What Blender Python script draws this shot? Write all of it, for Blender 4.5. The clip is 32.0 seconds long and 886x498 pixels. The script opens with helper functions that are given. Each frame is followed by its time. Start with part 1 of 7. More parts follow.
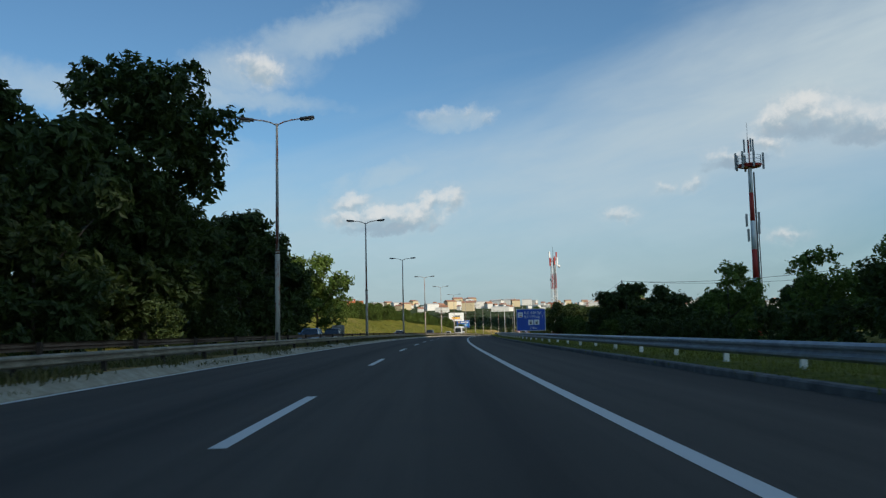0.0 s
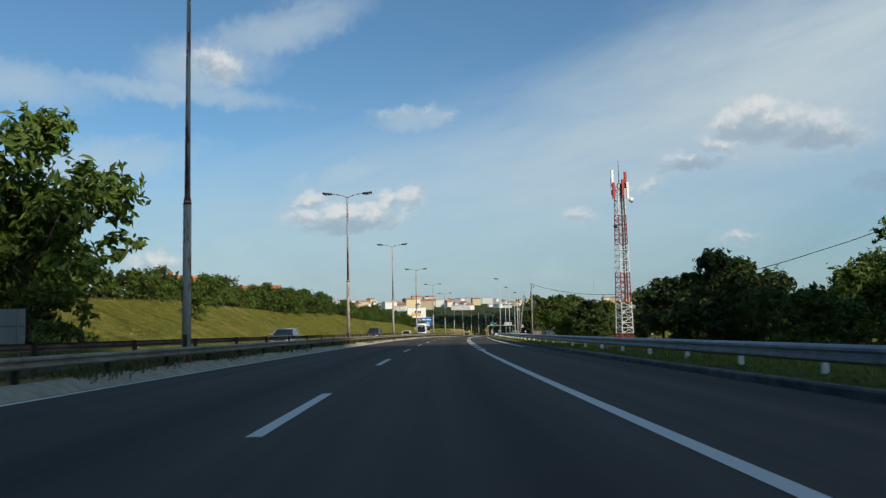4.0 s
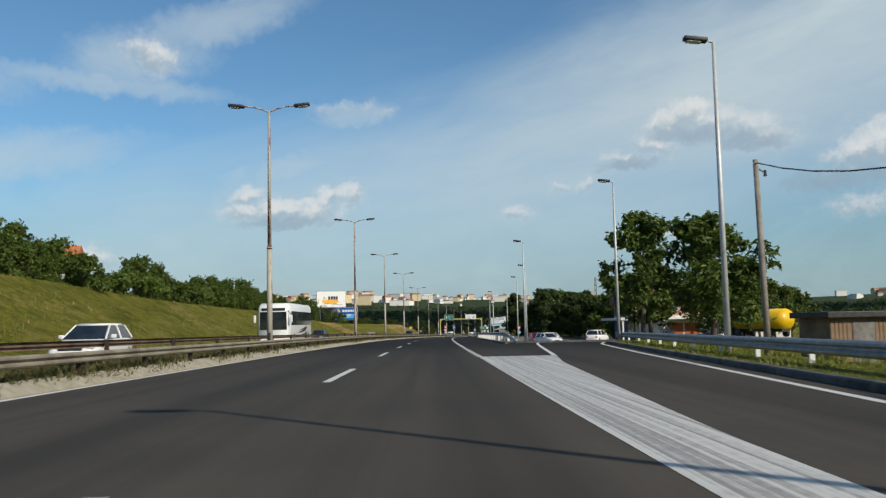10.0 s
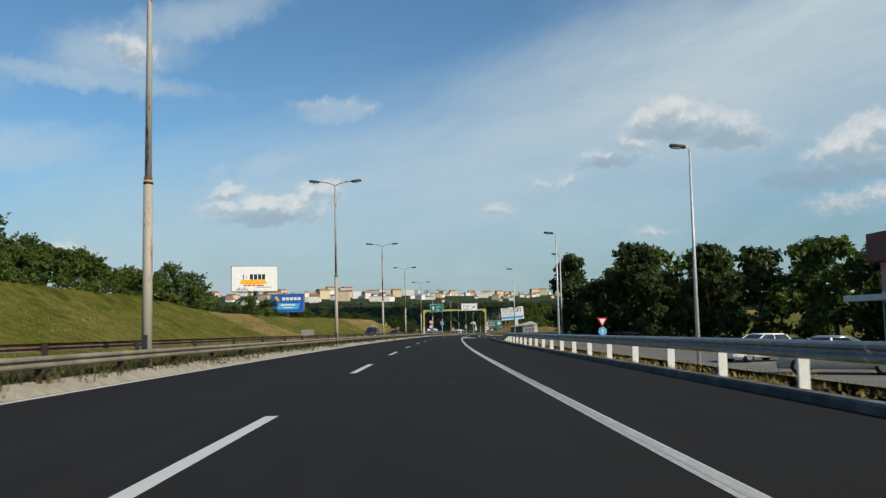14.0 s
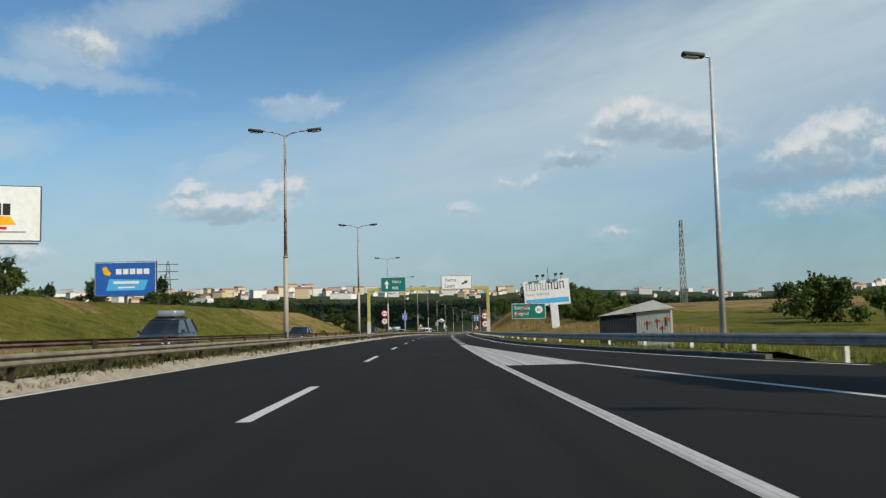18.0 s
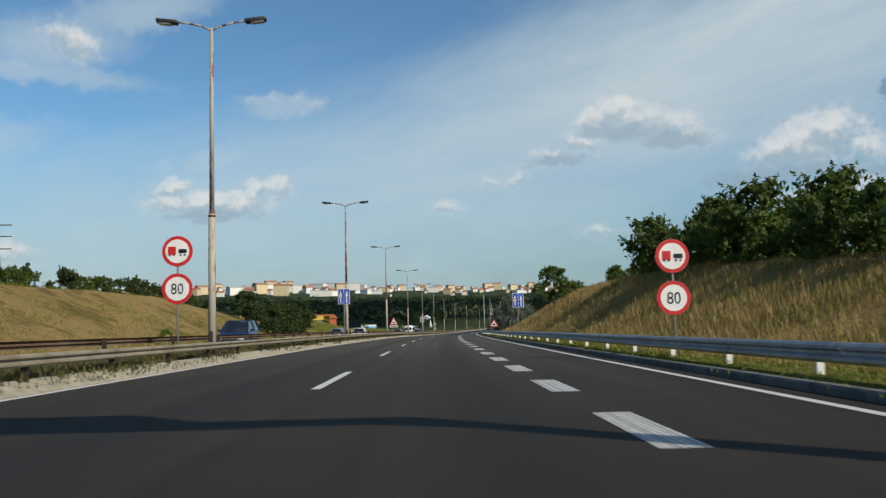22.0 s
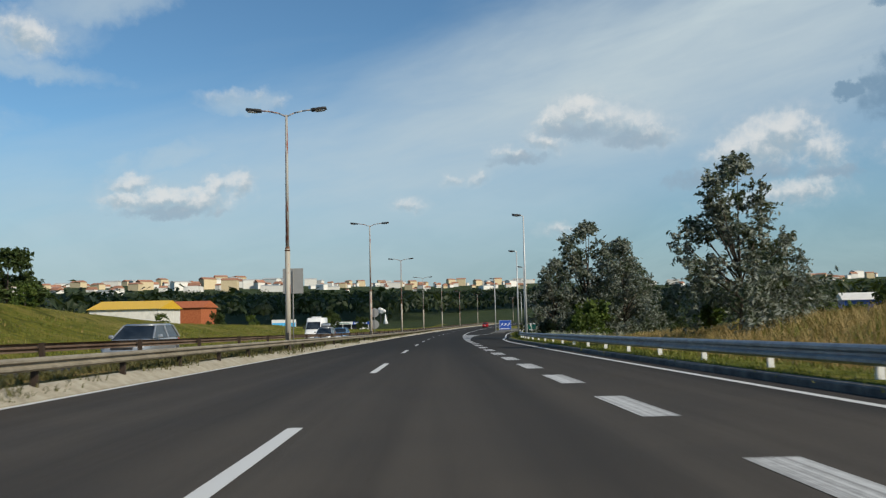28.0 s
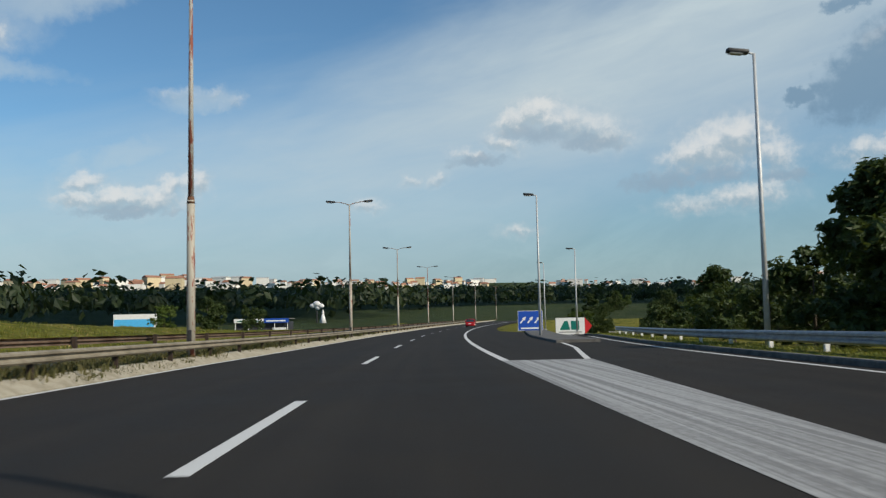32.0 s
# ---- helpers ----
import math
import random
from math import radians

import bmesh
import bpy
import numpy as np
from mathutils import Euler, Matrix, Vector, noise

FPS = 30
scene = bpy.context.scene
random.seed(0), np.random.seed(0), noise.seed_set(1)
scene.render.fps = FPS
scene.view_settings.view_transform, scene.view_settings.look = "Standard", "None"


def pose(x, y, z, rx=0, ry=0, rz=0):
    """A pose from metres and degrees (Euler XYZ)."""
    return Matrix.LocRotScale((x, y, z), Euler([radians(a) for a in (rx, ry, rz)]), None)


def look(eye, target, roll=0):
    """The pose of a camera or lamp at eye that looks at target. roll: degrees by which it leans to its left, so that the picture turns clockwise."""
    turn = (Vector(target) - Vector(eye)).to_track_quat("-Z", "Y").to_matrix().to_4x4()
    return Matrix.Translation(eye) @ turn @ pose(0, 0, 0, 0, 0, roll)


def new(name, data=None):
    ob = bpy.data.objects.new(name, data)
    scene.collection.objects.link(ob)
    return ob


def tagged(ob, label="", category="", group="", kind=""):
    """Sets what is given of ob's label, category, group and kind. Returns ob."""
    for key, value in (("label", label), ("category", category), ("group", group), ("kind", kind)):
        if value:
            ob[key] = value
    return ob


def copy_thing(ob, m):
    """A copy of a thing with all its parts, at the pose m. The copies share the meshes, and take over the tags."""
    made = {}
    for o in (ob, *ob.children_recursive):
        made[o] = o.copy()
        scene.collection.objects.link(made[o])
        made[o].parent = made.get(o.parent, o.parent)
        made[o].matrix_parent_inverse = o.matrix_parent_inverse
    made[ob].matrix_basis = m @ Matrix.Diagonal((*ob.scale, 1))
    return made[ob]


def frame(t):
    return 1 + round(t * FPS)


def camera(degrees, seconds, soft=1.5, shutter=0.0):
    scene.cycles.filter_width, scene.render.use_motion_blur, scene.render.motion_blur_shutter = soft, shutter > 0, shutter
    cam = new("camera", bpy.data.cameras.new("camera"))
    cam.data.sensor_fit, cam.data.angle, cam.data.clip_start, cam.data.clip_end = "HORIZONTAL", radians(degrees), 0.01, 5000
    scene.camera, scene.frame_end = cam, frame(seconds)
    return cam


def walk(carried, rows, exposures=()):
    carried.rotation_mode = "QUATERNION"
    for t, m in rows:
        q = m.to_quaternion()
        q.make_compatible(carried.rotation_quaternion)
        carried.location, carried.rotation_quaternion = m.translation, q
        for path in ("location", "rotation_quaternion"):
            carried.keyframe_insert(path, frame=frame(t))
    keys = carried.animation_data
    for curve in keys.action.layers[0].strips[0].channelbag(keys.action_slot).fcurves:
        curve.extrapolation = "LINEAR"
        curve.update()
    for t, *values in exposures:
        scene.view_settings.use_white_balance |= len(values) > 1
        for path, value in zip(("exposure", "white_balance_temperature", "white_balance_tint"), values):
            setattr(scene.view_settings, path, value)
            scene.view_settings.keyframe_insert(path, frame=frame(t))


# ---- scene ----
EXPOSURES = [(0.0, 0.0), (32.0, 0.0)]
cam = camera(54.7, 32.0, soft=1.3, shutter=0.12)
# seconds, x, y, z, pitch, roll, yaw
PATH = [
    (0.0, -0.00, 0.01, 0.96, 5.39, 1.28, -0.00),
    (0.5, -0.19, 12.02, 0.96, 5.41, 1.27, -0.42),
    (1.0, -0.28, 24.07, 0.96, 5.36, 1.15, -0.86),
    (1.5, -0.28, 36.13, 0.96, 5.45, 1.06, -1.20),
    (2.0, -0.20, 48.21, 0.95, 5.34, 1.21, -1.57),
    (2.5, -0.08, 60.29, 0.94, 5.40, 1.22, -1.82),
    (3.0, 0.10, 72.37, 0.92, 5.43, 1.18, -2.14),
    (3.5, 0.32, 84.44, 0.89, 5.29, 1.11, -2.39),
    (4.0, 0.63, 96.52, 0.85, 5.27, 1.17, -2.77),
    (4.5, 1.03, 108.60, 0.81, 5.25, 1.21, -3.22),
    (5.0, 1.53, 120.67, 0.76, 5.23, 1.26, -3.69),
    (5.5, 2.12, 132.75, 0.71, 5.21, 1.34, -4.11),
    (6.0, 2.79, 144.83, 0.66, 5.16, 1.38, -4.44),
    (6.5, 3.52, 156.91, 0.60, 5.13, 1.35, -4.80),
    (7.0, 4.34, 169.01, 0.54, 5.09, 1.38, -5.20),
    (7.5, 5.24, 181.05, 0.48, 5.05, 1.27, -5.58),
    (8.0, 6.16, 193.10, 0.43, 5.06, 1.24, -5.89),
    (8.5, 7.19, 205.15, 0.38, 5.07, 1.08, -6.17),
    (9.0, 8.22, 217.21, 0.32, 5.08, 1.07, -6.44),
    (9.5, 9.40, 229.15, 0.26, 5.09, 1.12, -6.71),
    (10.0, 10.60, 241.03, 0.18, 4.98, 1.19, -6.85),
    (10.5, 11.84, 252.81, 0.11, 4.97, 1.20, -6.98),
    (11.0, 13.04, 264.58, 0.02, 4.87, 1.14, -7.20),
    (11.5, 14.30, 276.29, -0.06, 4.89, 1.09, -7.42),
    (12.0, 15.60, 287.98, -0.15, 5.10, 1.10, -7.53),
    (12.5, 16.89, 299.66, -0.24, 4.95, 0.89, -7.73),
    (13.0, 18.20, 311.33, -0.34, 4.88, 0.98, -7.87),
    (13.5, 19.60, 322.94, -0.46, 4.78, 1.09, -8.05),
    (14.0, 21.02, 334.52, -0.60, 4.76, 1.15, -8.09),
    (14.5, 22.44, 346.09, -0.74, 4.77, 1.16, -8.12),
    (15.0, 23.88, 357.63, -0.89, 4.76, 1.15, -8.24),
    (15.5, 25.31, 369.15, -1.05, 4.75, 1.11, -8.56),
    (16.0, 26.84, 380.64, -1.21, 4.70, 1.00, -9.18),
    (16.5, 28.59, 392.09, -1.38, 4.67, 1.12, -9.88),
    (17.0, 30.44, 403.52, -1.54, 4.58, 1.38, -10.26),
    (17.5, 32.32, 414.93, -1.69, 4.62, 1.40, -10.26),
    (18.0, 34.21, 426.36, -1.84, 4.62, 1.22, -10.49),
    (18.5, 36.14, 437.82, -1.98, 4.63, 1.29, -10.74),
    (19.0, 38.10, 449.34, -2.12, 4.58, 1.42, -10.95),
    (19.5, 40.12, 460.93, -2.26, 4.60, 1.41, -11.07),
    (20.0, 42.15, 472.62, -2.41, 4.62, 1.18, -10.97),
    (20.5, 44.22, 484.46, -2.57, 4.58, 1.08, -11.06),
    (21.0, 46.37, 496.47, -2.75, 4.48, 1.18, -11.32),
    (21.5, 48.55, 508.55, -2.93, 4.44, 1.19, -11.44),
    (22.0, 50.85, 520.63, -3.10, 4.49, 1.30, -11.51),
    (22.5, 53.08, 532.75, -3.27, 4.56, 1.25, -11.46),
    (23.0, 55.32, 544.89, -3.43, 4.52, 1.06, -11.64),
    (23.5, 57.56, 557.03, -3.60, 4.53, 1.00, -11.78),
    (24.0, 59.94, 569.19, -3.77, 4.50, 1.20, -11.86),
    (24.5, 62.34, 581.35, -3.95, 4.49, 0.94, -12.29),
    (25.0, 64.89, 593.49, -4.13, 4.46, 1.05, -13.12),
    (25.5, 67.53, 605.61, -4.33, 4.48, 1.23, -13.61),
    (26.0, 70.24, 617.72, -4.54, 4.47, 1.21, -13.85),
    (26.5, 72.99, 629.84, -4.75, 4.46, 1.20, -13.92),
    (27.0, 75.75, 641.96, -4.98, 4.44, 1.20, -13.92),
    (27.5, 78.51, 654.10, -5.20, 4.44, 1.19, -13.94),
    (28.0, 81.31, 666.23, -5.44, 4.30, 1.27, -14.06),
    (28.5, 84.10, 678.32, -5.68, 4.35, 1.35, -14.18),
    (29.0, 86.95, 690.43, -5.92, 4.28, 1.22, -14.42),
    (29.5, 89.86, 702.54, -6.16, 4.36, 1.16, -14.73),
    (30.0, 92.86, 714.67, -6.40, 4.37, 1.11, -15.07),
    (30.5, 95.93, 726.74, -6.64, 4.31, 1.19, -15.88),
    (31.0, 99.12, 738.73, -6.88, 4.28, 1.26, -16.32),
    (31.5, 102.35, 750.65, -7.11, 4.28, 1.32, -16.53),
    (32.0, 105.61, 762.57, -7.33, 4.31, 1.25, -16.84),
]
walk(cam, [(t, pose(x, y, z, 90 + p, r, w)) for t, x, y, z, p, r, w in PATH], EXPOSURES)

# ---- world, sun ----
SUN_EL, SUN_AZ = 34.0, 144.4          # azimuth clockwise from +y
sun = new("sun", bpy.data.lights.new("sun", "SUN"))
sun.data.energy, sun.data.angle, sun.data.color = 4.4, radians(0.6), (1.0, 0.90, 0.74)
_a, _e = radians(SUN_AZ), radians(SUN_EL)
SUN_DIR = Vector((math.sin(_a) * math.cos(_e), math.cos(_a) * math.cos(_e), math.sin(_e)))
sun.matrix_world = look(SUN_DIR * 200, (0, 0, 0))


class Nodes:
    """Short hand for node trees."""

    def __init__(self, tree):
        self.tree = tree

    def node(self, kind):
        return self.tree.nodes.new(kind)

    def link(self, a, b):
        self.tree.links.new(a, b)

    def put(self, socket, v):
        if isinstance(v, bpy.types.NodeSocket):
            self.link(v, socket)
        else:
            socket.default_value = v

    def m(self, op, a, b=0.0, c=0.0, clamp=False):
        n = self.node("ShaderNodeMath")
        n.operation, n.use_clamp = op, clamp
        for k, v in enumerate((a, b, c)):
            self.put(n.inputs[k], v)
        return n.outputs[0]

    def step(self, v, lo, hi, to=1.0):
        n = self.node("ShaderNodeMapRange")
        n.interpolation_type = "SMOOTHSTEP"
        self.put(n.inputs[0], v)
        self.put(n.inputs[1], lo)
        self.put(n.inputs[2], hi)
        n.inputs[4].default_value = to
        return n.outputs[0]

    def mix(self, f, a, b, blend="MIX"):
        n = self.node("ShaderNodeMix")
        n.data_type, n.blend_type = "RGBA", blend
        self.put(n.inputs[0], f)
        self.put(n.inputs[6], a)
        self.put(n.inputs[7], b)
        return n.outputs[2]

    def noise(self, vec, scale, detail=4.0, rough=0.55, distort=0.0):
        n = self.node("ShaderNodeTexNoise")
        if vec is not None:
            self.link(vec, n.inputs["Vector"])
        n.inputs["Scale"].default_value = scale
        n.inputs["Detail"].default_value = detail
        n.inputs["Roughness"].default_value = rough
        n.inputs["Distortion"].default_value = distort
        return n.outputs[0]

    def vec(self, x, y, z=0.0):
        n = self.node("ShaderNodeCombineXYZ")
        for k, v in enumerate((x, y, z)):
            self.put(n.inputs[k], v)
        return n.outputs[0]


def rgb(r, g, b):
    return (r, g, b, 1.0)


def make_world():
    world = bpy.data.worlds.new("sky")
    scene.world = world
    world.use_nodes = True
    t = world.node_tree
    t.nodes.clear()
    k = Nodes(t)
    sky = k.node("ShaderNodeTexSky")
    sky.sky_type, sky.sun_disc = "NISHITA", False
    sky.sun_elevation, sky.sun_rotation = radians(SUN_EL), radians(SUN_AZ)
    sky.altitude, sky.air_density, sky.dust_density, sky.ozone_density = 100, 1.0, 0.6, 2.0
    co = k.node("ShaderNodeTexCoord").outputs["Generated"]
    sep = k.node("ShaderNodeSeparateXYZ")
    k.link(co, sep.inputs[0])
    x, y, z = sep.outputs
    az = k.m("MULTIPLY", k.m("ARCTAN2", x, y), 180 / math.pi)
    el = k.m("MULTIPLY", k.m("ARCSINE", z), 180 / math.pi)
    plane = k.vec(az, el)
    # thin high cloud, drawn out along a slant
    u = k.m("ADD", az, k.m("MULTIPLY", el, 0.6))
    v = k.m("SUBTRACT", el, k.m("MULTIPLY", az, 0.22))
    wisp = k.noise(k.vec(k.m("MULTIPLY", u, 0.045), k.m("MULTIPLY", v, 0.16)), 1.0, 5, 0.55, 0.6)
    fine = k.noise(k.vec(k.m("MULTIPLY", u, 0.10), k.m("MULTIPLY", v, 0.5)), 1.0, 5, 0.6, 0.4)
    edge = k.m("ADD", 13.4, k.m("MULTIPLY", az, 0.27))
    low = k.m("SUBTRACT", edge, el)                       # degrees below the upper rim of the veil
    low = k.m("ADD", low, k.m("MULTIPLY", k.m("SUBTRACT", wisp, 0.5), 9.0))
    veil = k.m("MULTIPLY", k.step(low, -3.5, 4.5), k.step(low, 19.0, 4.0))
    veil = k.m("MULTIPLY", veil, k.m("ADD", k.m("ADD", k.step(az, -12.0, 34.0, 0.5), 0.16), k.m("MULTIPLY", fine, 0.55)))
    veil = k.m("MULTIPLY", veil, k.step(az, -40.0, -5.0, 1.0))

    # cloud edges are torn by a warp of the sky's grid
    wx = k.m("SUBTRACT", k.noise(k.vec(az, el, 3.0), 0.8, 6, 0.6), 0.5)
    wy = k.m("SUBTRACT", k.noise(k.vec(az, el, 9.0), 1.0, 6, 0.6), 0.5)
    azw = k.m("ADD", az, k.m("MULTIPLY", wx, 2.2))
    elw = k.m("ADD", el, k.m("MULTIPLY", wy, 1.5))

    def blob(a, e, sa, se, turn=0.0):
        da, de = k.m("SUBTRACT", azw, a), k.m("SUBTRACT", elw, e)
        c, s = math.cos(radians(turn)), math.sin(radians(turn))
        p = k.m("ADD", k.m("MULTIPLY", da, c / sa), k.m("MULTIPLY", de, s / sa))
        q = k.m("SUBTRACT", k.m("MULTIPLY", de, c / se), k.m("MULTIPLY", da, s / se))
        d2 = k.m("ADD", k.m("MULTIPLY", p, p), k.m("MULTIPLY", q, q))
        return k.m("SUBTRACT", 1.0, d2), q

    # feathery patches
    feather = None
    for a, e, sa, se, turn in FEATHERS:
        d, _ = blob(a, e, sa, se, turn)
        feather = d if feather is None else k.m("MAXIMUM", feather, d)
    swirl = k.noise(k.vec(k.m("MULTIPLY", az, 0.12), k.m("MULTIPLY", el, 0.22)), 1.0, 6, 0.6, 1.2)
    feather = k.step(k.m("ADD", feather, k.m("MULTIPLY", k.m("SUBTRACT", swirl, 0.5), 1.8)), -0.6, 1.5, 0.62)
    high = k.m("MAXIMUM", veil, feather)
    # heaped clouds: lumps lit from above, flat grey-blue bases
    puff = k.noise(plane, 1.05, 8, 0.62, 0.25)
    big = k.noise(plane, 0.3, 3, 0.5)
    rag = k.m("ADD", k.m("MULTIPLY", k.m("SUBTRACT", puff, 0.5), 1.9), k.m("MULTIPLY", k.m("SUBTRACT", big, 0.5), 0.7))
    dens, lit = None, None
    for a, e, sa, se, turn, full in HEAPS:
        d, q = blob(a, e, sa, se, turn)
        w = k.m("MULTIPLY", k.m("MAXIMUM", d, 0.0), q)
        d = k.m("SUBTRACT", d, (1 - full) * 0.9)
        dens = d if dens is None else k.m("SMOOTH_MAX", dens, d, 0.5)
        lit = w if lit is None else k.m("ADD", lit, w)
    dens = k.m("ADD", dens, rag)
    heap = k.m("ADD", k.step(dens, -0.3, 1.2, 0.68), k.step(dens, -1.6, 0.3, 0.16))
    shade = k.step(k.m("ADD", lit, k.m("MULTIPLY", k.m("SUBTRACT", puff, 0.5), 1.5)), -0.5, 0.4)

    def sheet(spots, lo, hi, most):
        m = None
        for a, e, sa, se, turn in spots:
            d, _ = blob(a, e, sa, se, turn)
            m = d if m is None else k.m("MAXIMUM", m, d)
        return k.step(k.m("ADD", m, rag), lo, hi, most)

    under = sheet(BASES, -0.3, 1.1, 0.72)
    dark = sheet(SHADED, -0.55, 0.6, 0.85)
    base = k.mix(1.0, sky.outputs[0], SKY_TINT, "MULTIPLY")
    haze = k.step(el, 13.0, 0.0, 0.8)
    c = k.mix(haze, base, k.mix(k.step(swirl, 0.35, 0.65), HAZE_GREY, HAZE))
    c = k.mix(high, c, VEIL)
    c = k.mix(heap, c, k.mix(shade, HEAP_DARK, HEAP_LIT))
    c = k.mix(k.m("MULTIPLY", under, k.m("SUBTRACT", 1.0, k.m("MULTIPLY", heap, 0.35))), c, BASE_GREY)
    c = k.mix(dark, c, SHADE_BLUE)
    bg = k.node("ShaderNodeBackground")
    k.link(c, bg.inputs[0])
    bg.inputs[1].default_value = 0.10
    out = k.node("ShaderNodeOutputWorld")
    k.link(bg.outputs[0], out.inputs[0])


SKY_TINT = rgb(0.70, 0.98, 1.08)
HAZE, HAZE_GREY, VEIL = rgb(3.1, 4.2, 4.7), rgb(2.5, 3.5, 4.05), rgb(5.0, 6.0, 6.5)
HEAP_LIT, HEAP_DARK, SHADE_BLUE, BASE_GREY = rgb(7.3, 7.4, 7.3), rgb(3.7, 4.6, 5.2), rgb(1.75, 2.9, 4.1), rgb(2.75, 3.75, 4.7)
# azimuth, elevation, half width, half height, turn: degrees
FEATHERS = [(-8.2, 19.4, 7.0, 1.5, 19), (-12.8, 17.0, 4.6, 2.0, 12), (-15, 15.3, 7.5, 0.8, -3), (-25, 15.2, 6, 1.5, -6),
            (1.2, 13.9, 3.6, 1.0, 8), (-3, 10.6, 6, 1.2, 15), (6.5, 9.0, 6.5, 1.3, -14), (-20, 10.5, 8, 1.6, 8)]
# the same, and how full
HEAPS = [(-6.0, 8.5, 1.7, 0.75, 8, 0.9), (-6.4, 7.5, 1.5, 0.6, 0, 0.9), (-4.2, 7.6, 2.4, 0.85, 4, 1), (-1.9, 7.6, 2.3, 0.95, 4, 1), (-0.8, 8.5, 1.3, 0.75, 20, 1), (0.8, 8.7, 1.0, 0.95, 30, 0.9),
         (11.9, 7.3, 1.4, 0.55, 0, 0.62), (-0.3, 14.2, 2.1, 0.5, 4, 0.0), (1.9, 14.4, 0.8, 0.4, 20, 0.2), (3.3, 13.9, 0.8, 0.55, 0, 0.35), (-12.0, 17.2, 1.7, 1.05, -18, 1),
         (23.4, 13.2, 2.0, 1.05, 8, 1), (21.8, 12.5, 1.5, 0.9, 20, 0.85), (25.5, 12.4, 2.8, 1.3, -6, 0.7), (27.8, 11.7, 2.2, 1.3, -10, 0.6), (21.2, 11.2, 1.5, 0.55, -18, 0.9), (18.9, 10.5, 1.7, 0.5, -10, 0.55),
         (35.2, 10.2, 3.1, 1.8, 10, 1), (36.5, 10.9, 2.0, 1.3, 0, 1), (33.3, 9.8, 2.0, 1.2, 20, 1), (38.4, 9.4, 1.7, 1.2, -20, 0.9), (36.9, 7.1, 2.8, 0.9, 4, 0.85), (33.4, 6.7, 2.6, 0.7, 0, 0.6),
         (22.0, 5.4, 1.6, 0.5, 0, 0.5), (16.6, 9.0, 1.0, 0.55, 20, 0.4), (14.8, 8.8, 0.8, 0.4, 0, 0.4), (-15.8, 4.5, 2.2, 0.8, 0, 0.8), (44.2, 9.2, 3.0, 1.0, 0, 0.7), (45.2, 15.9, 1.8, 0.8, 25, 0.8),
         (-28, 9, 4.5, 1.6, 0, 0.9), (60, 12, 6, 3, 10, 1), (-60, 14, 7, 3, 0, 1), (100, 18, 9, 4, 0, 1), (-110, 16, 8, 3, 0, 1), (160, 20, 9, 4, 0, 1)]
BASES = [(23.6, 11.7, 2.9, 0.7, -4), (26.8, 11.0, 2.4, 0.6, -4), (19.4, 10.1, 2.2, 0.45, 2), (31.6, 8.3, 3.0, 0.8, 4), (35.0, 8.4, 2.6, 0.6, 0), (-3.4, 6.8, 3.6, 0.4, 2), (38.6, 8.1, 2.0, 0.5, 0)]
SHADED = [(44.0, 13.4, 3.5, 2.2, 25), (48.0, 15.2, 4.6, 2.8, 12), (43.0, 18.0, 1.4, 0.5, 12), (40.3, 12.9, 1.2, 0.5, 15)]
make_world()

# ---- materials ----
def material(name, rough=0.7, metal=0.0, spec=0.4):
    mat = bpy.data.materials.new(name)
    mat.use_nodes = True
    k = Nodes(mat.node_tree)
    b = mat.node_tree.nodes["Principled BSDF"]
    b.inputs["Roughness"].default_value = rough
    b.inputs["Metallic"].default_value = metal
    b.inputs["Specular IOR Level"].default_value = spec
    return mat, k, b


def coords(k, kind="Object"):
    return k.node("ShaderNodeTexCoord").outputs[kind]


def bump(k, b, height, strength, distance):
    n = k.node("ShaderNodeBump")
    n.inputs["Strength"].default_value = strength
    n.inputs["Distance"].default_value = distance
    k.link(height, n.inputs["Height"])
    k.link(n.outputs[0], b.inputs["Normal"])


def mottled(name, c1, c2, scale=3.0, rough=0.7, metal=0.0, grain=0.0, fine=None, spec=0.4, vary=0.0):
    """Two tones at one scale, a finer grain, and relief."""
    mat, k, b = material(name, rough, metal, spec)
    co = coords(k)
    a = k.noise(co, scale, 5, 0.6)
    f = k.noise(co, fine or scale * 9, 3, 0.6)
    w = k.step(k.m("ADD", k.m("MULTIPLY", a, 0.7), k.m("MULTIPLY", f, 0.3)), 0.35, 0.65)
    c = k.mix(w, rgb(*c1), rgb(*c2))
    if vary:
        r = k.node("ShaderNodeObjectInfo").outputs["Random"]
        hsv = k.node("ShaderNodeHueSaturation")
        k.link(k.m("ADD", 1 - vary / 2, k.m("MULTIPLY", r, vary)), hsv.inputs["Value"])
        k.link(c, hsv.inputs["Color"])
        c = hsv.outputs[0]
    k.link(c, b.inputs["Base Color"])
    if grain:
        bump(k, b, f, 0.6, grain)
    return mat


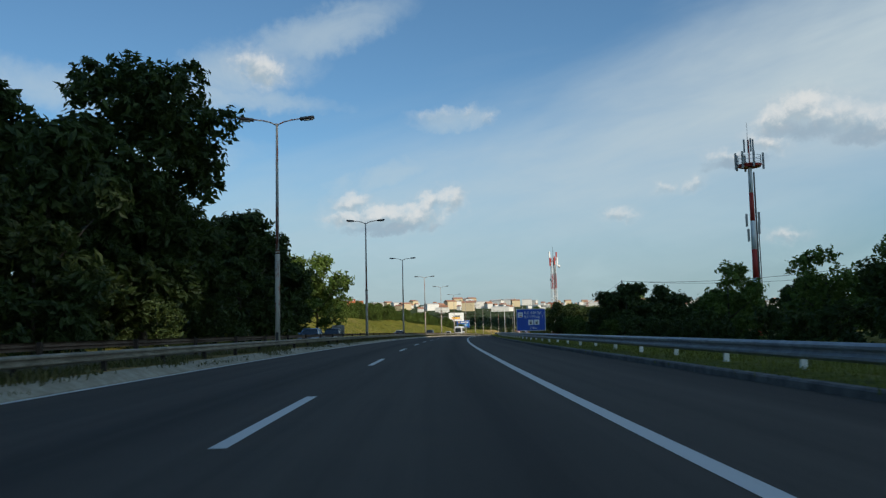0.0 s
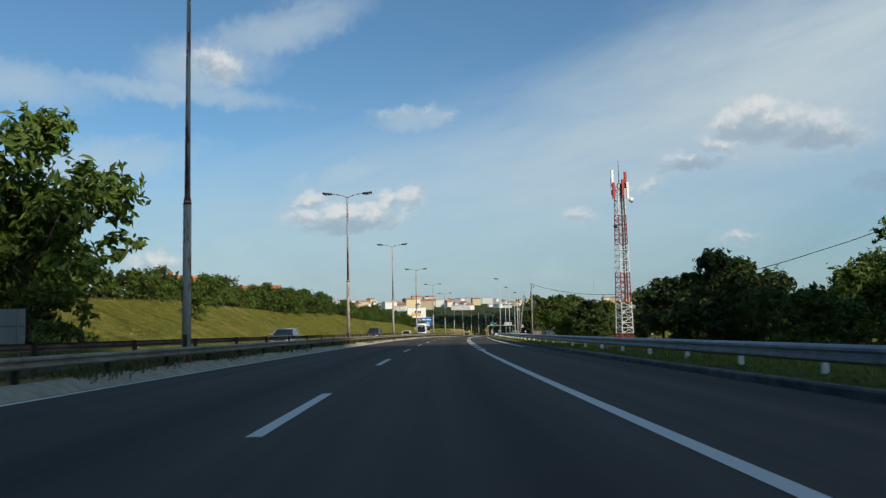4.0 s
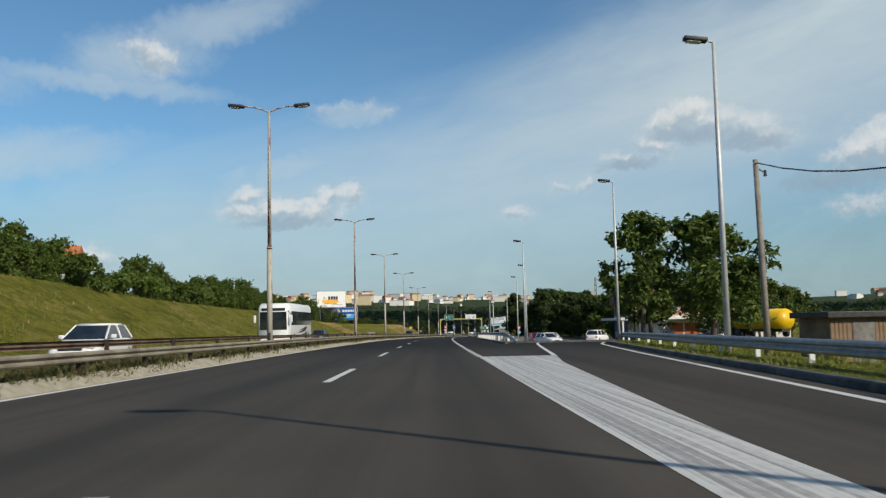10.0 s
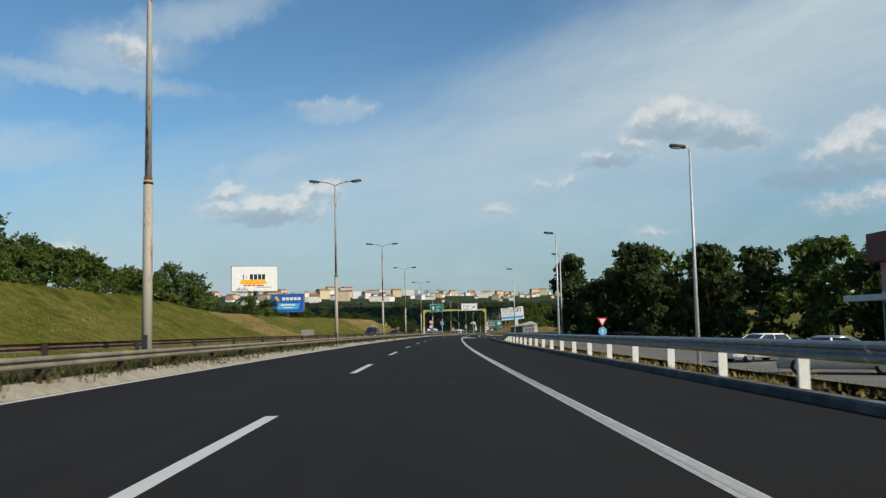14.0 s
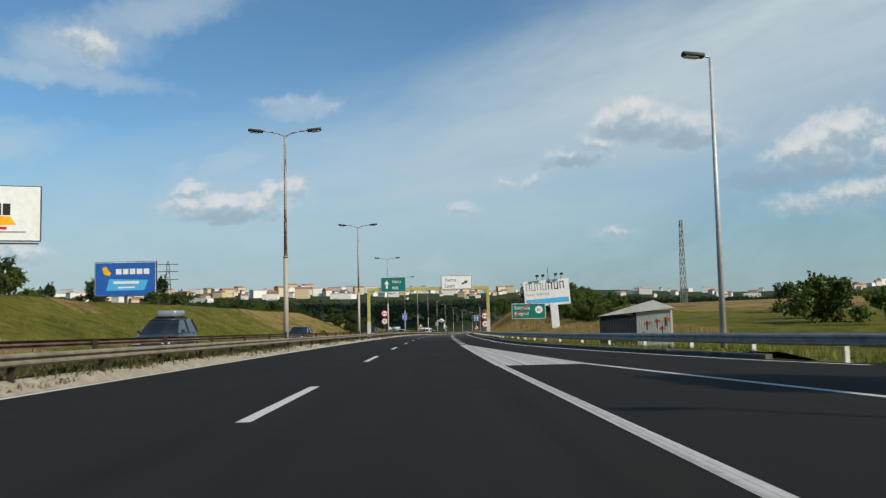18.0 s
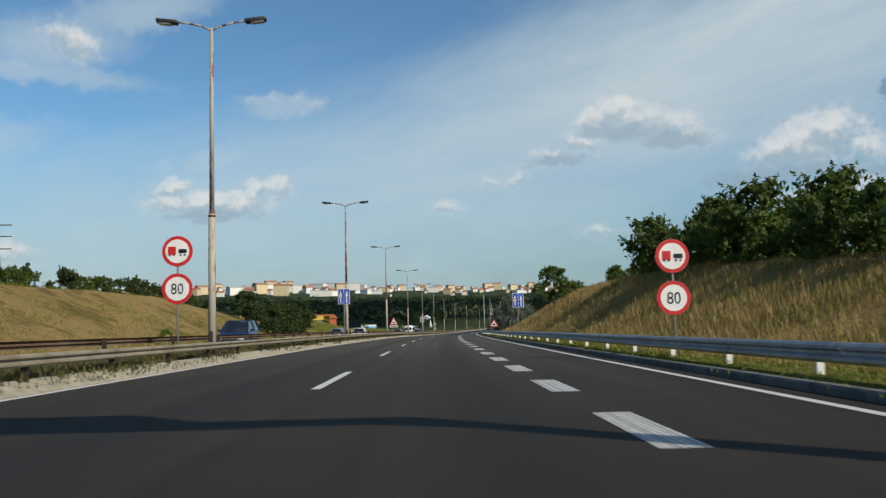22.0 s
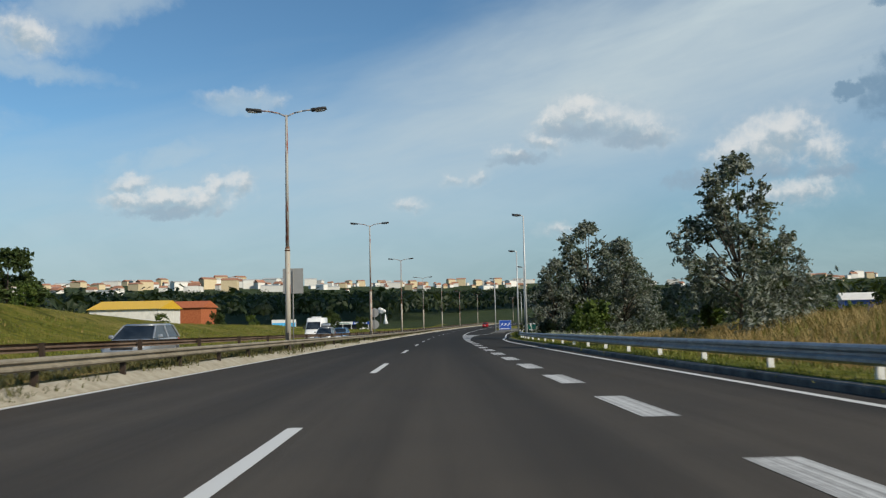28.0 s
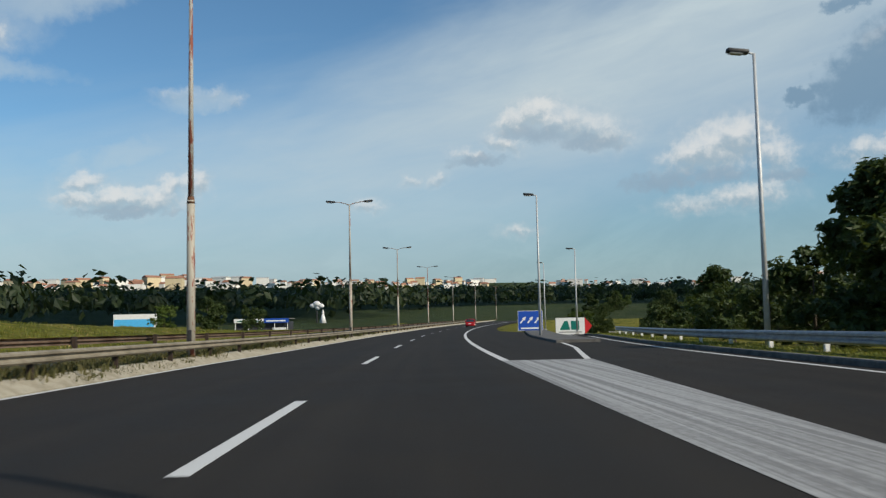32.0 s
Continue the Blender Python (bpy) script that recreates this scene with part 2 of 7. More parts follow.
def leafy(name, c1, c2, c3):
    """Foliage: tone by leaf, thin and partly see-through to light."""
    mat, k, b = material(name, 0.55, 0.0, 0.25)
    isl = k.node("ShaderNodeNewGeometry").outputs["Random Per Island"]
    c = k.mix(isl, rgb(*c1), rgb(*c2))
    big = k.noise(coords(k), 0.5, 2)
    c = k.mix(k.step(big, 0.45, 0.7), c, rgb(*c3))
    k.link(c, b.inputs["Base Color"])
    tr = k.node("ShaderNodeBsdfTranslucent")
    k.link(k.mix(0.35, c, rgb(0.25, 0.32, 0.04)), tr.inputs[0])
    mx = k.node("ShaderNodeMixShader")
    mx.inputs[0].default_value = 0.22
    k.link(b.outputs[0], mx.inputs[1])
    k.link(tr.outputs[0], mx.inputs[2])
    k.link(mx.outputs[0], mat.node_tree.nodes["Material Output"].inputs[0])
    return mat


def asphalt():
    mat, k, b = material("asphalt", 0.8, 0.0, 0.14)
    co = coords(k)
    uv = k.node("ShaderNodeUVMap").outputs[0]
    sep = k.node("ShaderNodeSeparateXYZ")
    k.link(uv, sep.inputs[0])
    l, s = sep.outputs[0], sep.outputs[1]
    stone = k.noise(co, 60, 2, 0.7)
    patch = k.noise(co, 0.5, 4, 0.6)
    streak = k.noise(k.vec(k.m("MULTIPLY", l, 2.2), k.m("MULTIPLY", s, 0.03)), 1.0, 4, 0.6)
    w = k.m("ADD", k.m("ADD", k.m("MULTIPLY", stone, 0.3), k.m("MULTIPLY", patch, 0.3)), k.m("MULTIPLY", streak, 0.4))
    c = k.mix(k.step(w, 0.3, 0.7), rgb(0.031, 0.027, 0.0228), rgb(0.061, 0.053, 0.0435))
    # tone differs by stretch; first 155 m is paled to offset the cloud shade
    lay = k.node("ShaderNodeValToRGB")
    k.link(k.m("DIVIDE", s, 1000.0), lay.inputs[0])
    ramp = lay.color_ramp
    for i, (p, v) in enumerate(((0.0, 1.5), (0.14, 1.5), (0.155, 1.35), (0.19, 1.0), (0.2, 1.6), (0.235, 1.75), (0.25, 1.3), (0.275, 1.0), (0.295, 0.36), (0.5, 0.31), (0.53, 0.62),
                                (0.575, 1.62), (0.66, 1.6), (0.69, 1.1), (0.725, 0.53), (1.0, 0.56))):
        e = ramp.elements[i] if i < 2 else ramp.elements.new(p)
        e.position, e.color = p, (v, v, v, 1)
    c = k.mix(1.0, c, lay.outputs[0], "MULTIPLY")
    # worn, polished wheel tracks and an oil-dark lane middle
    mid = k.m("ABSOLUTE", k.m("SUBTRACT", k.m("MODULO", k.m("ADD", l, 28.15), 3.85), 1.925))
    oil = k.m("MULTIPLY", k.step(mid, 0.75, 0.1), k.step(streak, 0.3, 0.6, 0.55))
    c = k.mix(oil, c, rgb(0.017, 0.0165, 0.016))
    k.link(c, b.inputs["Base Color"])
    k.link(k.m("ADD", 0.7, k.m("MULTIPLY", patch, 0.25)), b.inputs["Roughness"])
    bump(k, b, stone, 0.5, 0.01)
    return mat


def road_paint(name, tone, wear, lines=7.0):
    mat, k, b = material(name, 0.6, 0.0, 0.35)
    co = coords(k)
    uv = k.node("ShaderNodeUVMap").outputs[0]
    sep = k.node("ShaderNodeSeparateXYZ")
    k.link(uv, sep.inputs[0])
    l, s = sep.outputs[0], sep.outputs[1]
    streak = k.noise(k.vec(k.m("MULTIPLY", l, lines), k.m("MULTIPLY", s, 0.05)), 1.0, 3, 0.6)
    grit = k.noise(co, 14, 4, 0.7)
    w = k.step(k.m("ADD", k.m("MULTIPLY", streak, 0.65), k.m("MULTIPLY", grit, 0.35)), 0.62 - wear, 0.75 - wear * 0.6)
    c = k.mix(w, rgb(tone, tone, tone * 0.97), rgb(tone * 0.45, tone * 0.44, tone * 0.42))
    k.link(c, b.inputs["Base Color"])
    return mat


def grassy(name, greens, dry, amount):
    mat, k, b = material(name, 0.9, 0.0, 0.1)
    co = coords(k)
    a = k.noise(co, 0.06, 5, 0.65)
    f = k.noise(co, 1.1, 6, 0.7)
    g = k.noise(co, 9.0, 3, 0.7)
    c = k.mix(k.step(f, 0.35, 0.65), rgb(*greens[0]), rgb(*greens[1]))
    d = k.m("ADD", k.m("MULTIPLY", a, 0.6), k.m("MULTIPLY", f, 0.4))
    c = k.mix(k.step(d, 0.58 - amount, 0.72 - amount), c, rgb(*dry))
    # herb-rich darker clumps and bleached swathes
    m = k.noise(co, 0.28, 4, 0.6, 0.6)
    c = k.mix(k.step(m, 0.52, 0.66, 0.6), c, rgb(*(v * 0.5 for v in greens[0])))
    c = k.mix(k.step(m, 0.46, 0.34, 0.55), c, rgb(*dry))
    c = k.mix(k.step(g, 0.5, 0.8, 0.45), c, rgb(0.02, 0.03, 0.008))
    k.link(c, b.inputs["Base Color"])
    bump(k, b, k.m("ADD", g, f), 1.0, 0.25)
    return mat


VERGE = grassy("verge_grass", [(0.10, 0.125, 0.018), (0.19, 0.19, 0.03)], (0.24, 0.19, 0.06), 0.04)
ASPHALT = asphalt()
PAINT = road_paint("road_paint_white", 0.58, 0.06)
PAINT_WORN = road_paint("road_paint_worn", 0.54, 0.22, 17.0)
PAINT_OLD = road_paint("road_paint_old", 0.40, 0.26, 9.0)
GRASS = grassy("meadow_grass", [(0.105, 0.118, 0.015), (0.20, 0.185, 0.027)], (0.27, 0.22, 0.058), 0.07)
GRASS_DRY = grassy("dry_grass", [(0.14, 0.125, 0.026), (0.26, 0.195, 0.062)], (0.36, 0.25, 0.095), 0.2)
FIELD = grassy("far_fields", [(0.026, 0.042, 0.015), (0.045, 0.064, 0.022)], (0.11, 0.10, 0.045), 0.0)
GRAVEL = mottled("pale_gravel", (0.27, 0.24, 0.175), (0.40, 0.365, 0.285), 3.0, 0.95, grain=0.03, fine=40)
CONCRETE = mottled("weathered_concrete", (0.28, 0.27, 0.25), (0.42, 0.41, 0.38), 1.5, 0.9, grain=0.004, fine=30)
KERB = mottled("kerb_concrete", (0.06, 0.06, 0.058), (0.15, 0.145, 0.135), 2.0, 0.9, grain=0.006, fine=30, vary=0.3)
GALV = mottled("galvanised_steel", (0.22, 0.235, 0.25), (0.36, 0.375, 0.39), 3.0, 0.5, 0.5, fine=20)
OLD_RAIL = mottled("dull_old_steel", (0.17, 0.145, 0.105), (0.30, 0.265, 0.20), 1.2, 0.8, 0.1, fine=12)
DARK_POST = mottled("dark_rusted_post", (0.02, 0.014, 0.010), (0.05, 0.032, 0.022), 3.0, 0.9)
FAR_RAIL = mottled("brown_old_rail", (0.085, 0.05, 0.032), (0.19, 0.135, 0.095), 0.9, 0.85, 0.1, fine=9)
RUST = mottled("rusty_steel", (0.085, 0.036, 0.018), (0.16, 0.078, 0.042), 2.0, 0.85, 0.1, fine=16)
POST_WHITE = mottled("white_post", (0.62, 0.62, 0.60), (0.75, 0.75, 0.73), 4.0, 0.6)
DARK_METAL = mottled("dark_metal", (0.03, 0.03, 0.032), (0.06, 0.06, 0.06), 6.0, 0.55, 0.4)
STEEL = mottled("steel_pole", (0.42, 0.43, 0.43), (0.55, 0.56, 0.56), 1.0, 0.5, 0.3)
BARK = mottled("bark", (0.05, 0.038, 0.026), (0.11, 0.09, 0.07), 5.0, 0.95, grain=0.02)
WOOD_POLE = mottled("weathered_timber", (0.16, 0.14, 0.12), (0.30, 0.27, 0.23), 2.0, 0.9)
LEAF_DARK = leafy("leaf_dark", (0.022, 0.038, 0.012), (0.062, 0.088, 0.022), (0.036, 0.056, 0.016))
LEAF_MID = leafy("leaf_mid", (0.038, 0.068, 0.011), (0.11, 0.15, 0.027), (0.055, 0.088, 0.016))
LEAF_LIGHT = leafy("leaf_light", (0.07, 0.12, 0.02), (0.13, 0.18, 0.035), (0.09, 0.13, 0.03))
LEAF_SILVER = leafy("leaf_silver", (0.05, 0.065, 0.038), (0.30, 0.32, 0.28), (0.05, 0.07, 0.035))


def painted_pole(name, c, chips):
    """Grey pole paint with flaked red-brown rust, denser lower down the shaft's middle."""
    mat, k, b = material(name, 0.65, 0.1, 0.35)
    co = coords(k)
    sep = k.node("ShaderNodeSeparateXYZ")
    k.link(co, sep.inputs[0])
    n = k.noise(k.vec(k.m("MULTIPLY", sep.outputs[0], 6.0), k.m("MULTIPLY", sep.outputs[1], 6.0), k.m("MULTIPLY", sep.outputs[2], 0.9)), 1.0, 5, 0.7)
    r = k.node("ShaderNodeObjectInfo").outputs["Random"]
    w = k.step(k.m("ADD", n, k.m("MULTIPLY", r, chips * 0.3)), 0.62 - chips * 0.2, 0.66 - chips * 0.2)
    col = k.mix(w, rgb(*c), rgb(0.22, 0.07, 0.045))
    k.link(col, b.inputs["Base Color"])
    return mat


POLE = painted_pole("lamp_pole_paint", (0.34, 0.33, 0.30), 0.30)
POLE_PALE = painted_pole("lamp_pole_pale", (0.38, 0.35, 0.29), 0.24)


# ---- the road's line ----
HEAD = [3.47, 1.66, -0.14, -1.98, -3.83, -5.29, -6.24, -7.24, -8.66, -9.79, -10.52, -11.45, -12.6, -13.72, -14.96,
        -17.0, -20.0, -23.5, -27.0, -30.0, -33.0, -35.0, -36.0]
FALL = [0.0, 0.0, 0.0, -0.12, -0.36, -0.64, -1.05, -1.62, -2.40, -3.18, -4.0, -4.82, -5.79, -6.93, -8.07,
        -9.0, -9.6, -9.9, -10.0, -9.9, -9.6, -9.2, -8.8]
_sk = np.arange(-80, 1300, 60.0)[:len(HEAD)]
_sg = np.arange(-80.0, 1240.0, 2.0)
_box = np.ones(21) / 21
_hd = np.convolve(np.pad(np.radians(np.interp(_sg, _sk, HEAD)), 10, "edge"), _box, "valid")
_zz = np.convolve(np.pad(np.interp(_sg, _sk, FALL), 10, "edge"), _box, "valid")
_x = np.concatenate([[0], np.cumsum(-np.sin(_hd[:-1]) * 2)])
_y = np.concatenate([[0], np.cumsum(np.cos(_hd[:-1]) * 2)])
_x, _y = _x - _x[40] + 0.03, _y - _y[40]


def line_at(s):
    h = float(np.interp(s, _sg, _hd))
    x, y = float(np.interp(s, _sg, _x)), float(np.interp(s, _sg, _y))
    over = s - _sg[-1] if s > _sg[-1] else (s - _sg[0] if s < _sg[0] else 0.0)
    return x - math.sin(h) * over, y + math.cos(h) * over, h


def road_z(s):
    return float(np.interp(s, _sg, _zz))


SHIFT = ([-80, 0, 30, 85, 150, 226, 271, 330, 390, 415, 450, 485, 535, 600, 680, 730, 795, 1200],
         [0.0, 0.0, 0.06, 0.14, 0.1, -0.16, 0.02, 0.0, -0.1, -0.12, -0.02, 0.0, 0.08, 0.12, 0.56, 0.5, 0.25, 0.25])


def at(s, l, z=0.0):
    """World point from metres along the road, metres to its right, height over the roadway."""
    x, y, h = line_at(s)
    l += float(np.interp(s, *SHIFT))
    return Vector((x + math.cos(h) * l, y + math.sin(h) * l, road_z(s) + z))


def stand(s, l, z=0.0, turn=0.0):
    """A pose at that place, x to the right of the road, y ahead."""
    h = line_at(s)[2]
    return Matrix.Translation(at(s, l, z)) @ Matrix.Rotation(h + radians(turn), 4, "Z")


# ---- mesh helpers ----
def mesh_of(name, verts, faces, mats, uvs=None, smooth=False):
    me = bpy.data.meshes.new(name)
    me.from_pydata([tuple(v) for v in verts], [], faces)
    for m in (mats if isinstance(mats, (list, tuple)) else [mats]):
        me.materials.append(m)
    if uvs is not None:
        lay = me.uv_layers.new(name="UVMap")
        idx = np.empty(len(me.loops), dtype=np.int32)
        me.loops.foreach_get("vertex_index", idx)
        lay.data.foreach_set("uv", np.asarray(uvs, dtype=np.float32)[idx].ravel())
    if smooth:
        me.polygons.foreach_set("use_smooth", [True] * len(me.polygons))
    me.update()
    return me


def structure(name, me, label, category):
    ob = new(name, me)
    return tagged(ob, label, category, kind="structure")


def empty(name, m, label, category, group="", kind=""):
    ob = new(name)
    ob.empty_display_size = 0.3
    ob.matrix_world = m
    return tagged(ob, label, category, group, kind)


def part(name, bm, mat, parent, label="", smooth=False):
    me = bpy.data.meshes.new(name)
    bm.to_mesh(me)
    bm.free()
    for m in (mat if isinstance(mat, (list, tuple)) else [mat]):
        me.materials.append(m)
    if smooth:
        me.polygons.foreach_set("use_smooth", [True] * len(me.polygons))
    ob = new(name, me)
    ob.parent = parent
    if label:
        ob["label"] = label
    return ob


def piece(name, me, parent, m=None, label=""):
    ob = new(name, me)
    ob.parent = parent
    if m is not None:
        ob.matrix_basis = m
    if label:
        ob["label"] = label
    return ob


def box(bm, x0, x1, y0, y1, z0, z1, bevel=0.0, m=None):
    r = bmesh.ops.create_cube(bm, size=1.0)
    mat = Matrix.Translation(((x0 + x1) / 2, (y0 + y1) / 2, (z0 + z1) / 2)) @ Matrix.Diagonal((x1 - x0, y1 - y0, z1 - z0, 1))
    bmesh.ops.transform(bm, matrix=mat, verts=r["verts"])
    if bevel:
        edges = list({e for v in r["verts"] for e in v.link_edges})
        r2 = bmesh.ops.bevel(bm, geom=edges, offset=bevel, segments=2, affect="EDGES", profile=0.6)
        vs = list({v for f in r2["faces"] for v in f.verts} | {v for v in r["verts"] if v.is_valid})
    else:
        vs = r["verts"]
    if m is not None:
        bmesh.ops.transform(bm, matrix=m, verts=vs)
    return bm


def B(*a, bevel=0.0, m=None):
    return box(bmesh.new(), *a, bevel=bevel, m=m)


def tube(bm, a, b, r0, r1=None, seg=10, caps=True):
    """A tapered rod from a to b."""
    a, b = Vector(a), Vector(b)
    d = b - a
    rot = d.to_track_quat("Z", "Y").to_matrix().to_4x4()
    bmesh.ops.create_cone(bm, cap_ends=caps, segments=seg, radius1=r0, radius2=r0 if r1 is None else r1, depth=d.length,
                          matrix=Matrix.Translation((a + b) / 2) @ rot)
    return bm


def T(*a, **k):
    return tube(bmesh.new(), *a, **k)


def sweep(name, prof, s0, s1, step, mat, closed=True, off=None, z=None):
    """A profile of (l, z) points carried along the road."""
    n = max(2, int(round((s1 - s0) / step)) + 1)
    verts, faces, uvs = [], [], []
    for i in range(n):
        s = s0 + (s1 - s0) * i / (n - 1)
        dl, dz = (off(s) if off else 0.0), (z(s) if z else 0.0)
        for l, h in prof:
            verts.append(at(s, l + dl, h + dz))
            uvs.append((l + dl, s))
    p = len(prof)
    for i in range(n - 1):
        for j in range(p if closed else p - 1):
            a, b = i * p + j, i * p + (j + 1) % p
            faces.append((a, b, b + p, a + p))
    if closed:
        faces.append(tuple(range(p))[::-1])
        faces.append(tuple(range((n - 1) * p, n * p)))
    return mesh_of(name, verts, faces, mat, uvs)


def ribbon(name, left, right, s0, s1, step, z, mat, depth=0.0):
    """A flat band between two lines along the road."""
    n = max(2, int(round((s1 - s0) / step)) + 1)
    verts, faces, uvs = [], [], []
    for i in range(n):
        s = s0 + (s1 - s0) * i / (n - 1)
        a = left(s) if callable(left) else left
        b = right(s) if callable(right) else right
        h = z(s) if callable(z) else z
        for l in (a, b):
            verts.append(at(s, l, h))
            uvs.append((l, s))
        if depth:
            for l in (a, b):
                verts.append(at(s, l, h - depth))
                uvs.append((l, s))
    w = 4 if depth else 2
    for i in range(n - 1):
        a = i * w
        faces.append((a, a + 1, a + w + 1, a + w))
        if depth:
            faces.append((a + 1, a + 3, a + w + 3, a + w + 1))
            faces.append((a + 2, a, a + w, a + w + 2))
    if depth:
        faces.append((0, 2, 3, 1))
        e = (n - 1) * w
        faces.append((e, e + 1, e + 3, e + 2))
    return mesh_of(name, verts, faces, mat, uvs)


def lerp(pts):
    """A line through (s, value) pairs."""
    xs, ys = [p[0] for p in pts], [p[1] for p in pts]
    return lambda s: float(np.interp(s, xs, ys))


# ---- ground ----
CREST_L = lerp([(-80, 3), (60, 3), (140, 3.4), (200, 5.5), (260, 5.4), (310, 6.3), (350, 5.6), (430, 5.7), (460, 4.5), (520, 4.6),
                (550, 5.1), (590, 5.4), (625, 5.8), (660, 4.0), (690, 4.0), (720, 4.3), (745, 3.6), (780, 2.4), (830, 2.2), (900, 0.5), (1000, -1)])
CREST_R = lerp([(-80, 0.2), (480, 0.2), (500, 0.8), (530, 1.6), (560, 3.4), (580, 4.5), (600, 4.9), (620, 5.1), (640, 4.3), (660, 3.4),
                (690, 2.0), (720, 0.6), (740, 0.0), (1000, 0.0)])
EDGE_R = lerp([(-80, 7.4), (236, 7.4), (252, 8.0), (272, 10.0), (290, 12.4), (309, 17), (330, 22), (400, 22), (425, 18), (450, 10.5),
               (470, 8.2), (486, 7.4), (735, 7.4), (760, 9.0), (786, 10.2), (805, 11.4), (840, 15), (900, 20), (1200, 20)])


RISE = lerp([(-80, 0.02), (120, 0.03), (170, 0.09), (420, 0.09), (470, 0.01), (1000, 0.0)])


def smooth(a):
    a = min(1.0, max(0.0, a))
    return a * a * (3 - 2 * a)


def dip(s, l):
    """How far the lay-by lies below the roadway."""
    return 0.92 * smooth((s - 302) / 16.0) * smooth((426 - s) / 22.0) * smooth((l - 7.0) / 1.6)


def exit_dip(s, l):
    """How far the ground falls beside the last exit."""
    return 2.2 * smooth((s - 832) / 80.0) * smooth((l - 8.5) / 6.0)


def lift(s, l):
    """Height of the ground over the roadway, near the road."""
    if l < 0:
        if l > -20.5:
            return -0.12
        c = CREST_L(s)
        if l > -34:
            return -0.12 + (c + 0.12) * smooth((-20.5 - l) / 15.5) * 0.9
        return c * 0.97 + min(-34 - l, 60) * RISE(s)
    e = EDGE_R(s)
    if l < e:
        return -0.12 - dip(s, l) - exit_dip(s, l)
    c = CREST_R(s)
    if c > 0.3:
        return -0.12 + c * smooth((l - e + 0.5) / 10.0) + max(0, l - 22) * 0.02
    return -0.12 - dip(s, l) - exit_dip(s, l) - (0.35 if dip(s, l) < 0.05 else 0.0) * smooth((l - e) / 6.0)


def far_hill(x, y):
    """Height of the distant ridge over the plain, by place."""
    r = math.hypot(x, y - 300)
    a = math.degrees(math.atan2(x, y - 300))
    base = -8.0
    up = min(1.0, max(0.0, (r - 500) / 2700.0)) ** 1.7
    k = 1.0 - 0.22 * smooth((a - 8) / 20.0) + 0.07 * math.sin(a * 0.33 + 1) - 0.25 * smooth((-a - 18) / 30.0)
    if y < 0:
        k *= 0.4
    return base + 106.0 * up * k


def ground_z(s, l):
    p = at(s, l)
    near = p.z + lift(s, l)
    w = smooth((abs(l) - 70) / 130.0)
    w = max(w, smooth((s - 1000) / 200.0))
    return near * (1 - w) + far_hill(p.x, p.y) * w


def make_ground():
    ls = [-3800, -2600, -1700, -1100, -700, -450, -300, -220, -160, -120, -90, -70, -55, -45, -38, -34, -31, -28, -25, -22.5, -20.5, -18, -9,
          0, 5.5, 7.4, 8.2, 9, 10.5, 12.5, 15, 18, 22, 27, 34, 45, 60, 80, 110, 160, 230, 330, 480, 700, 1100, 1700, 2600, 3800]
    ss = [-1500, -900, -500, -250, -120] + list(range(-80, 1001, 8)) + [1030, 1070, 1120, 1200, 1320, 1500, 1750, 2050, 2400, 2800, 3200, 3600, 4000, 4500]
    rnd = random.Random(4)
    verts, faces = [], []
    for s in ss:
        x, y, h = line_at(max(-80, min(s, 1000)))
        for l in ls:
            if s > 1000:
                # past the bend the sheet fans straight on
                d = s - 1000
                px, py = x + math.cos(h) * l * (1 + d / 2500) - math.sin(h) * d, y + math.sin(h) * l * (1 + d / 2500) + math.cos(h) * d
                w = smooth(d / 250.0)
                z = (road_z(1000) - 0.12) * (1 - w) + far_hill(px, py) * w
                p = (px, py, z)
            elif s < -80:
                d = s + 80
                px, py = x + math.cos(h) * l - math.sin(h) * d, y + math.sin(h) * l + math.cos(h) * d
                p = (px, py, -0.12 + max(0, abs(l) - 30) * 0.01)
            else:
                q = at(s, l)
                bumpy = 0.0 if -21 < l < EDGE_R(s) + 0.6 else rnd.uniform(-0.12, 0.12)
                p = (q.x, q.y, ground_z(s, l) + bumpy)
            verts.append(p)
    n = len(ls)
    for i in range(len(ss) - 1):
        for j in range(n - 1):
            a = i * n + j
            faces.append((a, a + 1, a + n + 1, a + n))
    me = mesh_of("ground", verts, faces, [GRASS, GRASS_DRY, FIELD], smooth=True)
    for k, f in enumerate(me.polygons):
        i, j = divmod(k, n - 1)
        s, l = ss[i], ls[j]
        n1 = noise.noise(Vector((s * 0.02, l * 0.03, 1.7)))
        s, l = s + 60 * n1 * (abs(l) > 9), l * (1 + 0.5 * n1)
        if abs(l) > 130 or s > 1000:
            f.material_index = 2
        elif l > 7 and 530 < s < 700:
            f.material_index = 1
        elif l < -16 and (440 < s < 500 or 560 < s < 690):
            f.material_index = 1
    structure("ground", me, "rolling green and straw-coloured grassland beside the road", "ground")


make_ground()

# ---- roadway ----
OUTER = lerp([(-80, 5.25), (140, 5.25), (150, 5.05), (236, 5.15), (252, 6.1), (272, 8.1), (290, 10.2), (299, 12.2), (300, 4.9), (427, 4.9),
              (429, 14.7), (450, 8.6), (463, 6.6), (474, 5.5), (486, 5.05), (735, 5.2), (750, 5.7), (760, 6.6), (786, 8.0), (805, 9.0),
              (832, 11.0), (852, 9.0), (872, 5.6), (900, 5.3), (1230, 5.3)])
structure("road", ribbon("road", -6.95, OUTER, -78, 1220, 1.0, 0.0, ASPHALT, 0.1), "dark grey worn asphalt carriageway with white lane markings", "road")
_sl = lerp([(828, 5.6), (850, 9.4), (875, 12.4), (900, 17.0), (960, 30.0)])
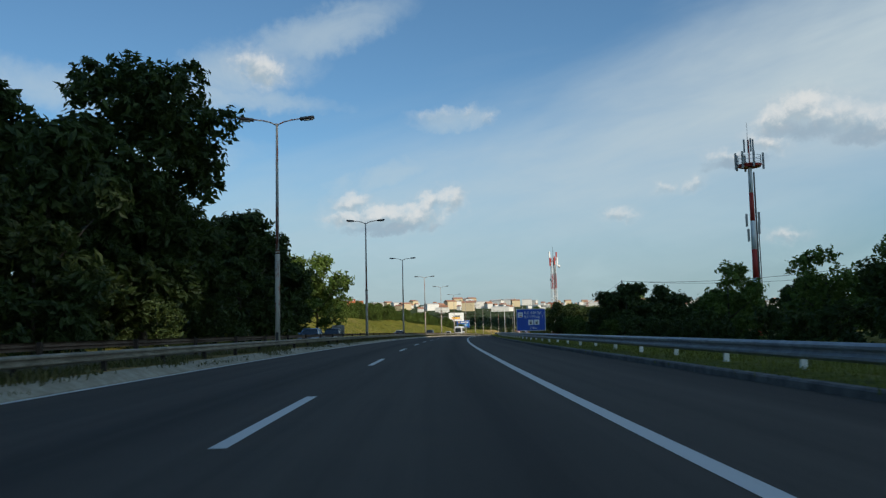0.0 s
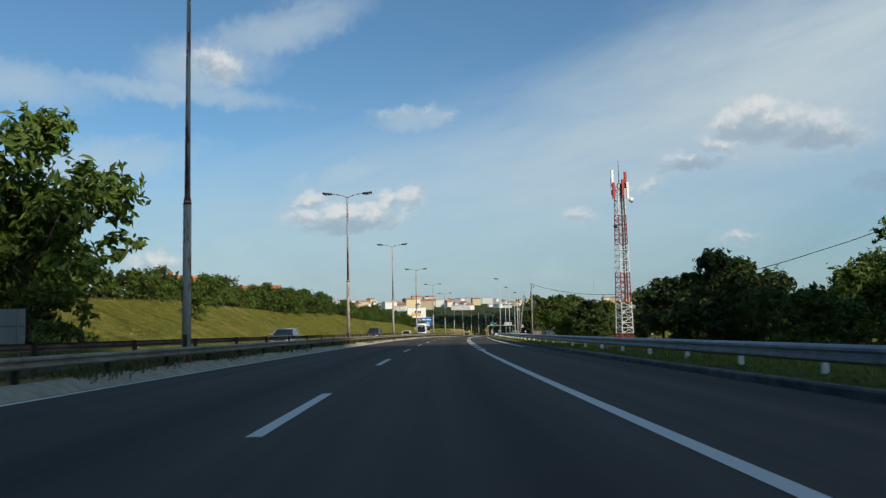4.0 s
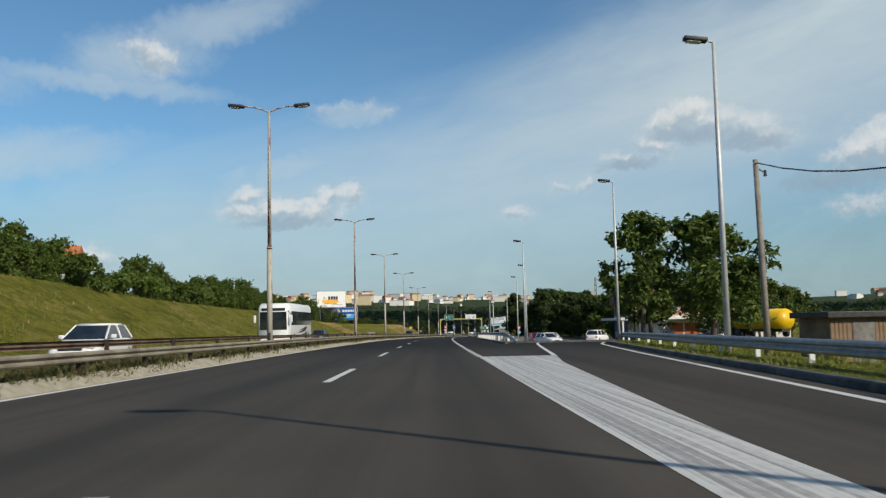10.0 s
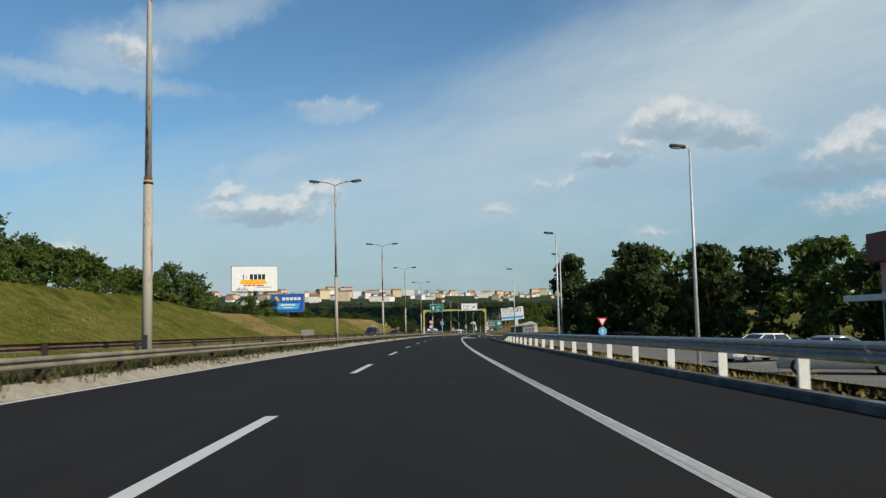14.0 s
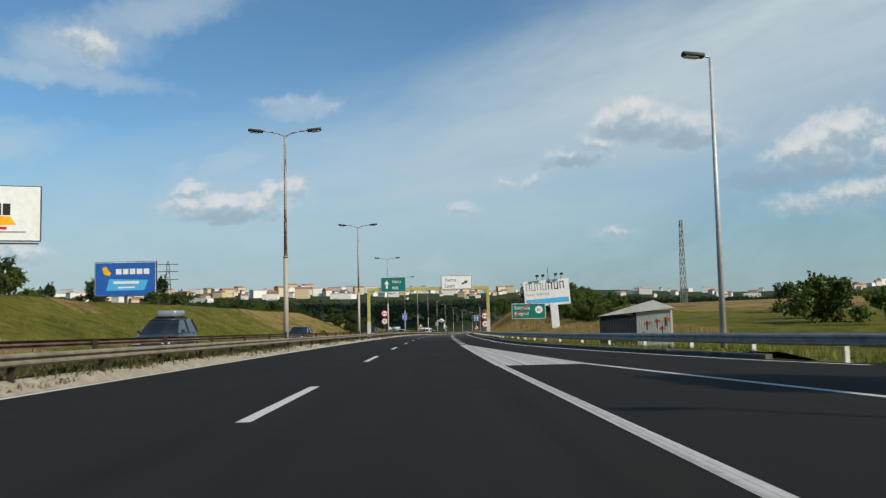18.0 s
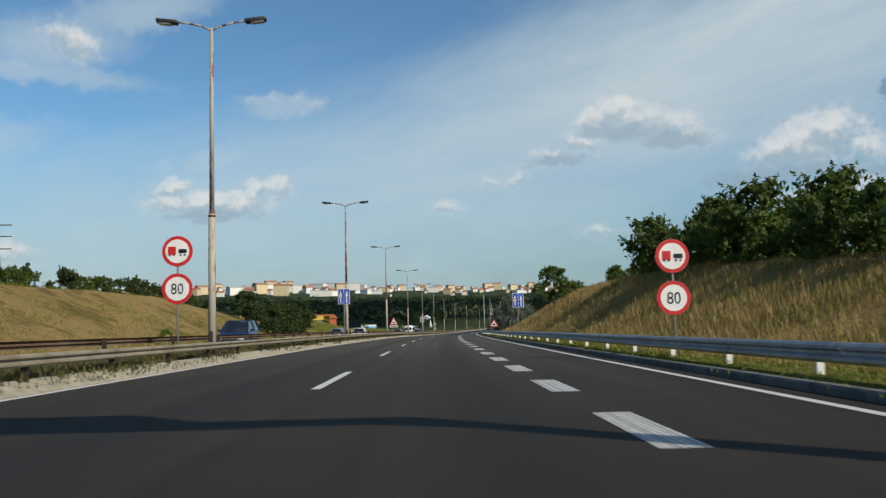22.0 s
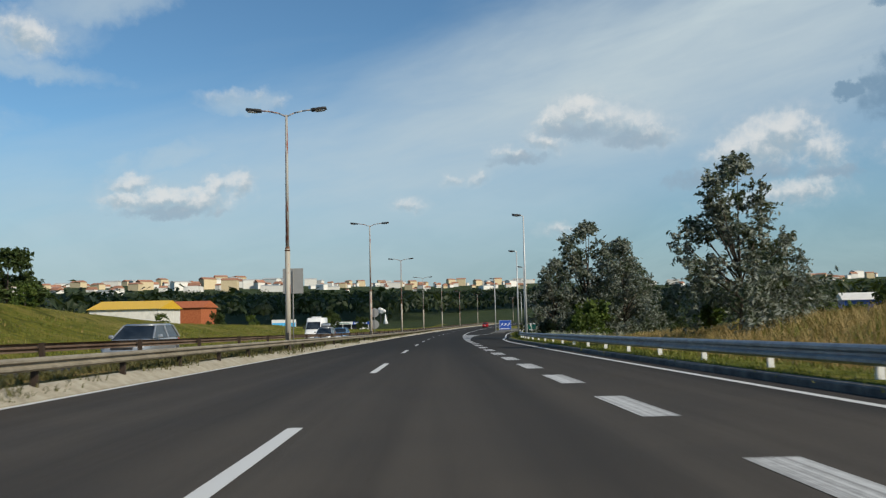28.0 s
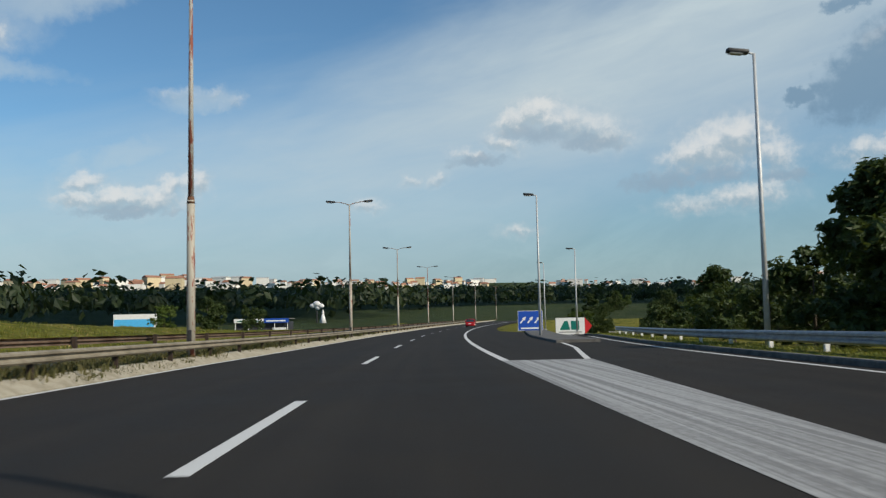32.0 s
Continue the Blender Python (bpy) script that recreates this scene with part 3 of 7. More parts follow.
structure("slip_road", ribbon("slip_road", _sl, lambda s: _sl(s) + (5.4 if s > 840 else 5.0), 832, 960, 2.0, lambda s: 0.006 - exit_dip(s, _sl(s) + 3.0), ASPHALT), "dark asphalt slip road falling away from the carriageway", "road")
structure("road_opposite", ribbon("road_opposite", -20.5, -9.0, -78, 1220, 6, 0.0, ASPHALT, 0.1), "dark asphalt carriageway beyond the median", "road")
structure("median", sweep("median", [(-9.0, -0.1), (-9.0, 0.06), (-8.6, 0.22), (-7.2, 0.23), (-6.98, 0.19), (-6.62, 0.012), (-6.62, -0.1)], -78, 1220, 4, GRASS_DRY), "grassy earth bank between the two carriageways", "median")
structure("shoulder", sweep("shoulder", [(-7.05, 0.1), (-7.05, 0.225), (-6.92, 0.185), (-6.6, 0.022), (-6.6, -0.02)], -78, 1220, 4, GRAVEL), "pale sandy gravel edge below the old barrier", "shoulder")
MARK = 0.004
structure("edge_line", ribbon("edge_line", -6.58, -6.42, -78, 1100, 3, MARK, PAINT), "white painted edge line along the median", "road marking")


def dash(name, s0, s1, l0, l1, group, mat=PAINT, label="white painted lane dash"):
    ob = new(name, ribbon(name, l0, l1, s0, s1, 1.0, MARK, mat))
    return tagged(ob, label, "road marking", group, "structure")


DASHES = [-26.6, -9.6, 7.4, 24.4, 41.4, 58.2, 73, 88, 104.8, 122, 139, 156.3, 173.4, 190.1, 207.1, 224.1, 241, 258.1, 274.6, 291, 307.5, 323.9, 340.2, 356.4,
          372.5, 388.6, 405.3, 422, 437.4, 454.5, 471, 487.4, 504, 521, 538.2, 555.3, 572.5, 589.5, 607, 624.5, 642, 659, 676, 693, 710.2, 727.4, 744.4, 760.9]
DASHES += [777.8 + 17 * i for i in range(17)]
for s in DASHES:
    dash("lane_dash", s, s + 5.7, -1.93, -1.77, "dashes of the lane line")
_rl = lerp([(-80, 1.77), (8, 1.78), (30, 1.86), (60, 1.88)])
structure("right_line", ribbon("right_line", _rl, lambda s: _rl(s) + 0.18, -78, 141, 3, MARK, PAINT), "white solid line beside the outer lane", "road marking")
_rw = lerp([(271, 1.74), (330, 1.78), (380, 1.86), (410, 1.95), (425, 1.9), (450, 1.78)])
structure("right_line_worn", ribbon("right_line_worn", _rw, lambda s: _rw(s) + 0.19, 271.4, 450, 3, MARK, PAINT_WORN), "white solid line beside the outer lane", "road marking")
_wi, _ws = [0, 1, 5, 9, 13, 18, 22, 35, 39, 43, 45], [477.5, 483.3, 506.8, 530.6, 554.1, 583.7, 607, 682, 704.9, 727.9, 739]
for s in [139.45 + 5.6 * i for i in range(16)] + [float(np.interp(i, _wi, _ws)) for i in range(46)]:
    dash("wide_dash", s, s + 2.8, 1.8, 2.22, "wide dashes of the merging lane", PAINT if s < 300 else PAINT_WORN, "broad white dash, streaked with wear")
# painted gores
structure("gore_exit", ribbon("gore_exit", 1.78, lerp([(228.7, 2.2), (249, 2.75), (265.6, 3.85), (271.4, 4.5)]), 228.7, 271.4, 1.5, MARK, PAINT_WORN), "white hatched gore, streaked by tyres", "road marking")
structure("gore_entry", ribbon("gore_entry", 1.75, lerp([(449.7, 4.1), (460, 3.4), (480, 2.1)]), 449.7, 480, 1.5, MARK, PAINT_WORN), "white hatched gore, streaked by tyres", "road marking")
structure("gore_last", ribbon("gore_last", 1.78, lerp([(742, 2.1), (752, 2.3), (763, 2.6), (778, 3.1), (795, 4.2)]), 742, 795, 1.5, MARK, PAINT_OLD), "white hatched gore, streaked by tyres", "road marking")
structure("line_past_gore", ribbon("line_past_gore", 1.78, 2.0, 795, 1100, 3, MARK, PAINT), "white solid line beside the outer lane", "road marking")
_g = lerp([(271.4, 4.35), (293.4, 6.4), (300, 7.2)])
structure("exit_line", ribbon("exit_line", _g, lambda s: _g(s) + 0.17, 271.4, 300, 3, MARK, PAINT), "thin white line along the exit lane", "road marking")
_h = lerp([(430, 7.0), (438.9, 5.5), (449.7, 3.95)])
structure("entry_line", ribbon("entry_line", _h, lambda s: _h(s) + 0.17, 430, 449.7, 3, MARK, PAINT), "thin white line along the entry lane", "road marking")
_n = lerp([(795, 4.0), (807, 5.6), (815, 6.2)])
structure("last_exit_line", ribbon("last_exit_line", _n, lambda s: _n(s) + 0.17, 795, 815, 3, MARK, PAINT), "thin white line along the exit lane", "road marking")
for a, b in ((146, 297), (446, 840)):
    structure("outer_line", ribbon("outer_line", lambda s: OUTER(s) - 0.6, lambda s: OUTER(s) - 0.44, a, b, 3, MARK, PAINT), "thin white edge line by the kerb", "road marking")


# grass strip between kerb and rail, humped a little over the kerb
for a, b in ((-78, 292), (452, 836)):
    structure("verge", sweep("verge", [(0.2, -0.1), (0.2, 0.10), (0.6, 0.13), (1.5, 0.12), (2.0, 0.0), (2.6, -0.16)], a, b, 4, VERGE, False, lambda s: OUTER(s) + 0.01), "bright green grass strip behind the kerb", "verge")


# ---- kerbs: single stones ----
def kerb_run(s0, s1, edge, length=2.0):
    prof = [(0.0, -0.05), (0.0, 0.10), (0.03, 0.13), (0.20, 0.13), (0.20, -0.05)]
    run = empty("kerb", stand(s0, 0), "grey concrete kerb along the outer lane", "kerb", kind="structure")
    s = s0
    while s < s1:
        o = edge(s)
        p = at(s, o)
        q = at(min(s + length, s1) - 0.02, edge(min(s + length, s1)))
        d = (q - p)
        side = Vector((d.y, -d.x, 0)).normalized()
        verts = []
        for c in (p, q):
            for l, z in prof:
                verts.append(c + side * l + Vector((0, 0, z)))
        n = len(prof)
        faces = [(j, (j + 1) % n, n + (j + 1) % n, n + j) for j in range(n)] + [tuple(range(n))[::-1], tuple(range(n, 2 * n))]
        inv = run.matrix_world.inverted()
        ob = piece("kerbstone", mesh_of("kerbstone", [inv @ v for v in verts], faces, KERB), run)
        s += length


KERB_EDGE = lambda s: OUTER(s) + 0.01
KERB_IN = lerp([(297, 4.8), (305, 4.75), (330, 4.68), (395, 4.9), (432, 5.2)])


# ---- guard rails ----
W_PROF = [(0.0, 0.155), (0.03, 0.14), (0.075, 0.105), (0.075, 0.06), (0.02, 0.02), (0.02, -0.02), (0.075, -0.06), (0.075, -0.105), (0.03, -0.14), (0.0, -0.155)]


def guard_rail(name, s0, s1, line, side, top, post_gap, beam_mat, post_mat, label, group, post_w=0.11, first=None, droop=0.0, tall=1.0, drop_end=0.0):
    """A W-beam on posts. side: -1 faces the road to its left, +1 to its right."""
    rail = empty(name, stand(s0, line(s0)), label, "guard rail", group, "structure")
    inv = rail.matrix_world.inverted()
    face = [(side * d, h * tall) for d, h in W_PROF]
    back = [(l - side * 0.006, h) for l, h in reversed(face)]
    prof = face + back
    s, seg = s0, 4.0
    while s < s1 - 0.1:
        e = min(s + seg, s1)
        zt = lambda q: top - 0.155 - droop * max(0.0, 1 - (q - s0) / 12.0) - drop_end * max(0.0, 1 - (s1 - q) / 12.0)
        me = sweep("beam", prof, s, e - 0.012, 2.0, beam_mat, True, line, zt)
        me.transform(inv)
        piece("beam", me, rail)
        s = e
    sink = lambda q: drop_end * max(0.0, 1 - (s1 - q) / 12.0)
    w = post_w / 2
    post = mesh_of("post", *box_data(-w, w, -0.04, 0.04, -0.3, top - 0.05), post_mat)
    p = (s0 + 1.0) if first is None else first
    while p < s1:
        sunk = droop * max(0.0, 1 - (p - s0) / 12.0) + sink(p)
        m = inv @ stand(p, line(p) - side * 0.09, -sunk)
        piece("post", post, rail, m)
        p += post_gap
    return rail


def box_data(x0, x1, y0, y1, z0, z1):
    v = [(x0, y0, z0), (x1, y0, z0), (x1, y1, z0), (x0, y1, z0), (x0, y0, z1), (x1, y0, z1), (x1, y1, z1), (x0, y1, z1)]
    f = [(0, 3, 2, 1), (4, 5, 6, 7), (0, 1, 5, 4), (1, 2, 6, 5), (2, 3, 7, 6), (3, 0, 4, 7)]
    return v, f


RAIL_A = lerp([(-80, 6.35), (236, 6.35), (252, 7.2), (272, 9.2), (290, 11.4)])
RAIL_C = lerp([(420, 20), (432, 15.5), (450, 9.8), (463, 7.9), (474, 6.6), (486, 6.1), (500, 5.85), (700, 5.85), (735, 6.1), (750, 6.7), (760, 7.7), (786, 9.1), (805, 10.1), (835, 12.8)])


# ---- lamp posts ----
def lamp_head(parent, x, z, out, tilt):
    """Flat cobra-head lantern at the end of an arm; out: +1 or -1 along x."""
    head = part("lantern", B(-0.36, 0.36, -0.15, 0.15, -0.07, 0.07, bevel=0.05), DARK_METAL, parent, "flat grey lantern", True)
    head.matrix_basis = Matrix.Translation((x + out * 0.3, 0, z)) @ Matrix.Rotation(radians(-tilt * out), 4, "Y")
    lens = part("lens", B(-0.16, 0.28, -0.12, 0.12, -0.11, -0.065, bevel=0.03), LENS, head, "pale glass bowl", True)
    if out < 0:
        lens.matrix_basis = Matrix.Rotation(math.pi, 4, "Z")
    return head


LENS = mottled("lamp_glass", (0.55, 0.57, 0.58), (0.7, 0.7, 0.7), 5, 0.2)


def twin_lamp():
    ob = empty("street_lamp", Matrix(), "tall grey steel street lamp with two lanterns, paint flaking to rust", "street lamp", "twin lamps along the median")
    for z0, z1, r0, r1 in ((-0.2, 4.8, 0.132, 0.118), (4.8, 11.0, 0.088, 0.056)):
        part("shaft", T((0, 0, z0), (0, 0, z1), r0, r1, seg=12), POLE_PALE if z0 < 1 else POLE, ob, "pale lower shaft" if z0 < 1 else "grey shaft section with red-brown rust patches", True)
    part("collar", T((0, 0, 4.70), (0, 0, 4.9), 0.128, 0.096, seg=12), RUST, ob, "rusted collar", True)
    part("hatch", B(-0.06, 0.06, -0.145, -0.11, 0.5, 1.0, bevel=0.01), DARK_METAL, ob, "small dark cable hatch")
    for d in (-1, 1):
        bm = bmesh.new()
        pts = [(0, 10.92), (d * 0.35, 11.08), (d * 0.75, 11.17), (d * 1.2, 11.22)]
        for a, b in zip(pts, pts[1:]):
            tube(bm, (a[0], 0, a[1]), (b[0], 0, b[1]), 0.035, 0.032, 8)
        part("arm", bm, POLE, ob, "", True)
        lamp_head(ob, d * 1.2, 11.24, d, 6)
    return ob


def single_lamp(height):
    ob = empty("street_lamp", Matrix(), "slim galvanised street lamp with one lantern over the lane", "street lamp", "single lamps along the kerb")
    bm = bmesh.new()
    tube(bm, (0, 0, -0.3), (0, 0, height), 0.105, 0.05, 12)
    part("shaft", bm, STEEL, ob, "", True)
    part("base", B(-0.16, 0.16, -0.16, 0.16, -0.3, 0.06, bevel=0.02), CONCRETE, ob)
    bm = bmesh.new()
    tube(bm, (0, 0, height - 0.02), (-0.3, 0, height + 0.06), 0.035, 0.03, 8)
    part("arm", bm, STEEL, ob, "", True)
    lamp_head(ob, -0.25, height + 0.08, -1, 6)
    return ob


# metres along, metres to the right, height factor
TWIN = [(2.0, -7.75, 1.03), (41.69, -7.78, 1.03), (82.52, -7.69, 1.05), (121.36, -7.3, 1.02), (159.67, -7.08, 1.01), (200.44, -7.08, 1.04), (239.59, -7.08, 1.03),
        (279.99, -7.08, 1.01), (319.87, -7.08, 1.01), (357.14, -7.08, 1.03), (396.0, -7.08, 1.05), (434.39, -7.08, 1.0), (471.5, -7.15, 1.0), (510.02, -7.08, 0.99),
        (552.48, -7.22, 1.025), (592.5, -7.15, 1.0), (632.51, -7.16, 1.03), (671.47, -7.16, 1.01), (711.73, -7.08, 1.0), (754.91, -7.08, 1.01), (797.4, -7.1, 1.005),
        (839.55, -7.08, 0.97), (881.02, -7.08, 0.96), (922, -7.1, 0.96), (963, -7.1, 0.96), (1004, -7.1, 0.96), (1045, -7.1, 0.96)]
_twin = twin_lamp()
for i, (s, l, k) in enumerate(TWIN):
    ob = copy_thing(_twin, stand(s, l, 0.0)) if i else _twin
    ob.matrix_world = stand(s, l, 0.0)
    ob.scale.z = k
_single = single_lamp(9.5)
SINGLE = [(241.67, 6.88, 1.03), (266.74, 8.93, 1.015), (292.49, 11.23, 1.03), (322.82, 8.66, 1.085), (349.6, 11.28, 1.058), (374.5, 12.0, 1.075), (400.65, 9.13, 0.975),
          (428.16, 12.76, 0.96), (454.85, 9.22, 1.0), (741.04, 6.5, 1.056), (769.05, 8.03, 1.013), (800.07, 10.88, 1.043), (830.7, 6.9, 1.037), (860.9, 13.3, 0.90), (890, 12, 0.95)]
for i, (s, l, k) in enumerate(SINGLE):
    m = stand(s, l, -0.12 - dip(s, l))
    ob = copy_thing(_single, m) if i else _single
    ob.matrix_world = m
    ob.scale.z = k


# ---- trees: leaf cards on limbs ----
def leaf_cloud(rnd, blobs, count, size, shoot=1.0):
    """Leaves along many shoots that fan out of several lumps; shoot: how far the tips stand out."""
    weight = [b[3] ** 2 for b in blobs]
    total = sum(weight)
    verts, faces = [], []

    def leaf(c, d):
        n = (d * 0.8 + Vector((rnd.uniform(-1, 1), rnd.uniform(-1, 1), rnd.uniform(-0.5, 1.3)))).normalized()
        t = n.orthogonal().normalized()
        t.rotate(Matrix.Rotation(rnd.random() * 6.28, 3, n))
        u = n.cross(t)
        s = size * rnd.uniform(0.5, 1.3)
        k = len(verts)
        verts.extend((c - t * s, c - u * s * 0.42 + n * s * 0.18, c + t * s, c + u * s * 0.42 + n * s * 0.18))
        faces.extend(((k, k + 1, k + 2), (k, k + 2, k + 3)))

    for b, w in zip(blobs, weight):
        left = int(count * w / total)
        mid = Vector((b[0], b[1], b[2]))
        while left > 0:
            d = Vector((rnd.gauss(0, 1), rnd.gauss(0, 1), rnd.gauss(0.25, 1)))
            d.normalize()
            tip = d.lerp(Vector((0, 0, 1)), 0.25 * rnd.random())
            reach = b[3] * rnd.uniform(0.8, 1.0 + 0.42 * shoot * rnd.random())
            n = rnd.randint(6, 9)
            for i in range(n):
                f = 0.42 + 0.58 * (i + rnd.random()) / n
                j = b[3] * 0.14 * (1.25 - f)
                q = tip * (reach * f)
                leaf(mid + Vector((q.x, q.y, q.z * b[4])) + Vector((rnd.gauss(0, j), rnd.gauss(0, j), rnd.gauss(0, j))), d)
            left -= n
    return verts, faces


def crown_blobs(rnd, height, width, low, n, cone=0.0, lump=1.0):
    out = []
    for i in range(n):
        f = rnd.random() ** 0.8
        z = low + (height - low) * f
        prof = math.sin(math.pi * min(1, 0.18 + 0.82 * f)) ** 0.6
        if cone < 0:
            prof = 1.0 - max(0.0, f - 0.8) * 1.4
        elif cone:
            prof = prof * (1 - cone) + cone * (1.05 - f)
        r = width * 0.5 * prof * math.sqrt(rnd.random())
        a = rnd.random() * 6.283
        rad = lump * width * rnd.uniform(0.12, 0.24) * (0.7 + 0.3 * prof)
        out.append((math.cos(a) * r, math.sin(a) * r, min(z, height - rad * 0.7), rad, rnd.uniform(0.7, 1.0)))
    return out


def tree(seed, height, width, low, lumps, leaves, size, leaf, label, name="tree", cone=0.0, trunk=0.16, category="tree", limbs=4, lump=1.0, shoot=1.0):
    rnd = random.Random(seed)
    ob = empty(name, Matrix(), label, category)
    blobs = crown_blobs(rnd, height, width, low, lumps, cone, lump)
    bm = bmesh.new()
    top = low + (height - low) * 0.65
    bend = (rnd.uniform(-0.3, 0.3), rnd.uniform(-0.3, 0.3))
    tube(bm, (0, 0, -0.5), (bend[0], bend[1], low + 0.4), trunk, trunk * 0.8, 9)
    tube(bm, (bend[0], bend[1], low + 0.3), (bend[0] * 1.5, bend[1] * 1.5, top), trunk * 0.78, trunk * 0.3, 7)
    part("trunk", bm, BARK, ob, "", True)
    for b in blobs[:limbs]:
        z0 = low + (b[2] - low) * 0.45
        part("limb", T((bend[0], bend[1], max(low * 0.7, z0)), (b[0], b[1], b[2]), trunk * 0.35, trunk * 0.1, seg=5), BARK, ob, "", True)
    v, f = leaf_cloud(rnd, blobs, leaves, size, shoot)
    piece("crown", mesh_of("crown", v, f, leaf), ob)
    return ob


# ---- paints for signs and goods ----
def flat_paint(name, c, rough=0.45, metal=0.0, dirt=0.12):
    c2 = tuple(v * (1 - dirt) for v in c)
    return mottled(name, c2, c, 2.5, rough, metal, spec=0.45)


SIGN_BLUE = flat_paint("sign_blue", (0.012, 0.075, 0.42))
SIGN_GREEN = flat_paint("sign_green", (0.004, 0.16, 0.125))
SIGN_WHITE = flat_paint("sign_white", (0.78, 0.78, 0.76))
SIGN_RED = flat_paint("sign_red", (0.55, 0.02, 0.02))
SIGN_BLACK = flat_paint("sign_black", (0.012, 0.012, 0.012))
SIGN_BACK = flat_paint("sign_back_grey", (0.30, 0.30, 0.29), 0.6, 0.2)
SIGN_POST = flat_paint("sign_post_grey", (0.20, 0.20, 0.19), 0.6, 0.3)
YELLOW = flat_paint("gantry_yellow", (0.48, 0.42, 0.13), 0.7, 0.0, 0.3)
GANTRY_FOOT = mottled("gantry_foot_cream", (0.42, 0.40, 0.32), (0.55, 0.53, 0.45), 2.0, 0.8)
ORANGE = flat_paint("taxi_yellow", (0.85, 0.42, 0.0))
POSTER_BLUE = flat_paint("poster_blue", (0.02, 0.11, 0.42))
POSTER_CYAN = flat_paint("poster_cyan", (0.08, 0.42, 0.75))
POSTER_GREY = flat_paint("poster_grey", (0.35, 0.35, 0.35))
MAST_RED = flat_paint("mast_red", (0.38, 0.035, 0.025), 0.6)
MAST_WHITE = flat_paint("mast_white", (0.72, 0.72, 0.71), 0.6)


def words(text, size, mat, parent, x, z, y=-0.03, align="LEFT", squeeze=1.0, name="lettering"):
    cu = bpy.data.curves.new("lettering", "FONT")
    cu.body, cu.size, cu.align_x, cu.resolution_u = text, size, align, 3
    cu.extrude = 0.002
    tmp = bpy.data.objects.new("lettering", cu)
    scene.collection.objects.link(tmp)
    bpy.context.view_layer.update()
    me = bpy.data.meshes.new_from_object(tmp.evaluated_get(bpy.context.evaluated_depsgraph_get()))
    bpy.data.objects.remove(tmp)
    me.materials.clear()
    me.materials.append(mat)
    me.transform(Matrix.Translation((x, y, z)) @ Matrix.Rotation(math.pi / 2, 4, "X") @ Matrix.Diagonal((squeeze, 1, 1, 1)))
    return piece(name, me, parent)


def bar(parent, x0, x1, z0, z1, mat, y=-0.03, name="bar"):
    return part(name, B(x0, x1, y - 0.004, y + 0.004, z0, z1), mat, parent)


def poly(parent, pts, mat, y=-0.03, name="mark", thick=0.006):
    bm = bmesh.new()
    a = [bm.verts.new((x, y - thick / 2, z)) for x, z in pts]
    b = [bm.verts.new((x, y + thick / 2, z)) for x, z in pts]
    bm.faces.new(a)
    bm.faces.new(b[::-1])
    for i in range(len(pts)):
        j = (i + 1) % len(pts)
        bm.faces.new((a[j], a[i], b[i], b[j]))
    bmesh.ops.recalc_face_normals(bm, faces=bm.faces)
    return part(name, bm, mat, parent)


def disc(parent, x, z, r, mat, y, name="disc", seg=28):
    return poly(parent, [(x + r * math.cos(6.28319 * i / seg), z + r * math.sin(6.28319 * i / seg)) for i in range(seg)], mat, y, name)


def panel(parent, x0, x1, z0, z1, face, rim=0.05, edge=None, name="panel"):
    """A sheet-metal sign face with a coloured rim and a grey back; faces -y."""
    p = part(name, B(x0, x1, -0.02, 0.02, z0, z1, bevel=0.008), SIGN_BACK, parent)
    if edge is not None:
        bar(p, x0 + 0.015, x1 - 0.015, z0 + 0.015, z1 - 0.015, edge, -0.024, "rim")
        bar(p, x0 + rim, x1 - rim, z0 + rim, z1 - rim, face, -0.030, "face")
    else:
        bar(p, x0 + 0.01, x1 - 0.01, z0 + 0.01, z1 - 0.01, face, -0.027, "face")
    return p


def legs(parent, xs, z1, r=0.04, y=0.06, low=-0.6, mat=None):
    for x in xs:
        part("post", T((x, y, low), (x, y, z1), r, seg=10), mat or SIGN_POST, parent, "", True)


def arrow(parent, x, z, h, w, mat, y=-0.042, turn=0.0, tail=0.34):
    pts = [(-w * tail / 2, -h / 2), (w * tail / 2, -h / 2), (w * tail / 2, h * 0.05), (w / 2, h * 0.05), (0, h / 2), (-w / 2, h * 0.05), (-w * tail / 2, h * 0.05)]
    c, s = math.cos(radians(turn)), math.sin(radians(turn))
    return poly(parent, [(x + a * c - b * s, z + a * s + b * c) for a, b in pts], mat, y, "arrow")


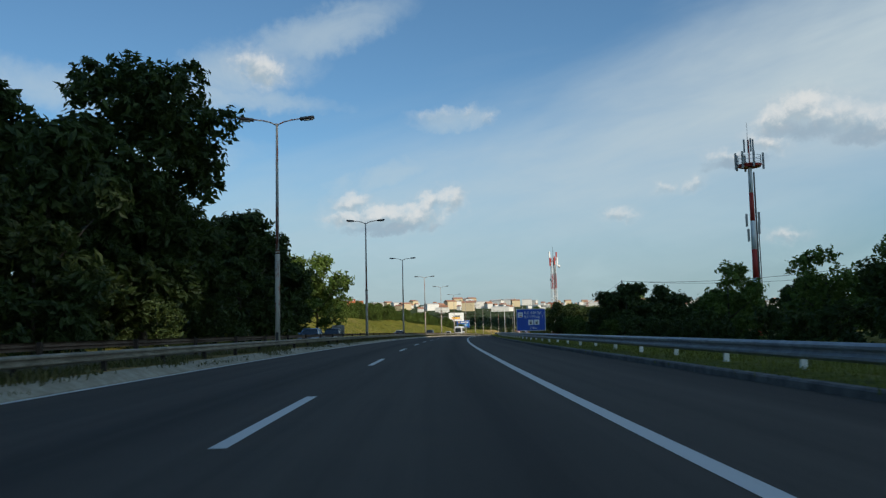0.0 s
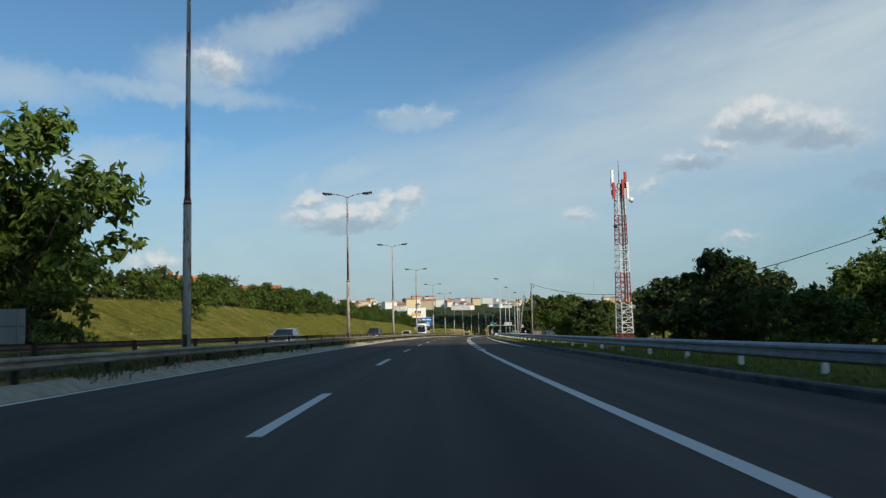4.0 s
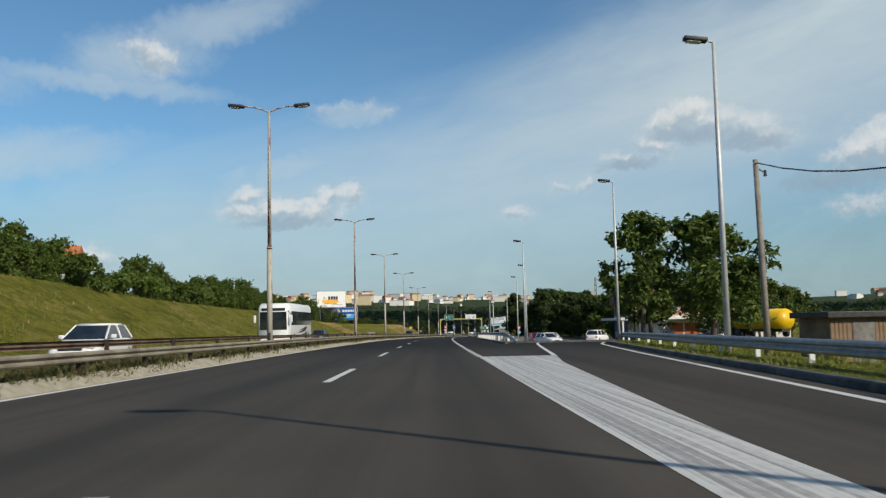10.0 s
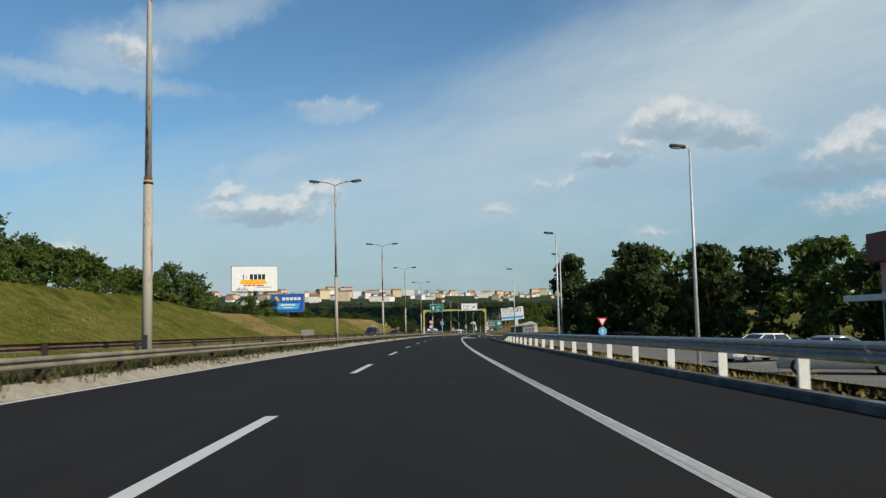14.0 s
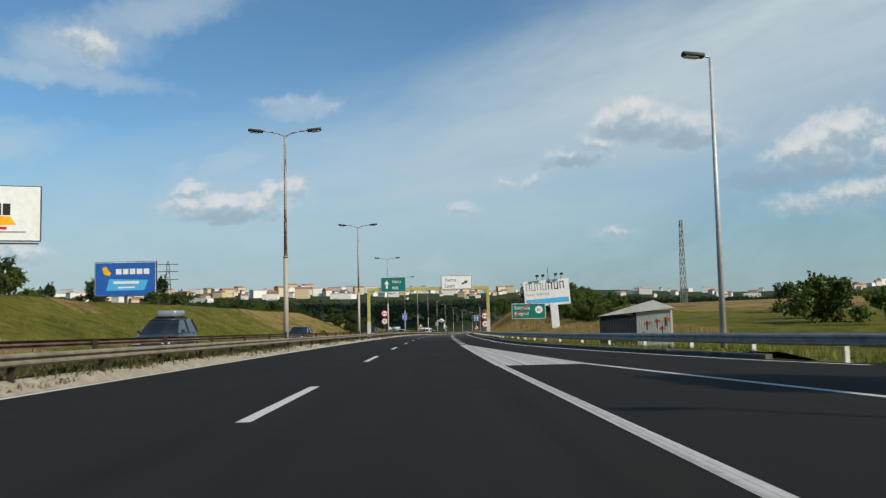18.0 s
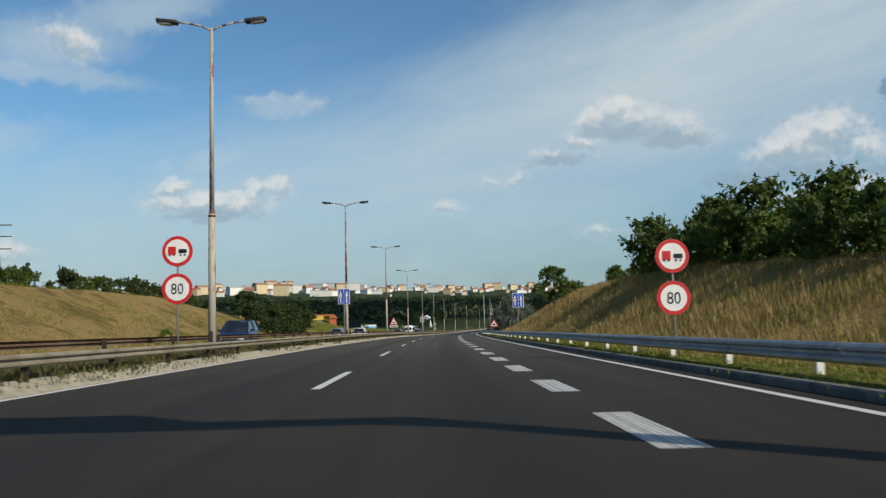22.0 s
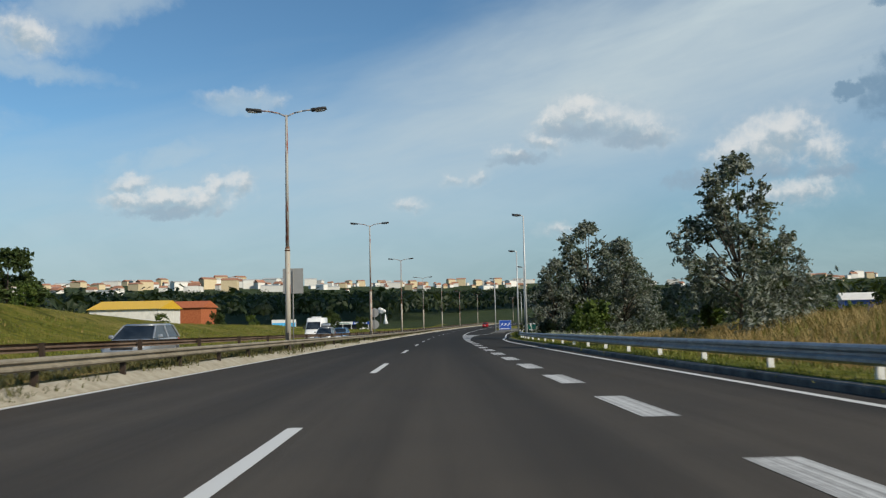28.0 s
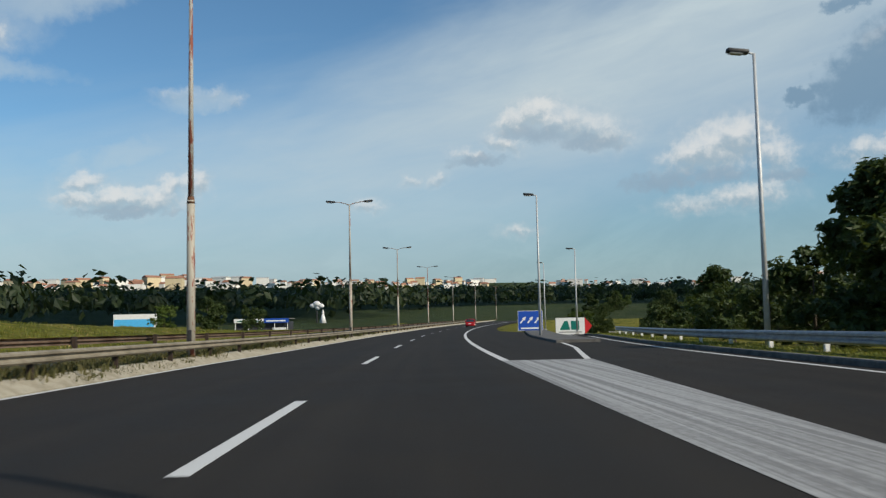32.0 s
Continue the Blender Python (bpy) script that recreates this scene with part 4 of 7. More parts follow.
# service sign
def service_sign():
    ob = empty("service_sign", stand(102.5, 9.5, -0.1), "large blue motorway service sign with white lettering on two posts", "road sign")
    p = panel(ob, -1.72, 1.72, 0.85, 3.45, SIGN_BLUE, 0.06, SIGN_WHITE)
    bar(p, -1.55, -0.95, 2.45, 3.05, SIGN_WHITE, -0.04, "pictogram")
    bar(p, -1.38, -1.08, 2.72, 2.86, POSTER_GREY, -0.048, "pictogram_mark")
    bar(p, -1.38, -1.08, 2.52, 2.60, SIGN_RED, -0.048, "pictogram_mark")
    words("Б.С. В М Луг  1", 0.44, SIGN_WHITE, p, -0.78, 2.82, -0.04, squeeze=0.80)
    words("B.S. V M Lug  1", 0.44, SIGN_WHITE, p, -0.78, 2.38, -0.04, squeeze=0.82)
    for x in (-0.32, 0.38):
        bar(p, x, x + 0.6, 1.55, 2.15, SIGN_WHITE, -0.04, "pictogram")
        bar(p, x + 0.17, x + 0.40, 1.62, 2.02, SIGN_BLACK, -0.048, "pictogram_mark")
        bar(p, x + 0.22, x + 0.35, 1.85, 1.97, SIGN_WHITE, -0.054, "pictogram_mark")
    words("2 km", 0.40, SIGN_WHITE, p, 0.25, 1.05, -0.04, "CENTER")
    legs(ob, (-0.95, 0.95), 3.2)


# city limit sign
def city_sign():
    ob = empty("city_limit_sign", stand(494.5, 7.5, -0.1, -4), "green end-of-city sign struck through in red, on steel posts", "road sign")
    p = panel(ob, -1.3, 1.3, 1.72, 2.92, SIGN_GREEN, 0.045, SIGN_WHITE)
    words("Београд", 0.36, SIGN_WHITE, p, -1.12, 2.46, -0.04, squeeze=0.86)
    words("Beograd", 0.36, SIGN_WHITE, p, -1.10, 2.02, -0.04, squeeze=0.90)
    disc(p, 0.78, 2.42, 0.30, SIGN_RED, -0.040)
    disc(p, 0.78, 2.42, 0.285, SIGN_WHITE, -0.046)
    words("80", 0.33, SIGN_BLACK, p, 0.78, 2.31, -0.052, "CENTER", 0.85)
    poly(p, [(-1.2, 1.86), (-1.05, 1.86), (0.2, 2.94), (0.05, 2.94)], SIGN_RED, -0.048, "stroke")
    legs(ob, (-0.95, -0.88, 0.80, 0.92), 2.9, 0.03)


def round_pair(s, l, z, name_turn=0):
    ob = empty("speed_limit_sign", stand(s, l, -0.1, name_turn), "round lorry no-overtaking sign above an 80 limit on one post", "road sign", "paired limit signs")
    for zc, kind in ((z, 0), (z - 1.12, 1)):
        back = disc(ob, 0, zc, 0.46, SIGN_BACK, 0.0, "plate")
        disc(back, 0, zc, 0.455, SIGN_RED, -0.008, "rim")
        disc(back, 0, zc, 0.355, SIGN_WHITE, -0.016, "face")
        if kind:
            words("80", 0.46, SIGN_BLACK, back, 0, zc - 0.16, -0.024, "CENTER", 0.85)
        else:
            bar(back, -0.27, -0.04, zc - 0.10, zc + 0.14, SIGN_RED, -0.024, "lorry_mark")
            bar(back, 0.04, 0.28, zc - 0.06, zc + 0.06, SIGN_BLACK, -0.024, "car_mark")
            for x in (-0.22, -0.1, 0.1, 0.22):
                bar(back, x - 0.025, x + 0.025, zc - 0.14, zc - 0.09, SIGN_BLACK, -0.024, "wheel_mark")
    legs(ob, (0,), z + 0.4, 0.03, 0.04)


def lane_sign(s, l, top, w=1.0, h=1.24, turned=False):
    label = "blank grey back of a lane sign on a thin post" if turned else "blue lane sign with two white arrows on a thin post"
    ob = empty("lane_sign", stand(s, l, -0.1, 180 if turned else 0), label, "road sign", "" if turned else "lane signs")
    p = panel(ob, -w / 2, w / 2, top - h, top, SIGN_BLUE, 0.045, SIGN_WHITE)
    m = top - h / 2
    for x in (-0.24, 0.22):
        arrow(p, x, m, h * 0.78, 0.19, SIGN_WHITE, tail=0.4)
    for z in (-0.42, -0.2, 0.02, 0.24, 0.44):
        bar(p, -0.02, 0.03, m + z - 0.06, m + z + 0.06, SIGN_WHITE, -0.042, "dash_mark")
    disc(p, -0.24, m + 0.03, 0.14, SIGN_RED, -0.05)
    disc(p, -0.24, m + 0.03, 0.12, SIGN_WHITE, -0.056)
    bar(p, -0.31, -0.17, m, m + 0.06, SIGN_BLACK, -0.062, "lorry_mark")
    legs(ob, (0,), top - 0.1, 0.032, 0.05)


def warning_sign(s, l, z, plate):
    ob = empty("warning_sign", stand(s, l, -0.1), "red-edged warning triangle with a car on a grey post", "road sign", "warning triangles")
    a = 0.62
    tri = lambda k: [(-a * k, z - 0.36 * k), (a * k, z - 0.36 * k), (0, z + 0.72 * k)]
    back = poly(ob, tri(1.0), SIGN_BACK, 0.0, "plate")
    poly(back, tri(0.98), SIGN_RED, -0.008, "rim")
    poly(back, tri(0.70), SIGN_WHITE, -0.016, "face")
    bar(back, -0.2, 0.2, z - 0.16, z + 0.0, SIGN_BLACK, -0.024, "car_mark")
    bar(back, -0.11, 0.1, z, z + 0.1, SIGN_BLACK, -0.024, "car_mark")
    if plate:
        panel(ob, -0.62, 0.62, z - 0.78, z - 0.46, SIGN_WHITE, 0.03, SIGN_BLACK, "plate")
        bar(ob, -0.45, 0.45, z - 0.68, z - 0.58, SIGN_BLACK, -0.04)
    legs(ob, (0,), z + 0.3, 0.03, 0.04)


def gantry():
    ob = empty("sign_gantry", stand(527.2, -0.42, -0.1), "yellow steel portal gantry over the road carrying two direction signs", "sign gantry")
    ob.scale = (1.01, 1.0, 1.01)
    for x, d in ((-7.15, 1), (6.45, -1)):
        part("column", B(x - 0.17, x + 0.17, -0.15, 0.15, 2.1, 5.9, bevel=0.02), YELLOW, ob, "yellow upper column")
        part("foot", B(x - 0.19, x + 0.19, -0.17, 0.17, -0.5, 2.1, bevel=0.02), GANTRY_FOOT, ob, "cream painted lower column")
        poly(ob, [(x + d * 0.15, 5.0), (x + d * 0.15, 5.55), (x + d * 0.75, 5.55)], YELLOW, 0.0, "bracket", 0.2)
    part("beam", B(-7.3, 6.6, -0.16, 0.16, 5.55, 5.92, bevel=0.02), YELLOW, ob, "long yellow crossbeam")
    p = panel(ob, -5.75, -2.85, 5.42, 7.15, SIGN_GREEN, 0.06, SIGN_WHITE, "direction_board")
    p.location.y = -0.25
    arrow(p, -5.05, 6.28, 0.95, 0.58, SIGN_WHITE, -0.042, 0, 0.36)
    words("Ниш", 0.50, SIGN_WHITE, p, -4.45, 6.42, -0.042, squeeze=0.95)
    words("Niš", 0.56, SIGN_WHITE, p, -4.45, 5.72, -0.042, squeeze=0.95)
    q = panel(ob, 1.1, 4.7, 5.55, 7.22, SIGN_BLACK, 0.05, SIGN_WHITE, "direction_board")
    q.location.y = -0.25
    bar(q, 1.2, 4.6, 5.65, 7.12, SIGN_WHITE, -0.04, "white_field")
    words("Ласта", 0.46, SIGN_BLACK, q, 1.55, 6.48, -0.05, squeeze=1.0)
    words("Lasta", 0.54, SIGN_BLACK, q, 1.55, 5.82, -0.05, squeeze=1.0)
    arrow(q, 3.85, 6.35, 0.85, 0.42, SIGN_BLACK, -0.05, -62, 0.36)
    for x in (-4.3, 2.9):
        part("hanger", B(x - 0.9, x + 0.9, -0.23, 0.0, 5.65, 5.8), DARK_METAL, ob)


def billboard(s, l, w, h, z0, turn, label, tall_leg):
    g = ground_z(s, l)
    base = at(s, l)
    ob = empty("billboard", Matrix.Translation((base.x, base.y, g)) @ Matrix.Rotation(line_at(s)[2] + radians(turn), 4, "Z"), label, "billboard")
    zz = base.z + z0 - g
    p = part("board", B(-w / 2, w / 2, -0.18, 0.18, zz, zz + h, bevel=0.03), DARK_METAL, ob)
    part("sheet", B(-w / 2 + 0.08, w / 2 - 0.08, -0.20, -0.182, zz + 0.08, zz + h - 0.08), SIGN_WHITE, p)
    if tall_leg:
        part("leg", T((0, 0.05, -0.8), (0, 0.05, zz + 0.2), tall_leg, seg=14), DARK_METAL, ob, "", True)
    return ob, p, zz


def billboards():
    ob, p, z = billboard(504.5, -39.8, 9.1, 5.05, 9.66, 18, "white taxi advertising billboard on a dark central post", 0.28)
    y = -0.21
    for i, x in enumerate((-2.3, -1.75, -0.95, -0.15, 0.65, 1.4)):
        bar(p, x, x + (0.16 if i == 0 else 0.3 if i == 1 else 0.62), z + (2.75 if i == 1 else 2.35), z + (2.9 if i == 1 else 3.4), SIGN_BLACK, y, "numeral_bar")
    poly(p, [(-2.9, z + 1.55), (-2.6, z + 2.3), (2.0, z + 2.25), (2.5, z + 1.5), (-1.0, z + 1.3)], ORANGE, y + 0.006, "yellow_brush")
    for x in (-2.2, -1.4, -0.5, 0.4, 1.1):
        bar(p, x, x + 0.65, z + 1.05, z + 1.3, SIGN_RED, y, "text_bar")
    bar(p, 0.2, 3.3, z + 0.75, z + 0.92, POSTER_GREY, y, "text_bar")
    for i, x in enumerate((-3.6, -3.2, -2.7, -2.2, -1.7)):
        bar(p, x, x + 0.4, z + 0.2, z + 0.55 + 0.25 * (i % 2), POSTER_GREY, y, "skyline_bar")
    part("walkway", B(-3.4, 4.4, -0.9, -0.2, z - 0.28, z - 0.2), DARK_METAL, ob)
    ob, p, z = billboard(545.4, -42.6, 8.45, 4.75, 6.42, 1, "blue supermarket billboard on the grass bank", 0.22)
    bar(p, -4.1, 4.1, z + 0.1, z + 4.6, POSTER_BLUE, y, "blue_field")
    poly(p, [(-2.6, z + 0.8), (2.6, z + 0.8), (3.1, z + 2.2), (-2.2, z + 2.4)], POSTER_CYAN, y - 0.006, "light_patch")
    for i in range(5):
        bar(p, -1.3 + i * 0.95, -0.55 + i * 0.95, z + 3.0, z + 3.75, SIGN_WHITE, y - 0.008, "letter_bar")
    poly(p, [(-3.2, z + 3.9), (-2.6, z + 4.1), (-2.3, z + 3.5), (-1.9, z + 3.2), (-2.2, z + 2.8), (-2.9, z + 3.0)], ORANGE, y - 0.008, "logo_shape")
    bar(p, -1.6, 1.9, z + 1.7, z + 2.05, SIGN_WHITE, y - 0.012, "text_bar")
    bar(p, -1.0, 1.3, z + 1.1, z + 1.3, SIGN_WHITE, y - 0.012, "text_bar")
    # bathroom store board, tilted, with floodlights
    g = ground_z(517.2, 12)
    base = at(517.2, 12)
    ob = empty("billboard", Matrix.Translation((base.x, base.y, g)) @ Matrix.Rotation(line_at(515)[2] - 0.10, 4, "Z") @ Matrix.Rotation(radians(-4), 4, "Y"),
               "white bathroom showroom billboard with floodlights, leaning on a pale pedestal", "billboard")
    z = base.z + 3.2 - g
    part("pedestal", B(0.2, 1.0, -0.3, 0.3, -0.6, z + 0.2, bevel=0.04), MAST_WHITE, ob)
    p = part("board", B(-2.35, 2.35, -0.15, 0.15, z, z + 2.65, bevel=0.03), SIGN_WHITE, ob)
    for i, x in enumerate((-2.1, -1.55, -0.95, -0.4, 0.2, 0.8, 1.4)):
        dark = POSTER_GREY if i < 4 else SIGN_BLACK
        bar(p, x, x + 0.08, z + 1.65, z + 2.4, dark, -0.16, "letter_bar")
        bar(p, x + 0.32, x + 0.42, z + 1.65, z + 2.4, dark, -0.16, "letter_bar")
        bar(p, x, x + 0.42, z + (1.62 if i % 2 else 2.33), z + (1.72 if i % 2 else 2.43), dark, -0.162, "letter_bar")
    words("Salon kupatila", 0.42, POSTER_GREY, p, -2.1, z + 1.12, -0.16)
    bar(p, -2.2, 2.2, z + 0.25, z + 0.75, POSTER_CYAN, -0.16, "blue_band")
    for x in (-1.0, -0.4, 0.9, 1.5):
        part("lamp_arm", T((x, 0, z + 2.6), (x + 0.15, -0.6, z + 3.05), 0.025, seg=6), DARK_METAL, ob)
        part("floodlight", B(x, x + 0.32, -0.8, -0.55, z + 3.0, z + 3.25, bevel=0.03), DARK_METAL, ob)
    part("aerial", T((0.3, 0, z + 2.6), (0.3, 0, z + 4.0), 0.03, seg=6), DARK_METAL, ob)


def yield_sign():
    ob = empty("yield_sign", stand(412, 14.4, -0.25), "white give-way triangle over a blue arrow disc", "road sign")
    z = 1.75
    back = poly(ob, [(-0.45, z + 0.4), (0.45, z + 0.4), (0, z - 0.4)], SIGN_RED, 0.0, "plate")
    poly(back, [(-0.3, z + 0.3), (0.3, z + 0.3), (0, z - 0.22)], SIGN_WHITE, -0.008, "face")
    d = disc(ob, 0, z - 0.8, 0.36, SIGN_WHITE, 0.0, "arrow_disc")
    disc(d, 0, z - 0.8, 0.345, POSTER_CYAN, -0.008, "face")
    arrow(d, 0, z - 0.8, 0.48, 0.26, SIGN_WHITE, -0.016, 0, 0.3)
    legs(ob, (0,), z + 0.2, 0.03, 0.04)


def exit_boards():
    ob = empty("exit_sign", stand(862, 8.6, -0.45), "blue motorway exit sign with white diagonal arrows", "road sign")
    p = panel(ob, -1.3, 1.3, 0.55, 2.65, SIGN_BLUE, 0.05, SIGN_WHITE)
    for x in (-0.75, 0.0, 0.75):
        arrow(p, x, 1.7, 0.9, 0.4, SIGN_WHITE, -0.042, -40, 0.35)
    bar(p, -1.0, 1.0, 0.75, 0.9, SIGN_WHITE, -0.042)
    legs(ob, (-0.8, 0.8), 2.5, 0.05)
    ob = empty("company_board", stand(879, 14.6, -1.0), "white company board with grey letters shapes and a red arrow end", "billboard")
    p = panel(ob, -2.0, 1.6, 0.3, 2.4, SIGN_WHITE, 0.03, SIGN_BACK)
    poly(p, [(-1.5, 0.9), (-0.9, 2.0), (-0.5, 2.0), (-0.2, 0.9)], SIGN_GREEN, -0.045, "logo_shape")
    bar(p, -0.1, 0.9, 0.9, 2.0, SIGN_GREEN, -0.045, "logo_shape")
    bar(p, -1.6, 1.2, 0.55, 0.7, POSTER_GREY, -0.045)
    poly(ob, [(1.6, 0.3), (2.5, 1.35), (1.6, 2.4)], SIGN_RED, -0.02, "red_tip")
    legs(ob, (-1.5, 1.2), 2.3, 0.05)
    ob = empty("metal_gate", stand(880, 20.6, -1.85), "white tubular barrier gate beside the exit", "gate")
    for z in (0.45, 0.75, 1.05, 1.35):
        part("bar", T((-1.3, 0, z), (1.3, 0, z), 0.03, seg=8), MAST_WHITE, ob)
    for x in (-1.3, 0.0, 1.3):
        part("post", T((x, 0, -0.3), (x, 0, 1.45), 0.04, seg=8), MAST_WHITE, ob)
    # island kerb and back of a double round sign
    ob = empty("round_sign_back", stand(760.9, -7.3, -0.1), "two grey backs of round signs on one post", "road sign")
    for z in (2.95, 1.75):
        disc(ob, 0, z, 0.46, SIGN_BACK, 0.0, "plate")
        disc(ob, 0, z, 0.445, SIGN_WHITE, 0.012, "far_face")
    legs(ob, (0,), 3.3, 0.035, -0.05)


def grey_boards():
    for s, l, w, h, z0 in ((133, -18.6, 1.9, 1.5, 0.9), (470, -22.5, 2.0, 1.0, 0.6)):
        ob = empty("traffic_board", stand(s, l, lift(s, l)), "plain grey back of a traffic board on posts", "road sign", "sign backs")
        part("panel", B(-w / 2, w / 2, -0.02, 0.02, z0, z0 + h, bevel=0.01), SIGN_BACK, ob)
        part("strut", B(-w / 2, w / 2, -0.05, -0.02, z0 + h * 0.48, z0 + h * 0.54), SIGN_POST, ob)
        legs(ob, (-w * 0.35, w * 0.35), z0 + h, 0.04, -0.05)


service_sign()
city_sign()
for s, l, z in ((549.6, -7.5, 3.52), (546.9, 6.55, 2.84)):
    round_pair(s, l, z)
lane_sign(590.1, -7.08, 4.28, 0.92, 1.2)
lane_sign(591.2, 6.42, 3.70, 0.88, 1.15)
lane_sign(715, -7.4, 4.25, turned=True)
warning_sign(648.6, -7.6, 2.28, True)
warning_sign(643.6, 6.75, 1.62, False)
gantry()
billboards()
yield_sign()
exit_boards()
grey_boards()


# ---- masts ----
def banded(k):
    return MAST_RED if k % 2 == 0 else MAST_WHITE


def tube_mast():
    ob = empty("telecom_mast", stand(108.8, 38.2, lift(108, 38)), "tubular red and white telecom mast with an aerial platform", "telecom mast")
    h = 21.6
    for k in range(6):
        part("section", T((0, 0, h * k / 6 - (0.5 if k == 0 else 0)), (0, 0, h * (k + 1) / 6), 0.42 - 0.03 * k, 0.39 - 0.03 * k, 14), banded(k), ob, "", True)
    part("ladder", B(0.42, 0.50, -0.2, 0.2, 0.5, h - 1), DARK_METAL, ob, "dark cable ladder")
    part("side_cable", T((0.75, 0, 0), (0.7, 0, 13), 0.06, seg=6), DARK_METAL, ob)
    part("platform", T((0, 0, h - 0.35), (0, 0, h), 1.35, 1.5, 10), MAST_RED, ob, "red aerial platform")
    for i in range(8):
        a = i * math.pi / 4
        x, y = 1.55 * math.cos(a), 1.55 * math.sin(a)
        part("railing_post", T((x * 0.95, y * 0.95, h), (x * 0.95, y * 0.95, h + 1.1), 0.03, seg=6), STEEL, ob)
        if i % 2 == 0 or i in (3, 5):
            part("aerial_panel", B(x * 1.12 - 0.12, x * 1.12 + 0.12, y * 1.12 - 0.08, y * 1.12 + 0.08, h - 0.6, h + 1.5, bevel=0.02), SIGN_BACK, ob, "grey panel aerial")
    for z in (h + 0.55, h + 1.05):
        bm = bmesh.new()
        for i in range(8):
            a, b = i * math.pi / 4, (i + 1) * math.pi / 4
            tube(bm, (1.48 * math.cos(a), 1.48 * math.sin(a), z), (1.48 * math.cos(b), 1.48 * math.sin(b), z), 0.025, seg=5)
        part("handrail", bm, STEEL, ob)
    part("top_pole", T((0, 0, h), (0, 0, h + 3.2), 0.1, 0.07, 8), MAST_RED, ob)
    for x, y in ((0.55, 0), (-0.5, 0.2), (0.1, 0.5), (0.1, -0.5)):
        part("aerial_panel", B(x - 0.1, x + 0.1, y - 0.06, y + 0.06, h + 1.6, h + 3.3, bevel=0.02), SIGN_BACK, ob)
    part("whip", T((-0.1, 0, h + 3.2), (-0.1, 0, h + 5.4), 0.03, 0.015, 6), DARK_METAL, ob)
    for x, z in ((-0.75, 14.5), (0.8, 14.7), (0.75, 13.5), (-0.6, 12.6)):
        part("aerial_panel", B(x - 0.13, x + 0.13, -0.1, 0.1, z - 0.8, z + 0.8, bevel=0.02), SIGN_BACK, ob)


def lattice(ob, h, w0, w1, marks, member, brace, step):
    """Four-legged lattice, coloured in bands between the heights in marks."""
    leg = [(-1, -1), (1, -1), (1, 1), (-1, 1)]
    wide = lambda z: (w0 + (w1 - w0) * z / h) / 2
    for b, (z0, z1) in enumerate(zip(marks, marks[1:])):
        mat = banded(b)
        for x, y in leg:
            part("leg", T((x * wide(z0), y * wide(z0), z0), (x * wide(z1), y * wide(z1), z1), member, seg=6), mat, ob)
        n = max(1, round((z1 - z0) / step))
        bm = bmesh.new()
        for k in range(n):
            za, zb = z0 + (z1 - z0) * k / n, z0 + (z1 - z0) * (k + 1) / n
            for i in range(4):
                (xa, ya), (xb, yb) = leg[i], leg[(i + 1) % 4]
                if k % 2:
                    (xa, ya), (xb, yb) = (xb, yb), (xa, ya)
                tube(bm, (xa * wide(za), ya * wide(za), za), (xb * wide(zb), yb * wide(zb), zb), brace, seg=4, caps=False)
                tube(bm, (xa * wide(za), ya * wide(za), za), (xb * wide(za), yb * wide(za), za), brace, seg=4, caps=False)
        part("bracing", bm, mat, ob, "thin crossed bracing")["kind"] = "stuff"


def lattice_mast():
    ob = empty("telecom_mast", stand(189.2, 18.7, lift(189, 18.7), 20), "red and white lattice telecom mast crowded with aerials", "telecom mast")
    h = 17.0
    lattice(ob, h, 1.35, 0.74, (0, 0.9, 4.2, 7.4, 10.4, 13.6, 16.3, h), 0.055, 0.028, 0.55)
    part("cable_tray", B(-0.12, 0.05, -0.5, -0.42, 0.5, h), DARK_METAL, ob, "black feeder cables")
    part("cable_tray", B(0.2, 0.32, -0.5, -0.42, 0.5, h), DARK_METAL, ob, "black feeder cables")
    for i, (x, y, z) in enumerate(((-0.85, -0.3, 16.2), (0.85, -0.3, 16.3), (0, -0.8, 16.5), (-0.5, 0.6, 16.8), (0.6, 0.6, 16.0), (-0.8, 0, 17.6), (0.8, 0, 17.5))):
        part("aerial_panel", B(x - 0.14, x + 0.14, y - 0.08, y + 0.08, z - 0.9, z + 0.9, bevel=0.02), SIGN_WHITE if i % 2 else MAST_RED, ob, "long panel aerial")
    for x, y, z, r in ((1.05, -0.5, 15.2, 0.32), (-0.95, -0.4, 12.3, 0.25)):
        part("dish", T((x, y, z), (x, y - 0.22, z), r * 0.6, r, 14), MAST_WHITE if x > 0 else DARK_METAL, ob, "round drum dish", True)
    part("whip", T((0, 0, h), (0, 0, h + 2.6), 0.05, 0.02, 6), DARK_METAL, ob)
    part("footing", B(-1.0, 1.0, -1.0, 1.0, -0.6, 0.05), CONCRETE, ob)


